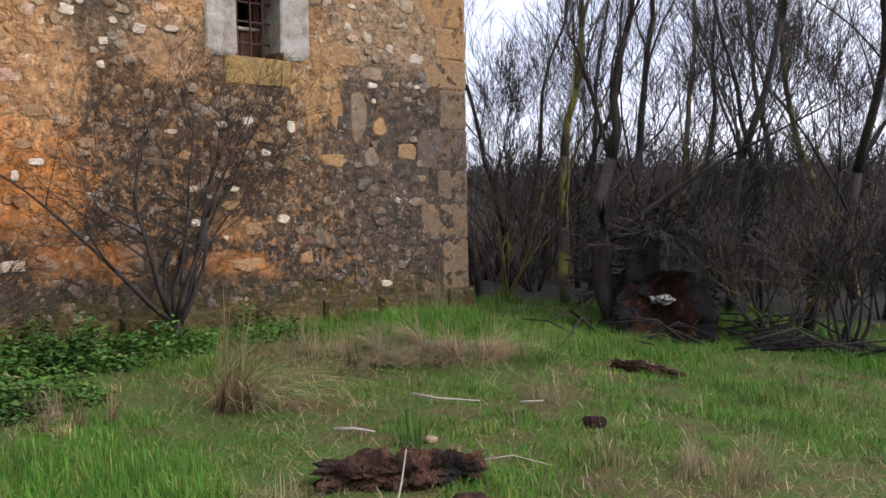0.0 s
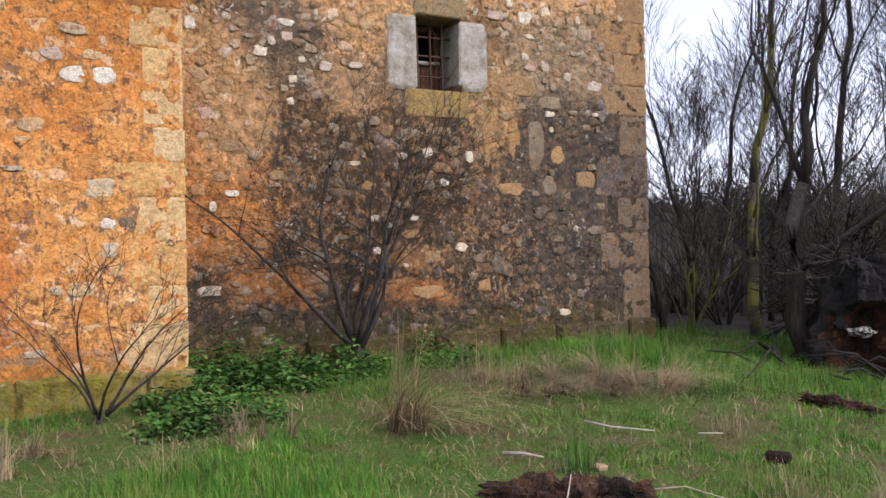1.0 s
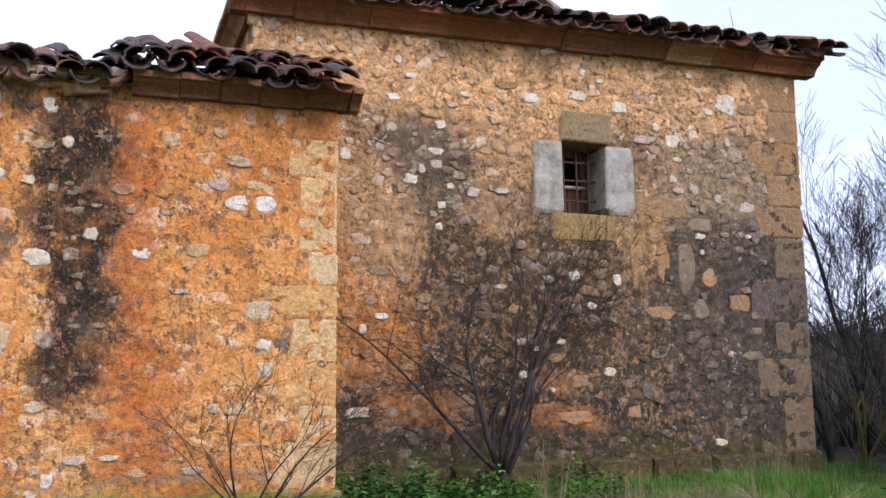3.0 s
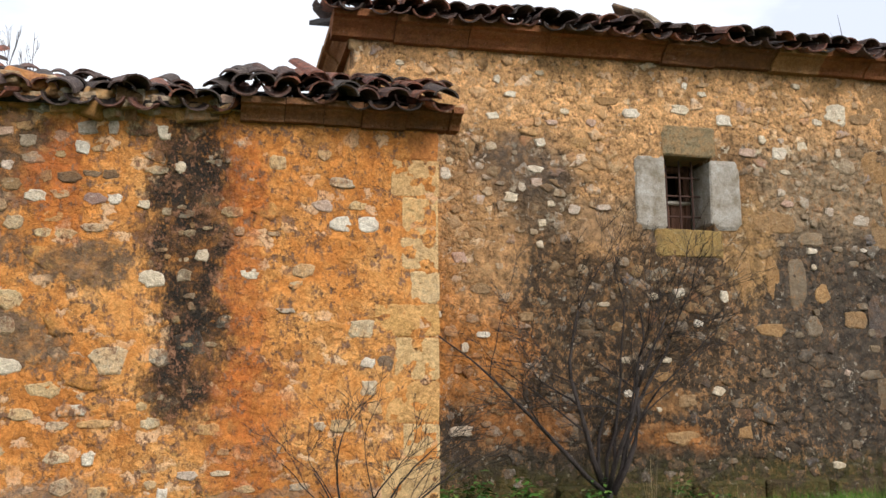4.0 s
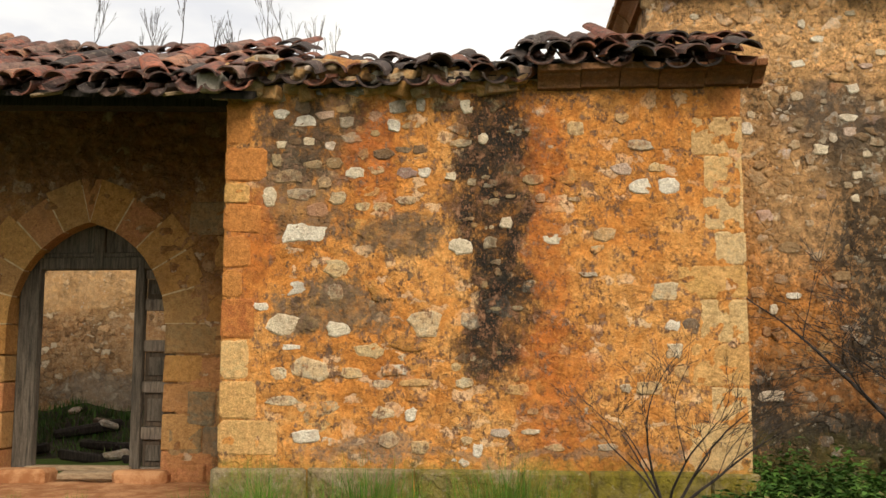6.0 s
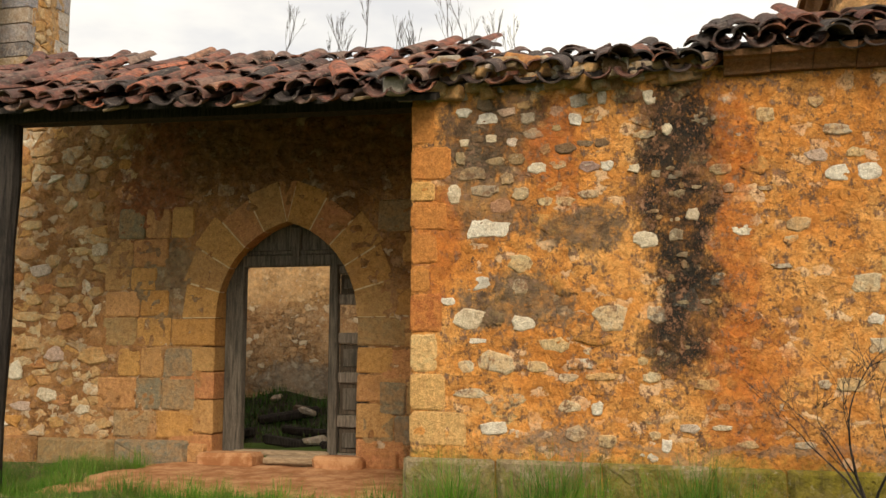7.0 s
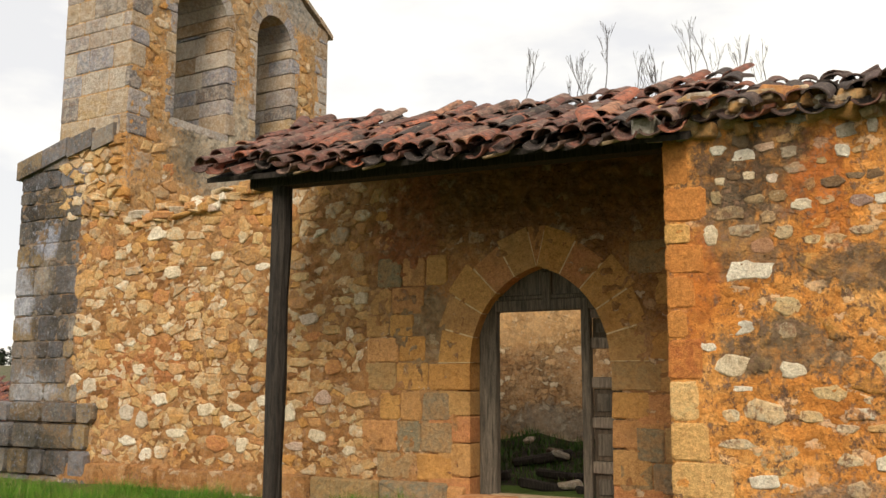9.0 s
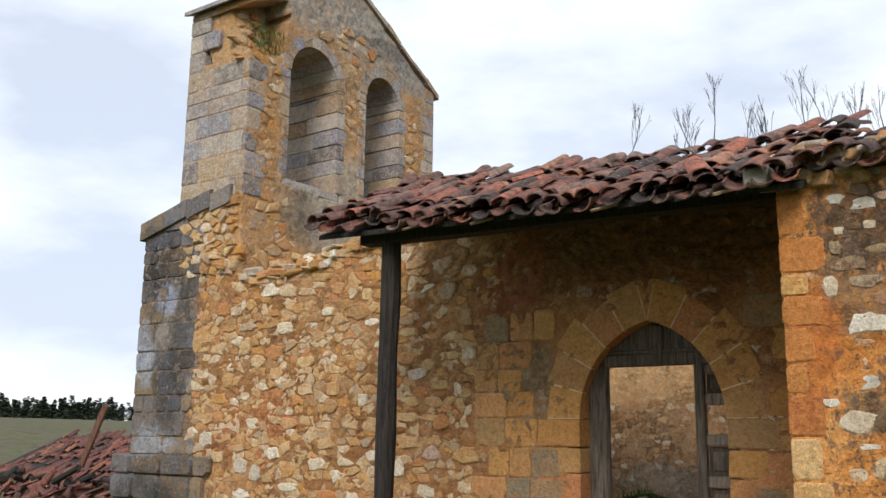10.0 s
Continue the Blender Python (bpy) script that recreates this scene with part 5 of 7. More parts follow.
for c, a, lo, sp in ARCHES:
    for sgn in (-1, 1):
        z = lo
        while z < sp - 0.02:
            h = min(rng.uniform(0.24, 0.36), sp - z)
            w = rng.uniform(0.14, 0.3)
            u0, u1 = (c - a - w, c - a) if sgn < 0 else (c + a, c + a + w)
            split = rng.uniform(0.5, 0.85)
            block(wall_belfry, u0, u1, z, z + h, east_face, M_GREYBLOCK, 0.012, split - 0.006, 39, "jamb_stone", cut=0.01)
            block(wall_belfry, u0 + (0.02 if sgn > 0 else 0), u1 - (0.02 if sgn < 0 else 0), z, z + h * 0.985, east_face, M_GREYBLOCK, 0.0, 1.36 - split, 41, "jamb_stone", base=split + 0.006, cut=0.01)
            z += h
    n = 9
    for k in range(n):
        a0, a1 = math.pi * k / n + 0.008, math.pi * (k + 1) / n - 0.008
        out = a + 0.2
        pts = [(a, a1), (a, (a0 + a1) / 2), (a, a0), (out, a0), (out, a1)]
        pts = [(c + r * math.cos(q), sp + r * math.sin(q)) for r, q in pts]
        m = len(pts)
        vs = [east_face(u, zz, d) for d in (-0.015, 1.35) for u, zz in pts]
        fs = [tuple(reversed(range(m))), tuple(range(m, 2 * m))] + [((i + 1) % m, (i + 1) % m + m, i + m, i) for i in range(m)]
        part("voussoir", mesh_from("voussoir", vs, fs, M_GREYBLOCK), wall_belfry)
    block(wall_belfry, c - a - 0.1, c + a + 0.1, lo - 0.14, lo, east_face, M_GREYBLOCK, 0.01, 1.3, 40, "sill_stone")


def keep_belfry(u, z, g):
    if in_bell(u, z, 0.3) or broken_corner(u, z) or z > belfry_top(u) - 0.75 or u > 14.1:
        return False
    return g.random() < (0.95 if u < 10.75 else 0.75 if z > 6.9 or u > 13.5 else 0.06)


lay_stones(wall_belfry, rubble(east_face, 10.05, 14.2, 4.5, 9.0, 0.14, 1.5, 45, keep_belfry, 0.026, (0.72, 1.0)), M_RUBBLE, M_RUBBLE_I, 240, smooth=False)
lay_stones(wall_belfry, rubble(core_face, 9.82, 10.6, 7.7, 8.75, 0.12, 1.5, 48, lambda u, z, g: z < belfry_top(u) - 0.1, 0.07, (0.75, 1.0)), M_RUBBLE, M_RUBBLE_I, 40, smooth=False)
# copings of the gable, the weathered shoulder and a projecting corner stone
for (y0, z0), (y1, z1) in (((9.60, 8.75), (12.25, 9.88)), ((12.25, 9.88), (14.72, 8.52))):
    n = 6
    for k in range(n):
        a, b = k / n + 0.004, (k + 1) / n - 0.004
        pts = [(y0 + (y1 - y0) * t, z0 + (z1 - z0) * t) for t in (a, b)]
        j = rng.uniform(-0.02, 0.02)
        vs = [(x, y, z + dz + j) for x in (BX0 - 0.07, BX1 + 0.05) for y, z in pts for dz in (0, rng.uniform(0.06, 0.12))]
        fs = [(0, 1, 3, 2), (4, 6, 7, 5), (0, 2, 6, 4), (1, 5, 7, 3), (0, 4, 5, 1), (2, 3, 7, 6)]
        part("coping_stone", mesh_from("coping_stone", vs, fs, M_GREYBLOCK), wall_belfry)
for x0, x1, za, zb in ((-11.88, -11.3, 5.34, 5.48), (-11.3, -10.75, 5.48, 5.62), (-10.75, -10.2, 5.58, 5.70), (-10.2, -9.75, 5.62, 5.72)):
    vs = [(x, y, z + q) for x, z in ((x0 + 0.006, za), (x1 - 0.006, zb)) for y, q in ((9.66, -0.34), (9.66, -0.06), (10.4, 0.08), (10.4, -0.34))]
    part("shoulder_stone", mesh_from("shoulder_stone", vs, [(3, 2, 1, 0), (4, 5, 6, 7), (0, 1, 5, 4), (1, 2, 6, 5), (2, 3, 7, 6), (3, 0, 4, 7)], M_CORNER), wall_belfry)
lay_stones(wall_belfry, rubble(belfry_south, -10.75, -9.6, 4.3, 5.55, 0.13, 1.4, 47, lambda u, z, g: True, 0.05, (0.8, 1.0)), M_RUBBLE, M_RUBBLE_I, 30, smooth=False)

# ---------- doorway ----------
door_1 = tagged(group_empty("door_1", (ARCH_X, 9.92, SILL)), "weathered wooden double door, one leaf open, one panel missing", "door", kind="structure")


def dpart(name, material, *boxes, label="", under=None):
    ob = wpart(name, material, *boxes, label=label, parent=door_1)
    if under:
        ob.parent = under
    return ob


DY = 9.92
dpart("frame_post", M_DOORWOOD, box(-3.72, DY, 1.66, 0.22, 0.10, 2.1), label="grey wooden door post")
dpart("frame_post", M_DOORWOOD, box(-2.555, DY, 1.66, 0.10, 0.10, 2.08), label="grey wooden door post")
dpart("lintel", M_DOORWOOD, box(-3.05, DY, 2.73, 1.44, 0.10, 0.13), label="grey wooden cross beam")
ring = [(ARCH_X + s * (ARCH_R * math.cos(a) - (ARCH_R - ARCH_A)), SPRING + ARCH_R * math.sin(a)) for s in (-1, 1) for a in ([math.acos((ARCH_R - ARCH_A) / ARCH_R) * q / 10 for q in range(11)] if s < 0 else [math.acos((ARCH_R - ARCH_A) / ARCH_R) * q / 10 for q in range(10, -1, -1)])]
tymp = [(u, z) for u, z in ring if z > 2.70]
tymp = [(tymp[0][0], 2.70)] + tymp + [(tymp[-1][0], 2.70)]
m = len(tymp)
vs = [(u - ARCH_X, d, z - SILL) for d in (0.0, 0.04) for u, z in tymp]
part("tympanum", mesh_from("tympanum", vs, [tuple(range(m)), tuple(reversed(range(m, 2 * m)))] + [(i, i + m, (i + 1) % m + m, (i + 1) % m) for i in range(m)], M_DOORWOOD), door_1, "dark boarded arch head")
dpart("mullion", M_DOORWOOD, box(-3.0, DY - 0.02, 2.93, 0.11, 0.07, 0.34))
dpart("rail", M_DOORWOOD, box(-3.05, DY - 0.015, 2.82, 1.1, 0.05, 0.05))
door_leaf = dpart("door_leaf", M_DOORRAIL, box(-2.215, DY + 0.02, 1.66, 0.06, 0.062, 2.06), label="narrow panelled door leaf")
for z0, z1 in ((0.62, 0.66), (0.93, 1.06), (1.40, 1.52), (1.82, 1.94), (2.24, 2.36), (2.57, 2.68)):
    dpart("leaf_rail", M_DOORRAIL, box(-2.36, DY + 0.02, (z0 + z1) / 2, 0.34, 0.06, z1 - z0), under=door_leaf)
for z0, z1 in ((0.66, 0.93), (1.06, 1.40), (1.52, 1.82), (2.36, 2.57)):
    dpart("leaf_panel", M_DOORPANEL, box(-2.37, DY + 0.040, (z0 + z1) / 2, 0.26, 0.02, z1 - z0 - 0.004), under=door_leaf)
    dpart("raised_field", M_DOORWOOD, box(-2.37, DY + 0.020, (z0 + z1) / 2, 0.17, 0.02, z1 - z0 - 0.11), under=door_leaf)
dpart("threshold", M_PALEWOOD, box(-3.12, DY - 0.02, 0.645, 1.1, 0.16, 0.05), label="pale worn wooden threshold")
dpart("threshold", M_PALEWOOD, box(-2.9, 9.70, 0.60, 0.65, 0.16, 0.07, 3, 0.012), label="pale worn wooden threshold")
for nm, cx, w, s in (("step_stone", -3.62, 0.64, 1), ("step_stone", -2.36, 0.54, 2)):
    tagged(new(nm, mesh_from(nm, *box(cx, 9.66, 0.58, w, 0.34, 0.17, s, 0.02, 0.04), M_PAVE)), "worn orange stone step at the doorway", "step")
vs, fs, nx, ny = [], [], 60, 34
for i in range(nx + 1):
    for j in range(ny + 1):
        x, y = -4.75 + 3.72 * i / nx, 7.62 + 2.1 * j / ny
        rim = min((x + 4.75 + 0.35 * noise.noise(Vector((y * 2, 1, 7)))) / 0.5, (y - 7.62 + 0.3 * noise.noise(Vector((x * 2, 2, 7)))) / 0.45, 1.0)
        vs.append((x, y, 0.545 - 0.16 * (1 - max(rim, 0.0)) ** 2 + 0.02 * noise.noise(Vector((x * 3, y * 3, 8))) + 0.008 * noise.noise(Vector((x * 11, y * 11, 8)))))
o = len(vs)
vs += [(x, y, 0.2) for x, y, _ in vs]
w = ny + 1
fs = [(i * w + j, (i + 1) * w + j, (i + 1) * w + j + 1, i * w + j + 1) for i in range(nx) for j in range(ny)]
fs += [tuple(reversed([q + o for q in f])) for f in fs]
loop = [i * w for i in range(nx)] + [nx * w + j for j in range(ny)] + [i * w + ny for i in range(nx, 0, -1)] + list(range(ny, 0, -1))
fs += [(b, a, a + o, b + o) for a, b in zip(loop, loop[1:] + loop[:1])]
tagged(new("porch_floor", mesh_from("porch_floor", vs, fs, M_PAVE, True)), "worn orange earthen floor under the porch", "floor", kind="structure")
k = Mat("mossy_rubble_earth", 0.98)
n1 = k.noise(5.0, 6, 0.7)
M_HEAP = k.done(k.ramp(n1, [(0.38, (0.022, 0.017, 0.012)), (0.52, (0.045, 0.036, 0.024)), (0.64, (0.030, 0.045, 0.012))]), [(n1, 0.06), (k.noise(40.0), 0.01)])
# inside: grown-over heap below the far wall
vs, fs, nx, ny = [], [], 40, 16
for i in range(nx + 1):
    for j in range(ny + 1):
        x, y = -9.5 + 11.5 * i / nx, 10.6 + 3.45 * j / ny
        t = max(0.0, (y - 11.4) / 2.6)
        vs.append((x, y, 0.42 + 0.62 * t * t * (1 + 0.25 * noise.noise(Vector((x * 1.5, 0, 4)))) + 0.07 * noise.noise(Vector((x * 3, y * 3, 5)))))
fs = [(i * (ny + 1) + j, (i + 1) * (ny + 1) + j, (i + 1) * (ny + 1) + j + 1, i * (ny + 1) + j + 1) for i in range(nx) for j in range(ny)]
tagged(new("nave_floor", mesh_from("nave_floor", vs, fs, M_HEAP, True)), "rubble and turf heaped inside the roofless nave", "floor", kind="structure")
rng = random.Random(51)
for i in range(24):
    x, y = rng.uniform(-5.6, -2.6), rng.uniform(10.9, 13.8)
    w = rng.uniform(0.14, 0.42)
    nm = "fallen_stone" if i % 2 else "fallen_timber"
    vs, fs = box(0, 0, 0, w if i % 2 else w * 2.2, 0.2 if i % 2 else 0.10, 0.12, i, 0.03, 0.04)
    ob = new(nm, mesh_from(nm, vs, fs, M_DARK if i % 2 else M_POST))
    ob.location, ob.rotation_euler = (x, y, 0.50 + 0.62 * max(0.0, (y - 11.4) / 2.6) ** 2), (rng.uniform(-0.2, 0.2), rng.uniform(-0.2, 0.2), rng.uniform(-1.0, 1.0))
    tagged(ob, "dark fallen stone on the nave floor" if i % 2 else "charred fallen timber on the nave floor", "stone" if i % 2 else "timber", "debris inside the nave")

# ---------- porch timbers ----------
pts = [(-5.03, 7.75, 0.35), (-5.035, 7.75, 1.1), (-5.005, 7.745, 1.9), (-5.02, 7.75, 2.7), (-4.985, 7.75, 3.3), (-4.995, 7.75, 3.86)]
vs, fs = tube(pts, (0.105, 0.10, 0.105, 0.10, 0.108, 0.10), 9)
rng = random.Random(52)
vs = [(x + rng.uniform(-0.008, 0.008), y + rng.uniform(-0.008, 0.008), z) for x, y, z in vs]
tagged(new("wooden_post", mesh_from("wooden_post", vs, fs, M_POST)), "rough black timber post holding up the porch roof", "post")
vs = [(-5.35, y, z) for y, z in ((7.66, 3.86), (7.84, 3.86), (7.84, 4.02), (7.66, 4.02))] + [(-0.98, y, z) for y, z in ((7.66, 3.76), (7.84, 3.76), (7.84, 3.90), (7.66, 3.90))]
tagged(new("porch_beam", mesh_from("porch_beam", vs, [(3, 2, 1, 0), (4, 5, 6, 7)] + [(i, (i + 1) % 4, (i + 1) % 4 + 4, i + 4) for i in range(4)], M_POST)), "dark timber eaves beam resting on the post", "beam")
for i in range(10):
    x = -5.5 + i * 0.49
    zz = porch_eave(x)[1]
    vs, fs = tube([(x + rng.uniform(-0.04, 0.04), 7.42, zz + 0.06), (x, 8.6, zz + 0.57), (x + rng.uniform(-0.04, 0.04), 9.78, zz + 1.06)], (0.05, 0.055, 0.06), 7)
    part("rafter", mesh_from("rafter", vs, fs, M_POST), porch_roof, "round blackened rafter")
for i, x in enumerate((-3.6, -2.35, -1.3, -4.4)):
    vs, fs = box(0, 0, 0, 0.32, 0.09, 0.025, i, 0.006, 0.006)
    ob = part("eave_board", mesh_from("eave_board", vs, fs, M_PALEWOOD), porch_roof, "pale splintered board", at=(x, 7.42, porch_eave(x)[1] + 0.02))
    ob.rotation_euler = (0.2, -0.25, 0.6)
vs, fs = box(0, 0, 0, 0.17, 0.3, 0.15, 4, 0.02, 0.02)
part("corner_stone", mesh_from("corner_stone", vs, fs, M_JAMB), porch_roof, "pale stone at the roof corner", at=(-1.08, 7.5, 3.88))
# a tile set on end at the junction of the roofs, and slabs lying on the chancel roof
for x, y, z, rx, ry, rz, kind in ((2.02, 7.30, 4.10, 0.55, 0.1, 0.45, T_RED), (1.72, 7.72, 4.20, 0.55, 0.3, 0.5, T_DARK), (2.15, 7.9, 4.24, 0.5, -0.4, 0.2, T_DARK), (2.5, 7.45, 4.13, 0.4, 0.1, 0.05, T_FALL), (0.72, 7.30, 3.98, 0.15, 0.1, 0.15, T_DARK), (1.25, 7.7, 4.1, 0.6, 0.3, -0.5, T_DARK)):
    ob = part("roof_tile", kind[0], annexe_roof, at=(x, y, z))
    ob.rotation_euler = (rx, ry, rz)
for x, rz in ((5.35, 0.3), (5.12, 0.9)):
    vs, fs = box(0, 0, 0, 0.24, 0.22, 0.05, 3, 0.02, 0.012)
    ob = part("loose_slab", mesh_from("loose_slab", vs, fs, M_DARK), chancel_roof, at=(x, 8.55, 5.40))
    ob.rotation_euler = (0.5, 0.5, rz)
rng = random.Random(53)
for i in range(60):
    x, s = rng.uniform(-5.6, -1.0), rng.uniform(0.0, 1.9)
    ob = part("roof_tile", T_RED[i % 3], porch_roof, at=(x, 7.35 + s * math.cos(PS), porch_eave(x)[1] + 0.14 + s * math.sin(PS)))
    ob.rotation_euler = (PS + rng.uniform(-0.1, 0.15), rng.uniform(-0.3, 0.3), rng.uniform(-0.5, 0.5))
# ---------- bare trees and shrubs ----------


def grow(base, heading, length, radius, depth, rng, out, spread=0.6, rise=0.25, split=(2, 4), wander=0.16, shrink=0.68, thin=0.0025, leader=0.68, limb=(0.5, 0.8)):
    """Adds tapered limbs to out as (points, radii), forking until depth runs out."""
    n = 4 if depth > 1 else 3
    p, d = Vector(base), Vector(heading).normalized()
    pts, rad = [tuple(p)], [radius]
    r1 = max(radius * ((0.55 if leader == shrink else 0.72) if depth else 0.3), thin)
    for k in range(1, n + 1):
        d = (d + Vector((rng.gauss(0, wander), rng.gauss(0, wander), rng.gauss(0, wander * 0.6) + rise * 0.12))).normalized()
        p = p + d * (length / n)
        pts.append(tuple(p))
        rad.append(radius + (r1 - radius) * k / n)
    out.append((depth, pts, rad))
    if depth <= 0:
        return
    for _ in range(rng.randint(*split)):
        k = rng.randint(2, n)
        side = Vector((rng.gauss(0, 1), rng.gauss(0, 1), rng.gauss(0, 0.5))).normalized()
        h = (d + side * spread * rng.uniform(0.6, 1.3) + Vector((0, 0, rise))).normalized()
        grow(pts[k], h, length * shrink * rng.uniform(0.7, 1.15), max(rad[k] * rng.uniform(*limb), thin), depth - 1, rng, out, spread, rise, split, wander, shrink, thin, shrink, limb)
    grow(pts[-1], d, length * leader, r1 if leader == shrink else radius * 0.72, depth - 1, rng, out, spread, rise, split, wander, shrink, thin, leader, limb)


def limbs_mesh(name, limbs, sides, material, origin):
    vs, fs = [], []
    for _, pts, rad in limbs:
        o = len(vs)
        v, f = tube([Vector(p) - Vector(origin) for p in pts], rad, sides)
        vs += v
        fs += [tuple(i + o for i in q) for q in f]
    return mesh_from(name, vs, fs, material, sides > 3)


def tree(name, x, y, height, radius, depth, seed, label, category, stems=1, spread=0.55, lean=(0, 0), group="", bark=None, twig=None, split=(2, 4), rise=0.25, thin=0.0035, first=0.34, leader=0.68, limb=(0.5, 0.8), tilts=(0.15, 0.5), wander=0.16, bole=0.0):
    rng = random.Random(seed)
    z = ground_z(x, y) - 0.05
    out = []
    if bole:
        out.append((depth, [(x, y, z), (x + 0.01, y, z + bole / 2), (x, y, z + bole)], [radius * 1.7, radius * 1.4, radius * 1.3]))
    for s in range(stems):
        a = rng.uniform(0, 6.28)
        tilt = 0.0 if stems == 1 else rng.uniform(*tilts)
        h = (lean[0] + tilt * math.cos(a), lean[1] + tilt * math.sin(a), 1.0)
        grow((x + 0.05 * math.cos(a) * (stems > 1), y + 0.05 * math.sin(a) * (stems > 1), z + bole * rng.uniform(0.7, 1.0) if bole else z), h, height * first, radius * (1 if stems == 1 else rng.uniform(0.5, 0.9)), depth, rng, out, spread, rise, split, wander, 0.68, thin, leader, limb)
    thing = tagged(group_empty(name, (x, y, z)), label, category, group)
    thick = [l for l in out if l[0] >= depth - 1]
    part("trunk", limbs_mesh("trunk", thick, 7, bark or M_BARK, (x, y, z)), thing)
    tagged(part("limb_structure", limbs_mesh("limb_structure", [l for l in out if 1 < l[0] < depth - 1] or out[:1], 4, bark or M_BARK, (x, y, z)), thing), kind="stuff")
    tagged(part("crown", limbs_mesh("crown", [l for l in out if l[0] <= 1], 3, twig or M_TWIG, (x, y, z)), thing, "fine bare twigs"), kind="stuff")
    return thing


tree("bare_shrub", 4.52, 7.98, 2.9, 0.032, 5, 101, "leafless many-stemmed shrub growing against the chancel wall", "shrub", stems=9, spread=0.95, split=(1, 3), rise=0.03, thin=0.0018, first=0.32, tilts=(0.10, 0.95), bole=0.30, limb=(0.35, 0.6), wander=0.13, bark=M_SHRUB, twig=M_TWIG)
tree("bare_shrub", 2.29, 7.15, 1.35, 0.016, 4, 103, "small leafless shrub before the annexe corner", "shrub", stems=6, spread=0.8, split=(1, 3), rise=0.10, thin=0.0018, first=0.38, tilts=(0.3, 1.0), bole=0.12, limb=(0.4, 0.65), bark=M_SHRUB, twig=M_TWIG)
VIEW_X, VIEW_Y = 1.3, 0.46


def at_bearing(deg, r):
    return VIEW_X + r * math.sin(radians(deg)), VIEW_Y + r * math.cos(radians(deg))


for i, (deg, r, h, rad, moss) in enumerate(((46.8, 11.6, 8.0, 0.085, 1), (50.3, 12.6, 8.5, 0.08, 0), (56.3, 11.6, 8.0, 0.08, 0), (60.5, 10.6, 7.5, 0.085, 0), (53.3, 15.0, 8.5, 0.08, 1),
                                           (58.5, 16.0, 8.5, 0.08, 0), (63.2, 14.0, 8.0, 0.08, 1), (44.3, 17.0, 7.0, 0.07, 0), (48.4, 19.0, 8.0, 0.08, 0), (66.0, 11.0, 7.5, 0.08, 0), (54.6, 13.2, 7.0, 0.06, 0), (58.0, 13.5, 7.5, 0.06, 0), (61.8, 17.0, 8.0, 0.07, 0), (47.6, 14.5, 7.0, 0.06, 0), (43.6, 14.5, 7.0, 0.06, 0))):
    x, y = at_bearing(deg, r)
    tree("bare_tree", x, y, h, rad * 0.85, 5, 200 + i, "tall leafless tree with grey bark and fine twigs" if not moss else "tall leafless tree with yellow-green moss on its trunk", "tree", spread=0.75, rise=0.30, split=(2, 4), leader=0.86, limb=(0.28, 0.46), wander=0.11, group="bare trees beside the church", bark=M_MOSSBARK if moss else M_BARK, thin=0.0026, first=0.24)
for i, (deg, r, h) in enumerate(((43.0, 12.3, 2.4), (45.0, 14.0, 2.6), (48.5, 14.5, 2.8), (52.0, 11.2, 2.2), (55.0, 12.6, 2.6), (58.0, 12.0, 2.4), (61.5, 12.5, 2.6), (64.5, 12.2, 2.5), (51.0, 17.0, 3.0), (56.0, 18.0, 3.2), (61.0, 17.5, 3.2), (46.5, 18.0, 3.0), (59.0, 9.6, 1.5), (62.5, 9.4, 1.6), (67.0, 9.8, 2.0))):
    x, y = at_bearing(deg, r)
    tree("thicket_bush", x, y, h, 0.03, 4, 300 + i, "dense leafless thicket bush with tangled dark stems", "bush", stems=7, spread=0.8, rise=0.12, split=(2, 3), group="thicket under the trees", thin=0.0035, first=0.4, bark=M_MOSSBARK if i % 3 == 0 else None)
x, y = at_bearing(52.0, 10.3)
tree("bramble_bush", x, y, 1.7, 0.03, 4, 349, "black scorched bramble tangle behind the stump", "bush", stems=10, spread=1.0, rise=0.0, split=(2, 4), thin=0.006, first=0.4, bark=M_POST, twig=M_POST)
# a leaning trunk and a thin pale one
x, y = at_bearing(50.0, 9.6)
tree("leaning_tree", x, y, 4.6, 0.11, 4, 351, "dark leaning tree trunk with bare limbs", "tree", lean=(-0.30, 0.25), spread=0.6, first=0.42, limb=(0.3, 0.5), bark=M_POST)
x, y = at_bearing(41.6, 12.2)
tree("thin_tree", x, y, 4.0, 0.05, 4, 352, "thin pale-barked sapling by the corner of the wall", "tree", lean=(-0.06, 0.05), spread=0.5)
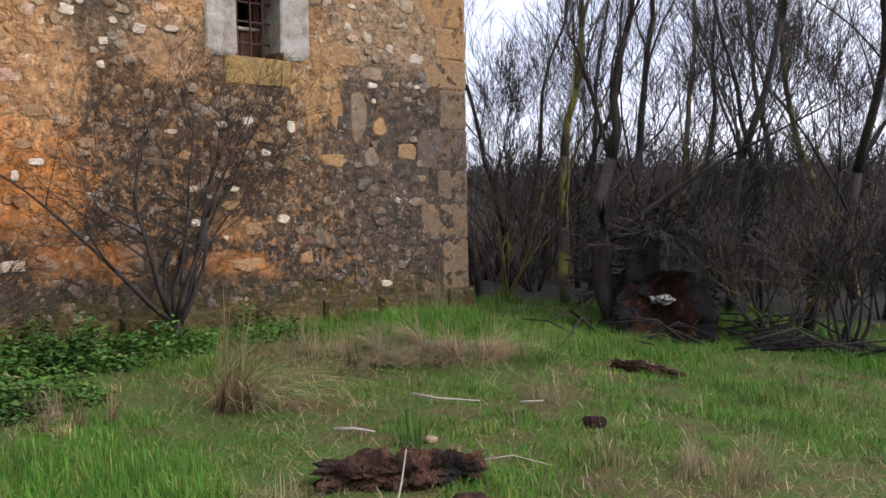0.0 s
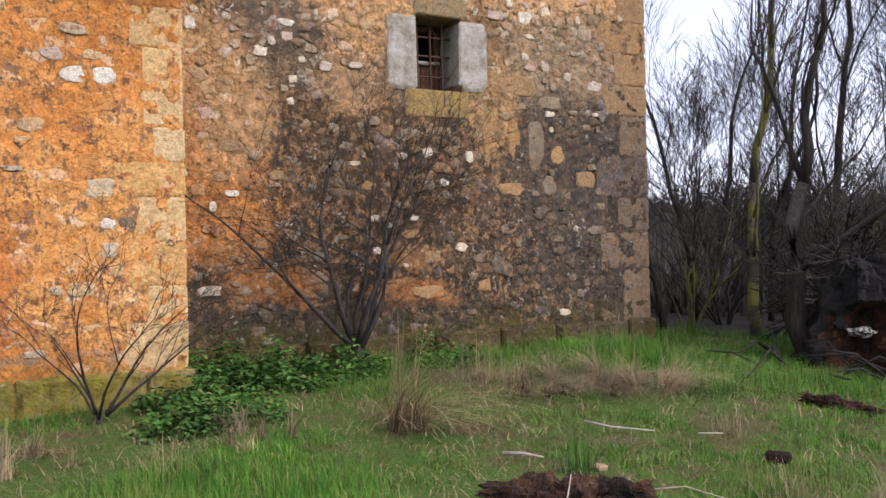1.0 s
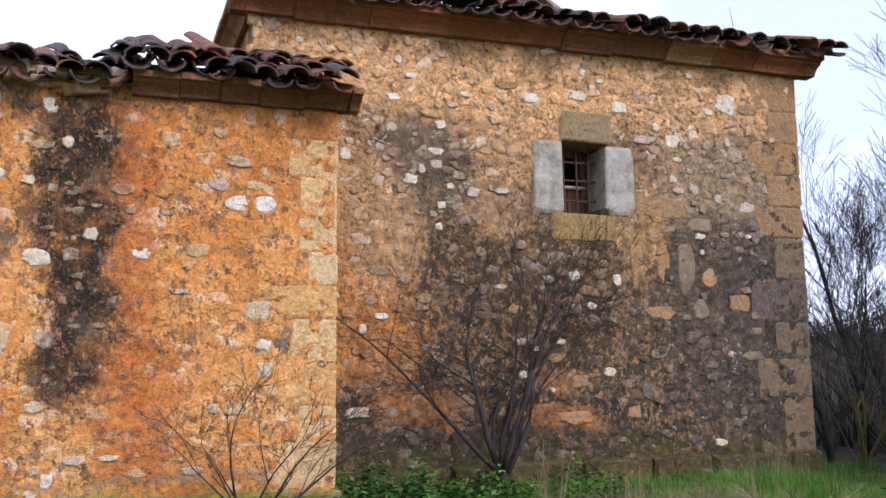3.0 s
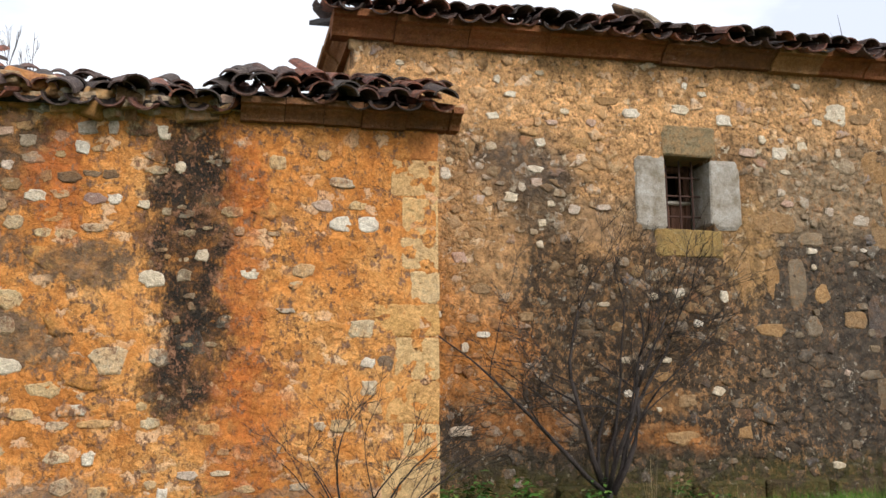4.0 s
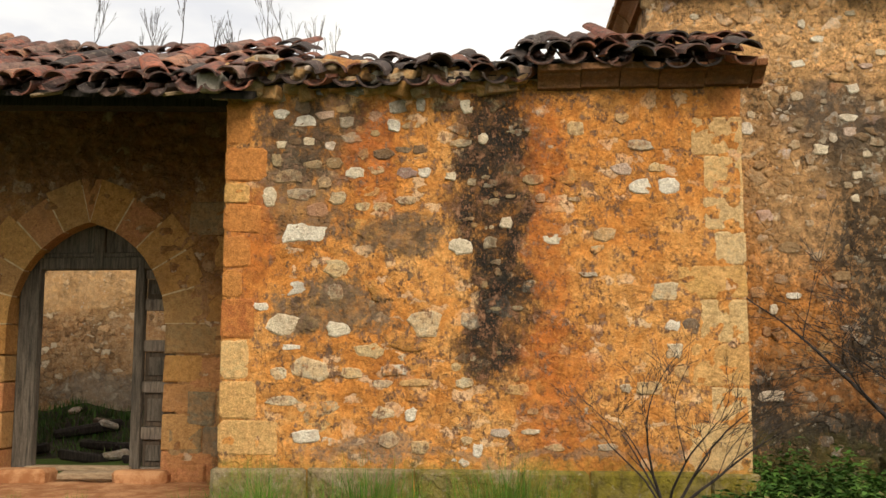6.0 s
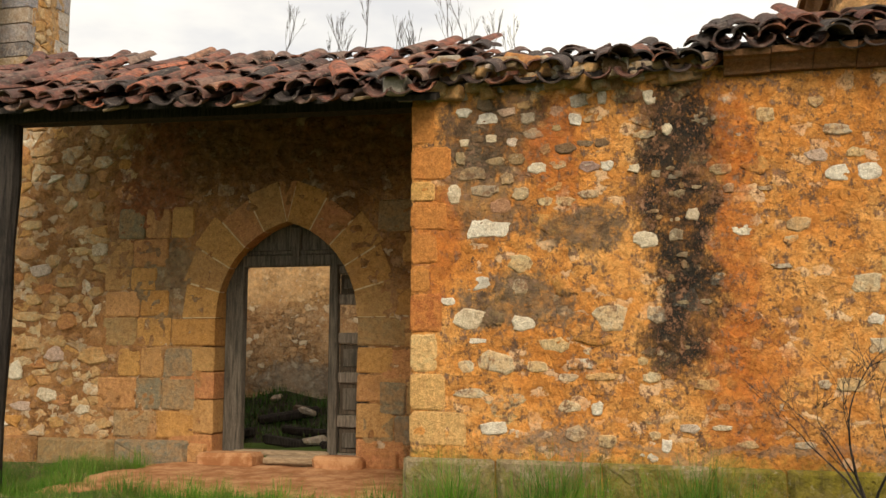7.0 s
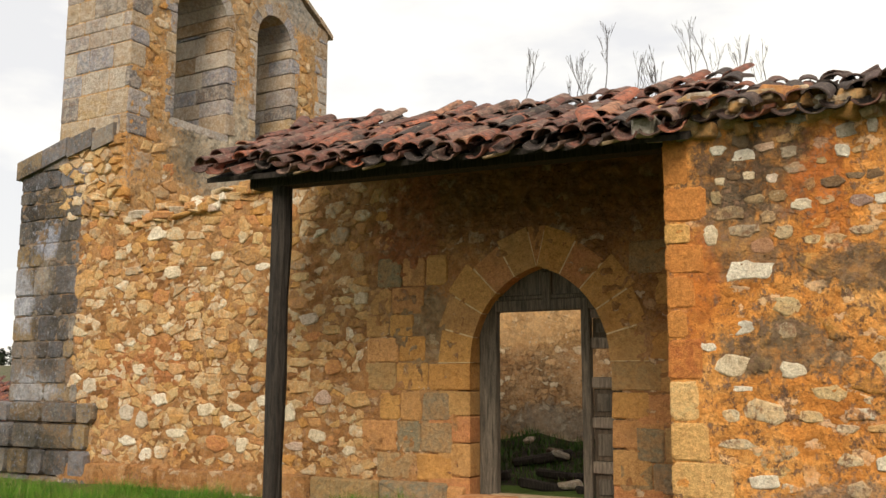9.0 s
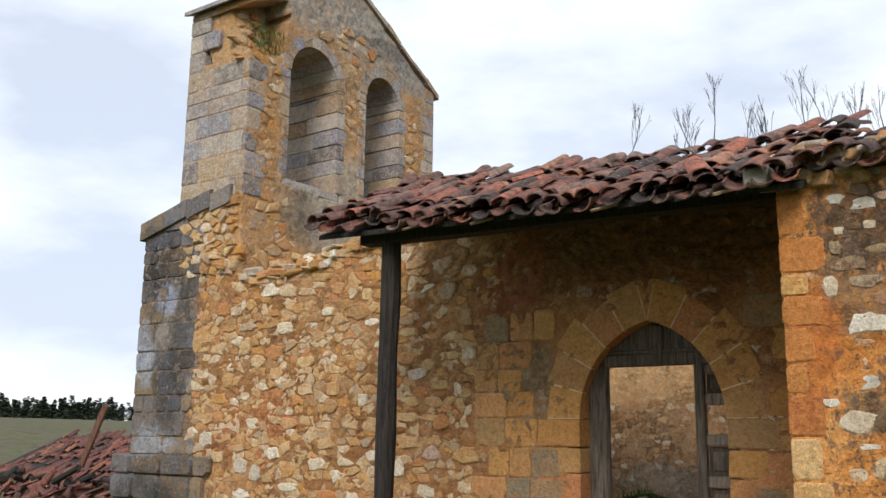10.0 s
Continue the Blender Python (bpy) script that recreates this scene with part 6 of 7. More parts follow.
# tops of bare saplings that show over the porch roof
for i, (x, top) in enumerate(((-5.95, 8.15), (-5.17, 7.85), (-4.74, 7.75), (-4.36, 8.25), (-3.92, 7.65), (-3.62, 7.70), (-2.74, 7.98), (-2.42, 7.95), (-2.08, 7.75), (-1.69, 7.55), (-3.35, 7.5))):
    rng = random.Random(360 + i)
    y = 15.8 + 0.15 * (i % 3)
    z = ground_z(x, y) - 0.05
    fork = top - 1.45
    limbs = []
    grow((x, y, fork), (rng.uniform(-0.1, 0.1), 0, 1), 0.70, 0.013, 3, rng, limbs, 0.50, 0.5, (2, 3), 0.10, 0.62, 0.0028, 0.6, (0.4, 0.6))
    thing = tagged(group_empty("sapling", (x, y, z)), "slender leafless sapling behind the nave", "tree", "saplings behind the nave")
    vs, fs = tube([(0, 0, 0), (0.03, 0.02, 0.5 * (fork - z)), (0, 0, fork - z + 0.02)], (0.04, 0.03, 0.016), 6)
    part("trunk", mesh_from("trunk", vs, fs, M_BARK, True), thing)
    tagged(part("crown", limbs_mesh("crown", limbs, 3, M_TWIG, (x, y, z)), thing, "fine bare twigs"), kind="stuff")

# ---------- burnt stump and dead wood ----------
k = Mat("charred_wood", 0.95)
n1, n2 = k.noise(9.0, 6, 0.7), k.noise(45.0, 4)
M_CHAR = k.done(k.ramp(n1, [(0.35, (0.006, 0.005, 0.005)), (0.6, (0.018, 0.015, 0.014)), (0.75, (0.05, 0.042, 0.038))]), [(n1, 0.05), (n2, 0.01)])
k = Mat("red_rot_wood", 0.95)
n1 = k.noise(7.0, 6, 0.75)
M_ROT = k.done(k.ramp(n1, [(0.36, (0.010, 0.007, 0.006)), (0.48, (0.028, 0.012, 0.008)), (0.59, (0.075, 0.028, 0.014)), (0.72, (0.24, 0.13, 0.06))]), [(n1, 0.06), (k.noise(50.0), 0.012)])
k = Mat("rotten_log_wood", 0.95)
n1, n2 = k.noise(9.0, 7, 0.8), k.noise(2.5, 4)
M_LOG = k.done(k.mix(k.step(n2, 0.52, 0.68), k.ramp(n1, [(0.36, (0.012, 0.008, 0.006)), (0.50, (0.06, 0.028, 0.016)), (0.62, (0.15, 0.07, 0.035)), (0.72, (0.34, 0.26, 0.18))]), k.ramp(n1, [(0.40, (0.006, 0.005, 0.005)), (0.62, (0.022, 0.018, 0.016)), (0.72, (0.09, 0.08, 0.07))])), [(n1, 0.07), (k.noise(60.0), 0.012)])
k = Mat("ash_white_wood", 0.95)
M_ASH = k.done(k.mix(k.noise(25.0, 5), (0.16, 0.13, 0.10), (0.46, 0.42, 0.33)), [(k.noise(30.0), 0.01)])


k = Mat("grey_ash", 1.0)
M_GREYASH = k.done(k.mix(k.step(k.noise(30.0, 5), 0.45, 0.6), (0.05, 0.045, 0.04), (0.34, 0.32, 0.29)), [(k.noise(30.0), 0.02)])


def stump(x, y, turn, height, r_out, seed):
    """A burnt hollow bole: a lumpy tapering mass with a cave in the side at bearing turn."""
    z = ground_z(x, y) - 0.05
    thing = tagged(group_empty("burnt_stump", (x, y, z)), "hollow burnt tree stump, black outside and rusty red inside", "tree stump")
    n, rows = 72, 34
    vs, inside = [], []
    for j in range(rows + 1):
        h = j / rows
        for i in range(n):
            a = 2 * math.pi * i / n
            off = abs((a - turn + math.pi) % (2 * math.pi) - math.pi)
            lump = noise.fractal(Vector((1.7 * math.cos(a), 1.7 * math.sin(a), 2.4 * h + seed)), 0.8, 2.1, 4)
            r = r_out * (1.25 - 0.75 * h ** 1.3 + 0.32 * lump)
            top = 1.0 if j < rows else 0.3
            mouth = max(0.0, 1 - (off / (0.74 + 0.35 * lump)) ** 2) * max(0.0, 1 - (abs(h - 0.30) / 0.33) ** 2)
            r = r * (1 - 0.80 * min(1.0, 2.2 * mouth)) * top
            vs.append((r * math.cos(a), r * math.sin(a), height * h * (1 + 0.10 * lump)))
            inside.append(mouth > 0.16)
    shell, hollow = [], []
    for j in range(rows):
        for i in range(n):
            q = (j * n + i, j * n + (i + 1) % n, (j + 1) * n + (i + 1) % n, (j + 1) * n + i)
            (hollow if sum(inside[k2] for k2 in q) >= 2 else shell).append(q)
    shell.append(tuple(range(rows * n, rows * n + n)))
    part("shell", mesh_from("shell", vs, shell, M_CHAR), thing, "charred lumpy outer bark")
    hollow_part = part("hollow", mesh_from("hollow", vs, hollow, M_ROT), thing, "rusty rotten heartwood")
    cx, cy = 0.62 * r_out * math.cos(turn), 0.62 * r_out * math.sin(turn)
    bm = bmesh.new()
    bmesh.ops.create_icosphere(bm, subdivisions=3, radius=1.0)
    for v in bm.verts:
        v.co *= 1 + 0.5 * noise.fractal(v.co * 1.6, 0.8, 2.0, 3)
        v.co = Vector((v.co.x * 0.12, v.co.y * 0.10, v.co.z * 0.045))
    me = bpy.data.meshes.new("ash_crust")
    bm.to_mesh(me)
    bm.free()
    me.materials.append(M_GREYASH)
    part("ash_crust", me, hollow_part, "white ash crust", at=(cx, cy, height * 0.40))


sx, sy = at_bearing(52.3, 9.6)
stump(sx, sy, math.atan2(VIEW_Y - sy, VIEW_X - sx), 1.1, 0.46, 5)


def rough_log(name, p0, p1, r, material, seed, label, category, sides=40, rings=64, squash=0.8, broken=0.7):
    rng = random.Random(seed)
    p0, p1 = Vector(p0), Vector(p1)
    d = (p1 - p0).normalized()
    s = d.cross(Vector((0, 0, 1))).normalized()
    up = s.cross(d)
    vs, fs = [], []
    for i in range(rings + 1):
        t = i / rings
        c = p0 + (p1 - p0) * t
        for k2 in range(sides):
            a = 2 * math.pi * k2 / sides
            q = 1 + broken * noise.fractal(Vector((t * 4, 1.3 * math.cos(a), 1.3 * math.sin(a) + seed)), 0.6, 2.3, 6)
            e = 0.75 + 0.25 * math.sin(math.pi * min(max(t, 0.04), 0.96))
            ragged = d * (rng.uniform(-0.06, 0.06) if i in (0, rings) else 0)
            vs.append(tuple(c - p0 + ragged + r * q * e * (math.cos(a) * s + squash * math.sin(a) * up)))
        if i:
            for k2 in range(sides):
                a, b = (i - 1) * sides + k2, (i - 1) * sides + (k2 + 1) % sides
                fs.append((a, b, b + sides, a + sides))
    fs += [tuple(range(len(vs) - sides, len(vs))), tuple(reversed(range(sides)))]
    thing = tagged(group_empty(name, p0), label, category)
    part("wood", mesh_from("wood", vs, fs, material), thing)
    return thing


def on_ground(x, y, lift=0.0):
    return (x, y, ground_z(x, y) + lift)


log = rough_log("rotten_log", on_ground(3.70, 4.46, 0.06), on_ground(4.41, 4.13, 0.07), 0.115, M_LOG, 3, "short rotten log, black and rusty brown, lying in grass", "log")
rng = random.Random(60)


def stick(name, pts, r0, r1, material, label, sides=6):
    pts = [on_ground(x, y, z) for x, y, z in pts]
    vs, fs = tube([Vector(p) - Vector(pts[0]) for p in pts], [r0 + (r1 - r0) * i / (len(pts) - 1) for i in range(len(pts))], sides)
    ob = new(name, mesh_from(name, vs, fs, material, True))
    ob.location = pts[0]
    return tagged(ob, label, "stick")


stick("pale_stick", [(5.02, 5.42, 0.06), (5.12, 5.28, 0.04), (5.35, 5.12, 0.05)], 0.011, 0.004, M_ASH, "pale barkless stick lying in grass")
stick("pale_stick", [(4.22, 5.14, 0.04), (4.31, 5.06, 0.05), (4.40, 4.98, 0.03)], 0.014, 0.006, M_ASH, "short pale piece of wood in grass")
stick("pale_stick", [(5.58, 4.98, 0.04), (5.72, 4.9, 0.04)], 0.008, 0.005, M_ASH, "short pale twig in grass")
stick("pale_stick", [(3.81, 4.00, 0.02), (3.92, 4.10, 0.10), (4.01, 4.18, 0.22)], 0.006, 0.003, M_ASH, "bleached twig leaning on the rotten log")
stick("pale_stick", [(4.44, 4.12, 0.10), (4.64, 4.08, 0.11), (4.81, 3.96, 0.05)], 0.005, 0.002, M_ASH, "thin bleached twig beside the log")
stick("pale_stick", [(3.48, 4.22, 0.02), (3.70, 4.12, 0.03), (3.93, 4.03, 0.03)], 0.008, 0.003, M_ASH, "bleached twig lying before the log")
rough_log("charred_branch", on_ground(7.0, 5.35, 0.05), on_ground(7.2, 4.9, 0.03), 0.06, M_ROT, 8, "short charred branch lying in the grass", "branch")
x0, y0 = at_bearing(60.5, 9.2)
rough_log("fallen_log", on_ground(x0 + 0.5, y0 - 0.5, 0.06), on_ground(x0 - 0.3, y0 + 0.4, 0.06), 0.085, M_CHAR, 9, "dark fallen log lying at the thicket edge", "log")
rng = random.Random(61)
for i in range(46):
    x, y = at_bearing(rng.uniform(47, 64), rng.uniform(8.9, 10.2))
    a, L = rng.uniform(0, 6.28), rng.uniform(0.5, 1.3)
    stick("dead_branch", [(x, y, 0.02), (x + 0.5 * L * math.cos(a), y + 0.5 * L * math.sin(a), rng.uniform(0.05, 0.3)), (x + L * math.cos(a), y + L * math.sin(a), rng.uniform(0.02, 0.35))], 0.016, 0.006, M_BARK, "dead grey branch on the ground by the stump", 5)["group"] = "dead branches by the stump"
for i, (x, y, s) in enumerate(((4.62, 4.74, 0.06), (5.68, 4.42, 0.12), (2.95, 4.4, 0.16), (2.72, 4.6, 0.14), (4.05, 3.75, 0.16))):
    vs, fs = box(0, 0, 0, s * 1.4, s, s * 0.6, i, s * 0.12, s * 0.2)
    ob = new("bark_chunk", mesh_from("bark_chunk", vs, fs, M_PALEWOOD if i == 0 else M_ROT))
    ob.location, ob.rotation_euler = on_ground(x, y, s * 0.2), (0.1, 0.2, i)
    tagged(ob, "yellowish wood chip lying in grass" if i == 0 else "dark rotten bark chunk lying in grass", "wood chip")

# ---------- grass ----------


def blades(name, xs, ys, zs, heights, widths, leans, angles, material, label, category, kind="stuff", origin=(0, 0, 0), segs=2):
    """Bent, tapered blades as one mesh; a large lean makes them arch over."""
    n = len(xs)
    c, s = np.cos(angles), np.sin(angles)
    side = np.stack([-s, c, 0 * c], 1) * widths[:, None] * 0.5
    fwd = np.stack([c, s, 0 * c], 1)
    root = np.stack([xs, ys, zs], 1) - np.array(origin)
    up = np.array([[0.0, 0.0, 1.0]])
    w = 2 * segs + 1
    v = np.zeros((n, w, 3))
    for k2 in range(segs + 1):
        t = k2 / segs
        p = root + fwd * (heights * leans * t ** 1.6)[:, None] + up * (heights * (t - np.minimum(0.78, 0.55 * leans ** 1.3) * t ** 2))[:, None]
        if k2 < segs:
            taper = 1 - 0.6 * t
            v[:, 2 * k2], v[:, 2 * k2 + 1] = p - side * taper, p + side * taper
        else:
            v[:, 2 * segs] = p
    me = bpy.data.meshes.new(name)
    me.vertices.add(w * n)
    me.vertices.foreach_set("co", v.ravel())
    base = w * np.arange(n)[:, None]
    rows = [base + np.array([[2 * q, 2 * q + 1, 2 * q + 3, 2 * q + 2]]) for q in range(segs - 1)] + [base + np.array([[2 * segs - 2, 2 * segs - 1, 2 * segs]])]
    per = 4 * (segs - 1) + 3
    me.loops.add(per * n)
    me.loops.foreach_set("vertex_index", np.concatenate(rows, 1).ravel().astype(np.int32))
    me.polygons.add(segs * n)
    me.polygons.foreach_set("loop_start", (per * np.arange(n)[:, None] + 4 * np.arange(segs)[None, :]).ravel().astype(np.int32))
    me.update(calc_edges=True)
    me.validate()
    me.materials.append(material)
    ob = new(name, me)
    ob.location = origin
    return tagged(ob, label, category, kind=kind)


rs = np.random.RandomState(7)
N = 1150000
gx_, gy_ = rs.uniform(-11.5, 13.0, N), rs.uniform(1.8, 10.0, N)
bear, dist = np.degrees(np.arctan2(gx_ - VIEW_X, gy_ - VIEW_Y)), np.hypot(gx_ - VIEW_X, gy_ - VIEW_Y)
keep = ((bear > -6) & (bear < 70) & (dist > 3.4)) | (gy_ > 6.9)
keep &= ~((gx_ > -1.05) & (gx_ < 3.05) & (gy_ > 7.52)) & ~((gx_ > 2.4) & (gx_ < 8.15) & (gy_ > 8.27)) & ~((gx_ < -1.0) & (gy_ > 9.62))
keep &= ~((gx_ > -4.6) & (gx_ < -1.1) & (gy_ > 7.8)) & (gx_ * 1.0 + 0.6 * gy_ < 15.2)
keep &= rs.uniform(0, 1, N) < np.clip(1.25 - 0.07 * dist, 0.25, 1)
gx_, gy_ = gx_[keep], gy_[keep]


def patch(x, y, f, o):
    return np.array([noise.noise(Vector((a * f, b * f, o))) for a, b in zip(x, y)])


p1, p2, p3 = patch(gx_, gy_, 0.55, 3.0), patch(gx_, gy_, 1.7, 6.0), patch(gx_, gy_, 6.5, 9.0)
lush = np.clip(0.34 + 1.5 * p1 + 0.9 * p2 + 0.5 * p3 + 0.25 * ((gy_ > 6.4) & (gx_ > 3)) + 0.55 * (gx_ > 6.3) + 0.35 * (gx_ < -1) + 0.4 * ((gx_ < 3.4) & (gy_ < 5.6)), 0.03, 1.3)
keep = rs.uniform(0, 1, len(gx_)) < np.clip(0.56 + 0.75 * lush, 0, 1)
gx_, gy_, lush = gx_[keep], gy_[keep], lush[keep]
n = len(gx_)
gz_ = np.array([ground_z(a, b) for a, b in zip(gx_, gy_)]) - 0.008
hh = (0.014 + 0.075 * lush ** 1.5) * rs.uniform(0.4, 1.5, n)
hh *= np.where((gy_ > 6.9) & (gx_ > 3), 1.3, 1.0) * np.where(gx_ < -1, 1.4, 1.0)
blades("grass", gx_, gy_, gz_, hh, rs.uniform(0.002, 0.0055, n), np.abs(rs.normal(0.55, 0.4, n)).clip(0, 1.3), rs.uniform(0, 6.28, n), M_GRASS, "short green grass with yellow blades", "grass")
pick = rs.uniform(0, 1, n) < np.where(lush < 0.35, 0.12, 0.04)
m = int(pick.sum())
blades("dry_litter", gx_[pick], gy_[pick], gz_[pick] + 0.012, rs.uniform(0.05, 0.16, m), rs.uniform(0.002, 0.005, m), rs.uniform(0.9, 1.5, m), rs.uniform(0, 6.28, m), M_STRAW, "dead straw lying between the green grass", "dry grass")


def tussock(name, x, y, radius, count, length, seed, label, material, lean=0.5, width=0.006, squeeze=1.0, tufts=0, toward=None):
    """One clump of blades; with tufts it is matted from so many tufts, each tall or low and combed its own way."""
    r = np.random.RandomState(seed)
    a, d = r.uniform(0, 6.28, count), radius * r.uniform(0, 1, count) ** 0.8
    if tufts:
        which = r.randint(0, tufts, count)
        ta, td = r.uniform(0, 6.28, tufts), radius * r.uniform(0.1, 1, tufts) ** 0.7
        comb, tl, tr = (ta + r.normal(0, 1.2, tufts) if toward is None else toward + r.normal(0, 0.35, tufts)), r.uniform(0.35, 1.15, tufts) * length, radius * r.uniform(0.10, 0.28, tufts)
        da, dd = r.uniform(0, 6.28, count), tr[which] * r.uniform(0, 1, count)
        xs = x + td[which] * np.cos(ta[which]) + dd * np.cos(da)
        ys = y + squeeze * (td[which] * np.sin(ta[which]) + dd * np.sin(da))
        zs = np.array([ground_z(p, q) for p, q in zip(xs, ys)]) - 0.01
        tall = tl[which] * r.uniform(0.25, 1.2, count)
        return blades(name, xs, ys, zs, tall, 0.6 * width * r.uniform(0.6, 1.4, count), np.abs(r.normal(0.75, 0.4, count)) * lean, comb[which] + r.normal(0, 0.75, count), material, label, "grass tussock", "", (x, y, ground_z(x, y)), 4)
    xs, ys = x + d * np.cos(a), y + squeeze * d * np.sin(a)
    zs = np.array([ground_z(p, q) for p, q in zip(xs, ys)]) - 0.01
    ang = a + r.normal(0, 0.9 if lean < 0.6 else 2.4, count)
    tall = length * (0.18 + 1.0 * r.uniform(0, 1, count) ** 1.7) * (1.1 - 0.45 * d / radius)
    blades(name, xs, ys, zs, tall, 0.6 * width * r.uniform(0.6, 1.3, count), np.abs(r.normal(0.75, 0.55, count)) * lean, ang, material, label, "grass tussock", "", (x, y, ground_z(x, y)), 4)


tussock("dry_tussock", 4.02, 6.0, 0.13, 420, 0.72, 1, "upright tussock of dry straw-coloured grass leaning over", M_STRAW, 1.25, 0.0085, 1.0, 7, -0.7)
tussock("dry_tussock", 5.75, 6.55, 0.50, 2000, 0.60, 2, "wide matted clump of dry grey-brown grass", M_STRAW, 2.1, 0.005, 0.7, 11)
tussock("dry_tussock", 6.2, 6.25, 0.36, 1100, 0.62, 3, "matted clump of dry grey-brown grass", M_STRAW, 2.0, 0.005, 0.7, 7)
tussock("dry_tussock", 5.2, 7.0, 0.35, 500, 0.40, 4, "thin dry grass clump near the wall", M_STRAW, 0.6, 0.005)
tussock("dry_tussock", 3.05, 6.2, 0.26, 420, 0.38, 5, "dry brown grass clump among weeds", M_STRAW, 0.8, 0.006, 1.0, 6)
tussock("dry_tussock", 5.45, 3.35, 0.32, 420, 0.42, 6, "sparse upright clump of dead brown stalks", M_STRAW, 0.5, 0.004, 1.0, 9)
tussock("dry_tussock", 5.2, 3.9, 0.22, 240, 0.24, 7, "sparse clump of dead brown stalks", M_STRAW, 0.4, 0.004)
tussock("dry_tussock", 5.85, 4.95, 0.18, 260, 0.26, 8, "small clump of dead brown stalks", M_STRAW, 0.5, 0.004)
tussock("dry_tussock", 3.4, 4.35, 0.35, 420, 0.20, 9, "flattened dry straw beside the rotten log", M_STRAW, 1.05, 0.005)
tussock("dry_tussock", 1.9, 6.3, 0.40, 620, 0.36, 10, "flattened clump of dry pale grass", M_STRAW, 1.2, 0.005, 1.0, 8)
tussock("dry_tussock", 2.5, 5.9, 0.25, 300, 0.26, 11, "dry pale grass clump among green grass", M_STRAW, 0.8, 0.005)
tussock("dry_tussock", 7.7, 4.2, 0.12, 120, 0.34, 12, "small dead stalk clump in green grass", M_STRAW, 0.35, 0.004)
tussock("dry_tussock", 7.4, 8.05, 0.25, 260, 0.55, 13, "tall dry stalks at the foot of the wall", M_STRAW, 0.4, 0.004)
tussock("green_plant", 4.48, 4.75, 0.10, 90, 0.26, 14, "dark green upright weed", M_WEED, 0.35, 0.012)
for i, (x, y, r, c) in enumerate(((0.2, 7.25, 0.5, 700), (1.2, 7.2, 0.5, 600), (-0.6, 7.3, 0.35, 500), (-4.4, 7.9, 0.35, 700), (-3.6, 7.75, 0.4, 700), (-5.6, 8.3, 0.5, 900), (-6.8, 8.9, 0.6, 1000), (-8.4, 9.0, 0.7, 900), (-4.5, 9.3, 0.2, 300), (-1.25, 8.6, 0.15, 250), (-2.9, 7.6, 0.45, 800), (-2.1, 7.6, 0.35, 500), (-1.3, 7.7, 0.25, 350), (-4.9, 7.7, 0.35, 700))):
    tussock("green_tussock", x, y, r, int(c * 1.8) if y < 7.4 else c, 0.58 if y < 7.4 else 0.28, 30 + i, "lush tuft of long green grass at the wall foot", M_GRASS, 0.45, 0.007, 0.5)


def weeds(x, y, radius, count, size, height, seed):
    """Leafy weeds: small pointed leaves on a low mound of stalks."""
    r = random.Random(seed)
    vs, fs = [], []
    z0 = ground_z(x, y)
    for _ in range(count):
        a, d = r.uniform(0, 6.28), radius * math.sqrt(r.random())
        c = Vector((d * math.cos(a), d * math.sin(a) * 0.8, 0.0))
        mound = 0.75 + 1.2 * noise.noise(Vector(((x + c.x) * 4.5, (y + c.y) * 4.5, 2.0)))
        if mound < 0.12:
            continue
        c.z = r.uniform(0.02, height) * (1.15 - d / radius * 0.8) * mound
        c.z += ground_z(x + c.x, y + c.y) - z0
        f = Vector((r.gauss(0, 1), r.gauss(0, 1), r.uniform(-0.4, 0.5))).normalized()
        s = f.cross(Vector((r.gauss(0, 0.4), r.gauss(0, 0.4), 1))).normalized()
        L = size * r.uniform(0.5, 1.3)
        o = len(vs)
        vs += [tuple(c), tuple(c + f * L * 0.45 + s * L * 0.26), tuple(c + f * L - Vector((0, 0, L * 0.15))), tuple(c + f * L * 0.45 - s * L * 0.26)]
        fs += [(o, o + 1, o + 2), (o, o + 2, o + 3)]
    ob = new("leafy_weeds", mesh_from("leafy_weeds", vs, fs, M_WEED))
    ob.location = (x, y, z0)
    tagged(ob, "low clump of dark green leafy weeds by the wall", "weeds", "leafy weeds")


for i, (x, y, r, c, h) in enumerate(((3.35, 7.85, 0.45, 1500, 0.36), (3.0, 7.3, 0.40, 1200, 0.30), (3.75, 7.7, 0.45, 1300, 0.32), (3.1, 6.75, 0.35, 800, 0.22), (4.3, 7.75, 0.40, 1000, 0.26), (2.75, 6.6, 0.3, 600, 0.2), (2.9, 7.95, 0.3, 800, 0.4), (5.3, 7.9, 0.4, 700, 0.22))):
    weeds(x, y, r * 1.15, int(c * 1.3), 0.058, h * 1.05, 400 + i)
# green growth in the broken corner of the gable and on the nave heap
tussock_top = np.random.RandomState(90)
m = 260
blades("wall_plant", tussock_top.uniform(-9.75, -9.5, m), tussock_top.uniform(9.8, 10.5, m), tussock_top.uniform(7.9, 8.35, m), tussock_top.uniform(0.05, 0.16, m), np.full(m, 0.012), tussock_top.uniform(0.2, 0.9, m), tussock_top.uniform(0, 6.28, m), M_WEED, "green plants rooted in the bell gable", "plant", "stuff")
m = 7000
hx, hy = tussock_top.uniform(-7.5, -1.0, m), 13.95 - 1.6 * tussock_top.uniform(0, 1, m) ** 1.5
hz = np.array([0.42 + 0.62 * max(0.0, (b - 11.4) / 2.6) ** 2 * (1 + 0.25 * noise.noise(Vector((a * 1.5, 0, 4)))) for a, b in zip(hx, hy)])
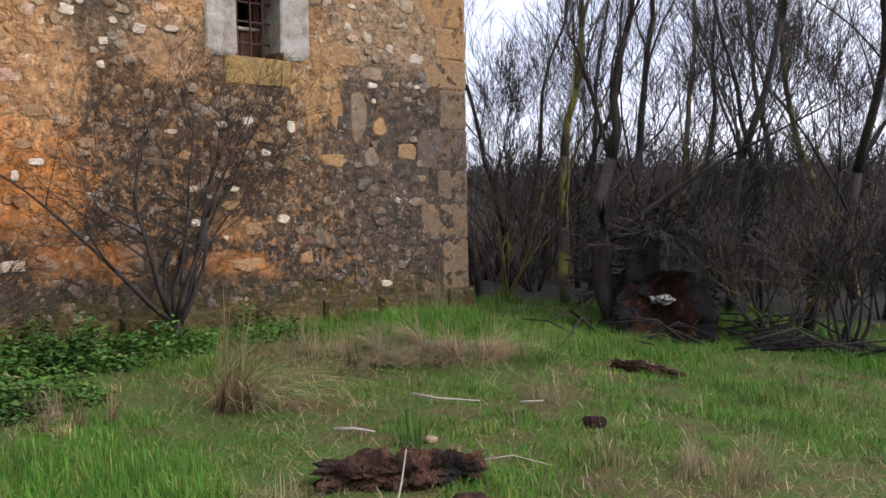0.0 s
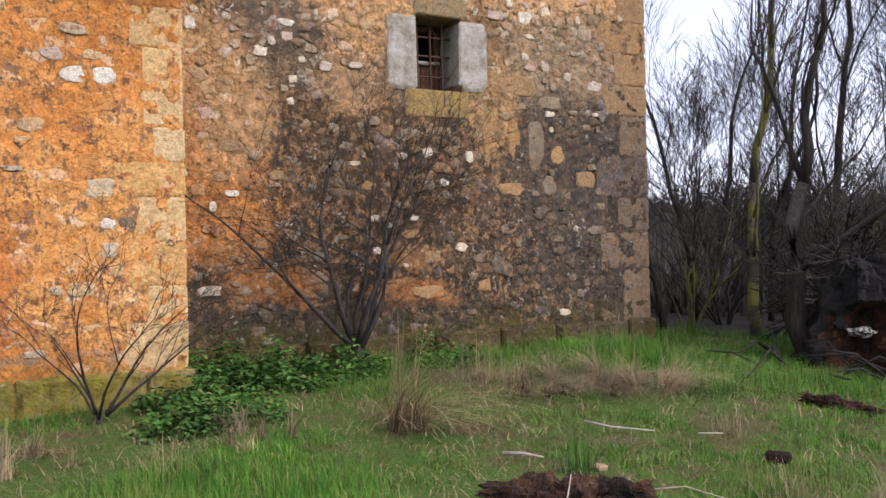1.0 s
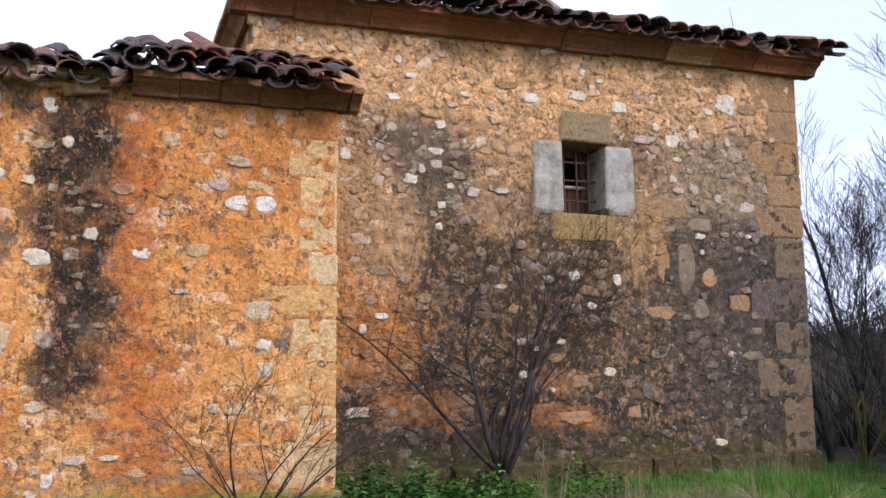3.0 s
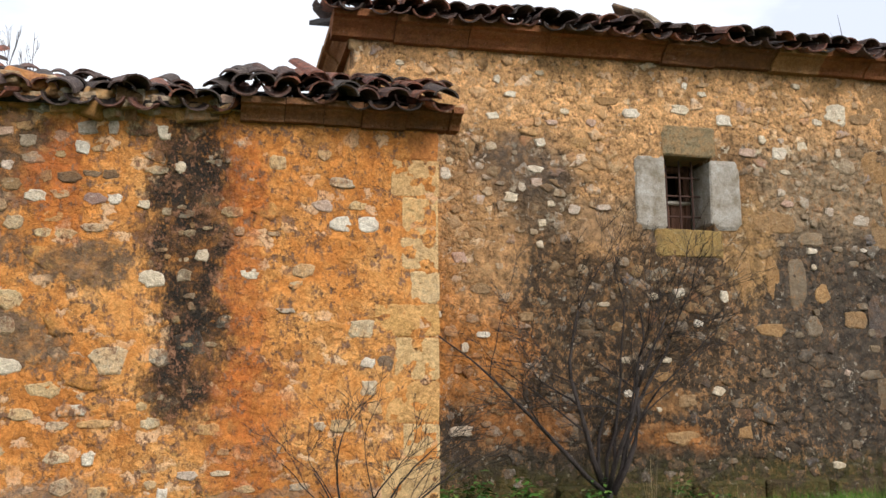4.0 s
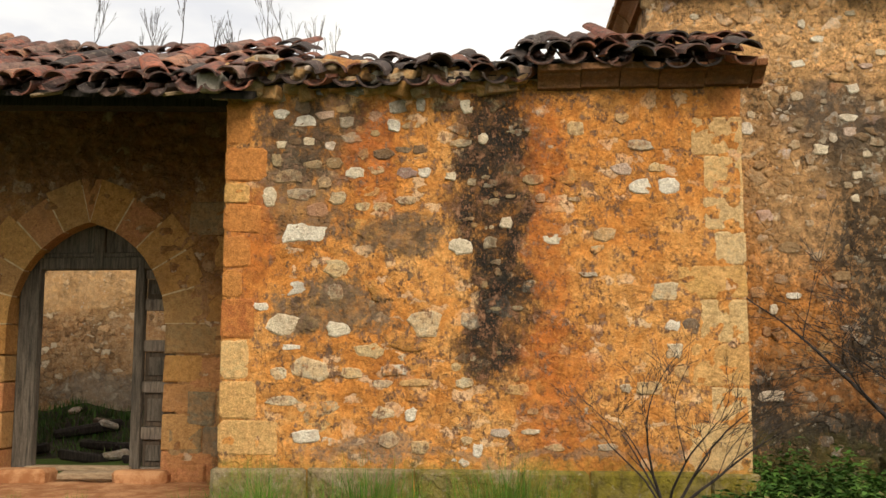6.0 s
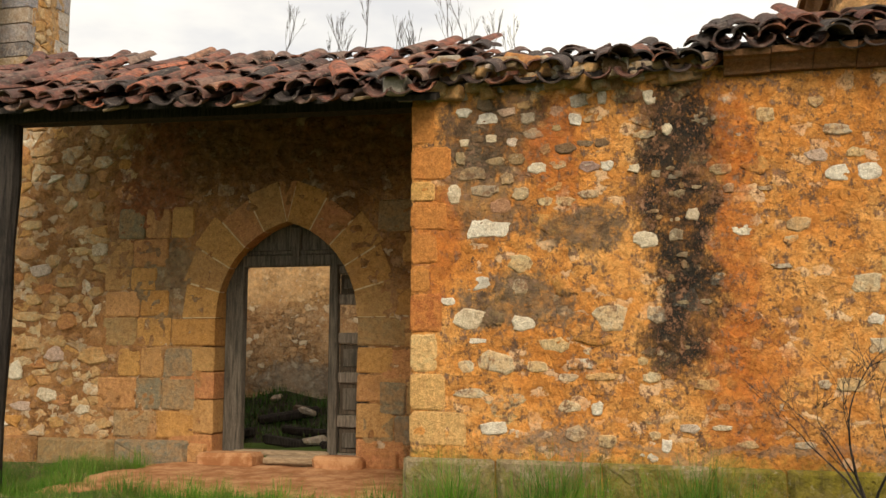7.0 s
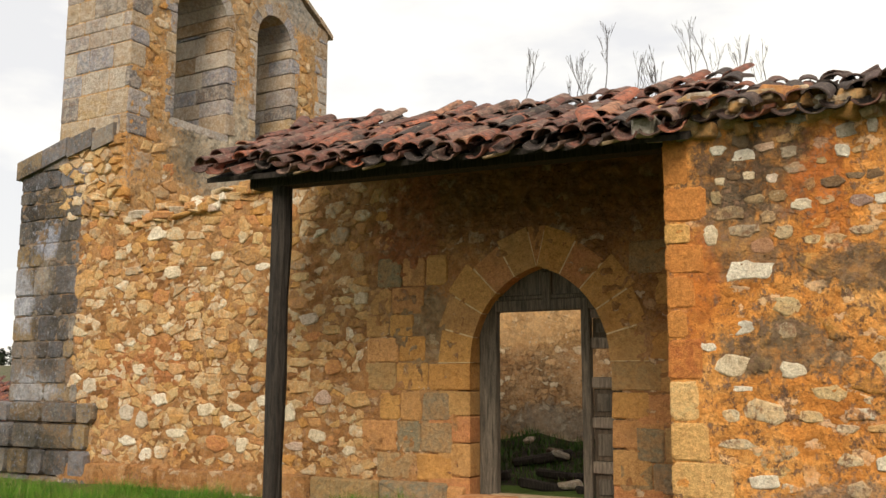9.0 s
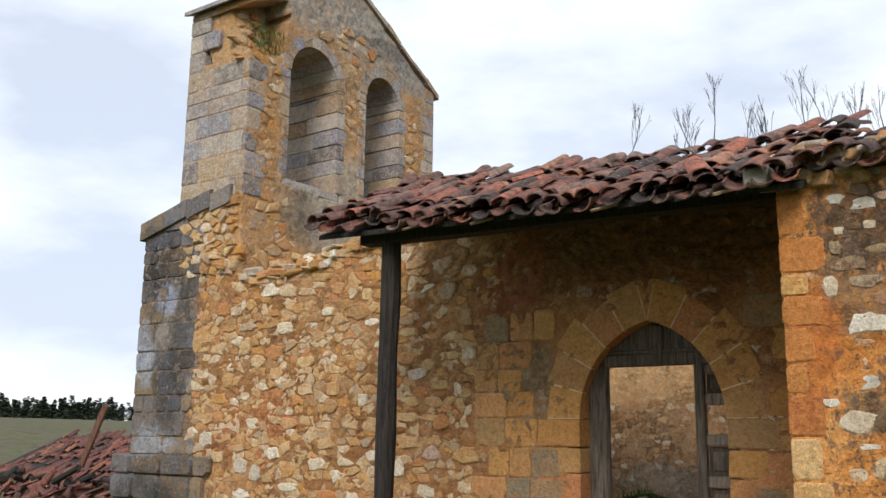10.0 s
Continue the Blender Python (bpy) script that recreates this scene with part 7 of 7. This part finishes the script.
blades("nave_grass", hx, hy, hz - 0.02, tussock_top.uniform(0.06, 0.22, m), np.full(m, 0.012), tussock_top.uniform(0.1, 0.8, m), tussock_top.uniform(0, 6.28, m), M_WEED, "grass grown over the heap inside the nave", "grass", "stuff")

# ---------- collapsed neighbour and distance ----------
ruin = tagged(group_empty("collapsed_roof", (-20, 16, 0)), "collapsed red tile roof on broken dark beams", "ruined building")


def rpart(name, me, at, rot, label=""):
    ob = part(name, me, ruin, label, at=Vector(at) - Vector(ruin.location))
    ob.rotation_euler = rot
    return ob


rng = random.Random(70)
vs, fs = box(0, 0, 0, 9.5, 0.5, 1.9, 1, 0.03, 0.03)
rpart("stub_wall", mesh_from("stub_wall", vs, fs, M_WEST), (-21.0, 17.6, 0.3), (0, 0, 0.1), "low broken rubble wall")
vs, fs = box(0, 0, 0, 9.0, 2.8, 0.08, 2, 0.03, 0.02)
rpart("roof_deck", mesh_from("roof_deck", vs, fs, M_POST), (-20.6, 16.1, 1.25), (0.42, 0, 0.05), "sagging boarded deck")
for c in range(38):
    for r in range(8):
        if rng.random() < 0.16:
            continue
        x = -25.0 + c * 0.23 + rng.gauss(0, 0.02)
        s = r * 0.34 + rng.gauss(0, 0.04)
        z = 0.78 + s * 0.41 + 0.08 * noise.noise(Vector((x * 0.7, s, 3)))
        rpart("roof_tile", T_FALL[rng.randrange(3)], (x, 14.85 + s * 0.9, z), (0.40 + rng.gauss(0, 0.12), rng.gauss(0, 0.22), rng.gauss(0, 0.2)))
for i in range(150):
    x, y = rng.uniform(-24.0, -15.6), rng.uniform(13.2, 14.9)
    rpart("roof_tile", T_FALL[i % 3], (x, y, 0.0 + 0.45 * rng.random() + 0.25 * (y - 13.2)), (rng.gauss(0.5, 0.35), rng.gauss(0, 0.6), rng.gauss(0, 0.7)))
for i in range(22):
    x = rng.uniform(-24, -16)
    vs, fs = tube([(0, 0, 0), (rng.uniform(-1.6, 1.6), rng.uniform(-0.4, 0.8), rng.uniform(-0.2, 0.5))], (0.09, 0.07), 7)
    rpart("broken_beam", mesh_from("broken_beam", vs, fs, M_POST), (x, 14.4 + rng.uniform(-0.6, 0.6), 0.75), (0, 0, 0), "blackened broken beam")
vs, fs = box(0, 0, 0, 0.16, 0.07, 1.6, 4, 0.01, 0.01)
rpart("leaning_plank", mesh_from("leaning_plank", vs, fs, M_BROWNWOOD), (-19.34, 14.2, 1.85), (0, 0.45, 0.1), "reddish plank standing askew")

# far pine wood on the western hill
rs = np.random.RandomState(11)
tree_n = 420
vs, fs = [], []
for i in range(tree_n):
    bx, by = -rs.uniform(250, 420), rs.uniform(110, 270)
    bz, H = ground_z(bx, by) - 0.5, rs.uniform(5.0, 8.5)
    for j in range(110):
        t = rs.uniform(0.12, 1.0)
        rad = (1.05 - t) * 2.2 + 0.3
        a = rs.uniform(0, 6.28)
        c = np.array([bx + rad * rs.uniform(0, 1) * math.cos(a), by + rad * rs.uniform(0, 1) * math.sin(a), bz + H * t])
        o = len(vs)
        q = rs.uniform(0.3, 0.8)
        for k2 in range(4):
            b = a + k2 * 1.57
            vs.append((c[0] + q * math.cos(b), c[1] + q * math.sin(b), c[2] + rs.uniform(-0.5, 0.5) * q))
        fs += [(o, o + 1, o + 2), (o, o + 2, o + 3)]
tagged(new("pine_wood", mesh_from("pine_wood", vs, fs, M_PINE)), "dark pine wood along the far hill", "woods", kind="stuff")
# scrub that darkens the near hillside behind the trees
vs, fs = [], []
rng = random.Random(80)
for i in range(5200):
    d, r = rng.uniform(34, 74), rng.uniform(15, 55)
    x, y = at_bearing(d, r)
    z = ground_z(x, y)
    for j in range(3):
        o = len(vs)
        h, w, a = rng.uniform(0.5, 1.7), rng.uniform(0.02, 0.05), rng.uniform(0, 6.28)
        top = (x + rng.gauss(0, 0.35), y + rng.gauss(0, 0.35), z + h)
        vs += [(x - w * math.cos(a), y - w * math.sin(a), z - 0.1), (x + w * math.cos(a), y + w * math.sin(a), z - 0.1), top]
        fs.append((o, o + 1, o + 2))
tagged(new("hillside_scrub", mesh_from("hillside_scrub", vs, fs, M_SCRUB)), "leafless brown scrub on the hillside", "scrub", kind="stuff")
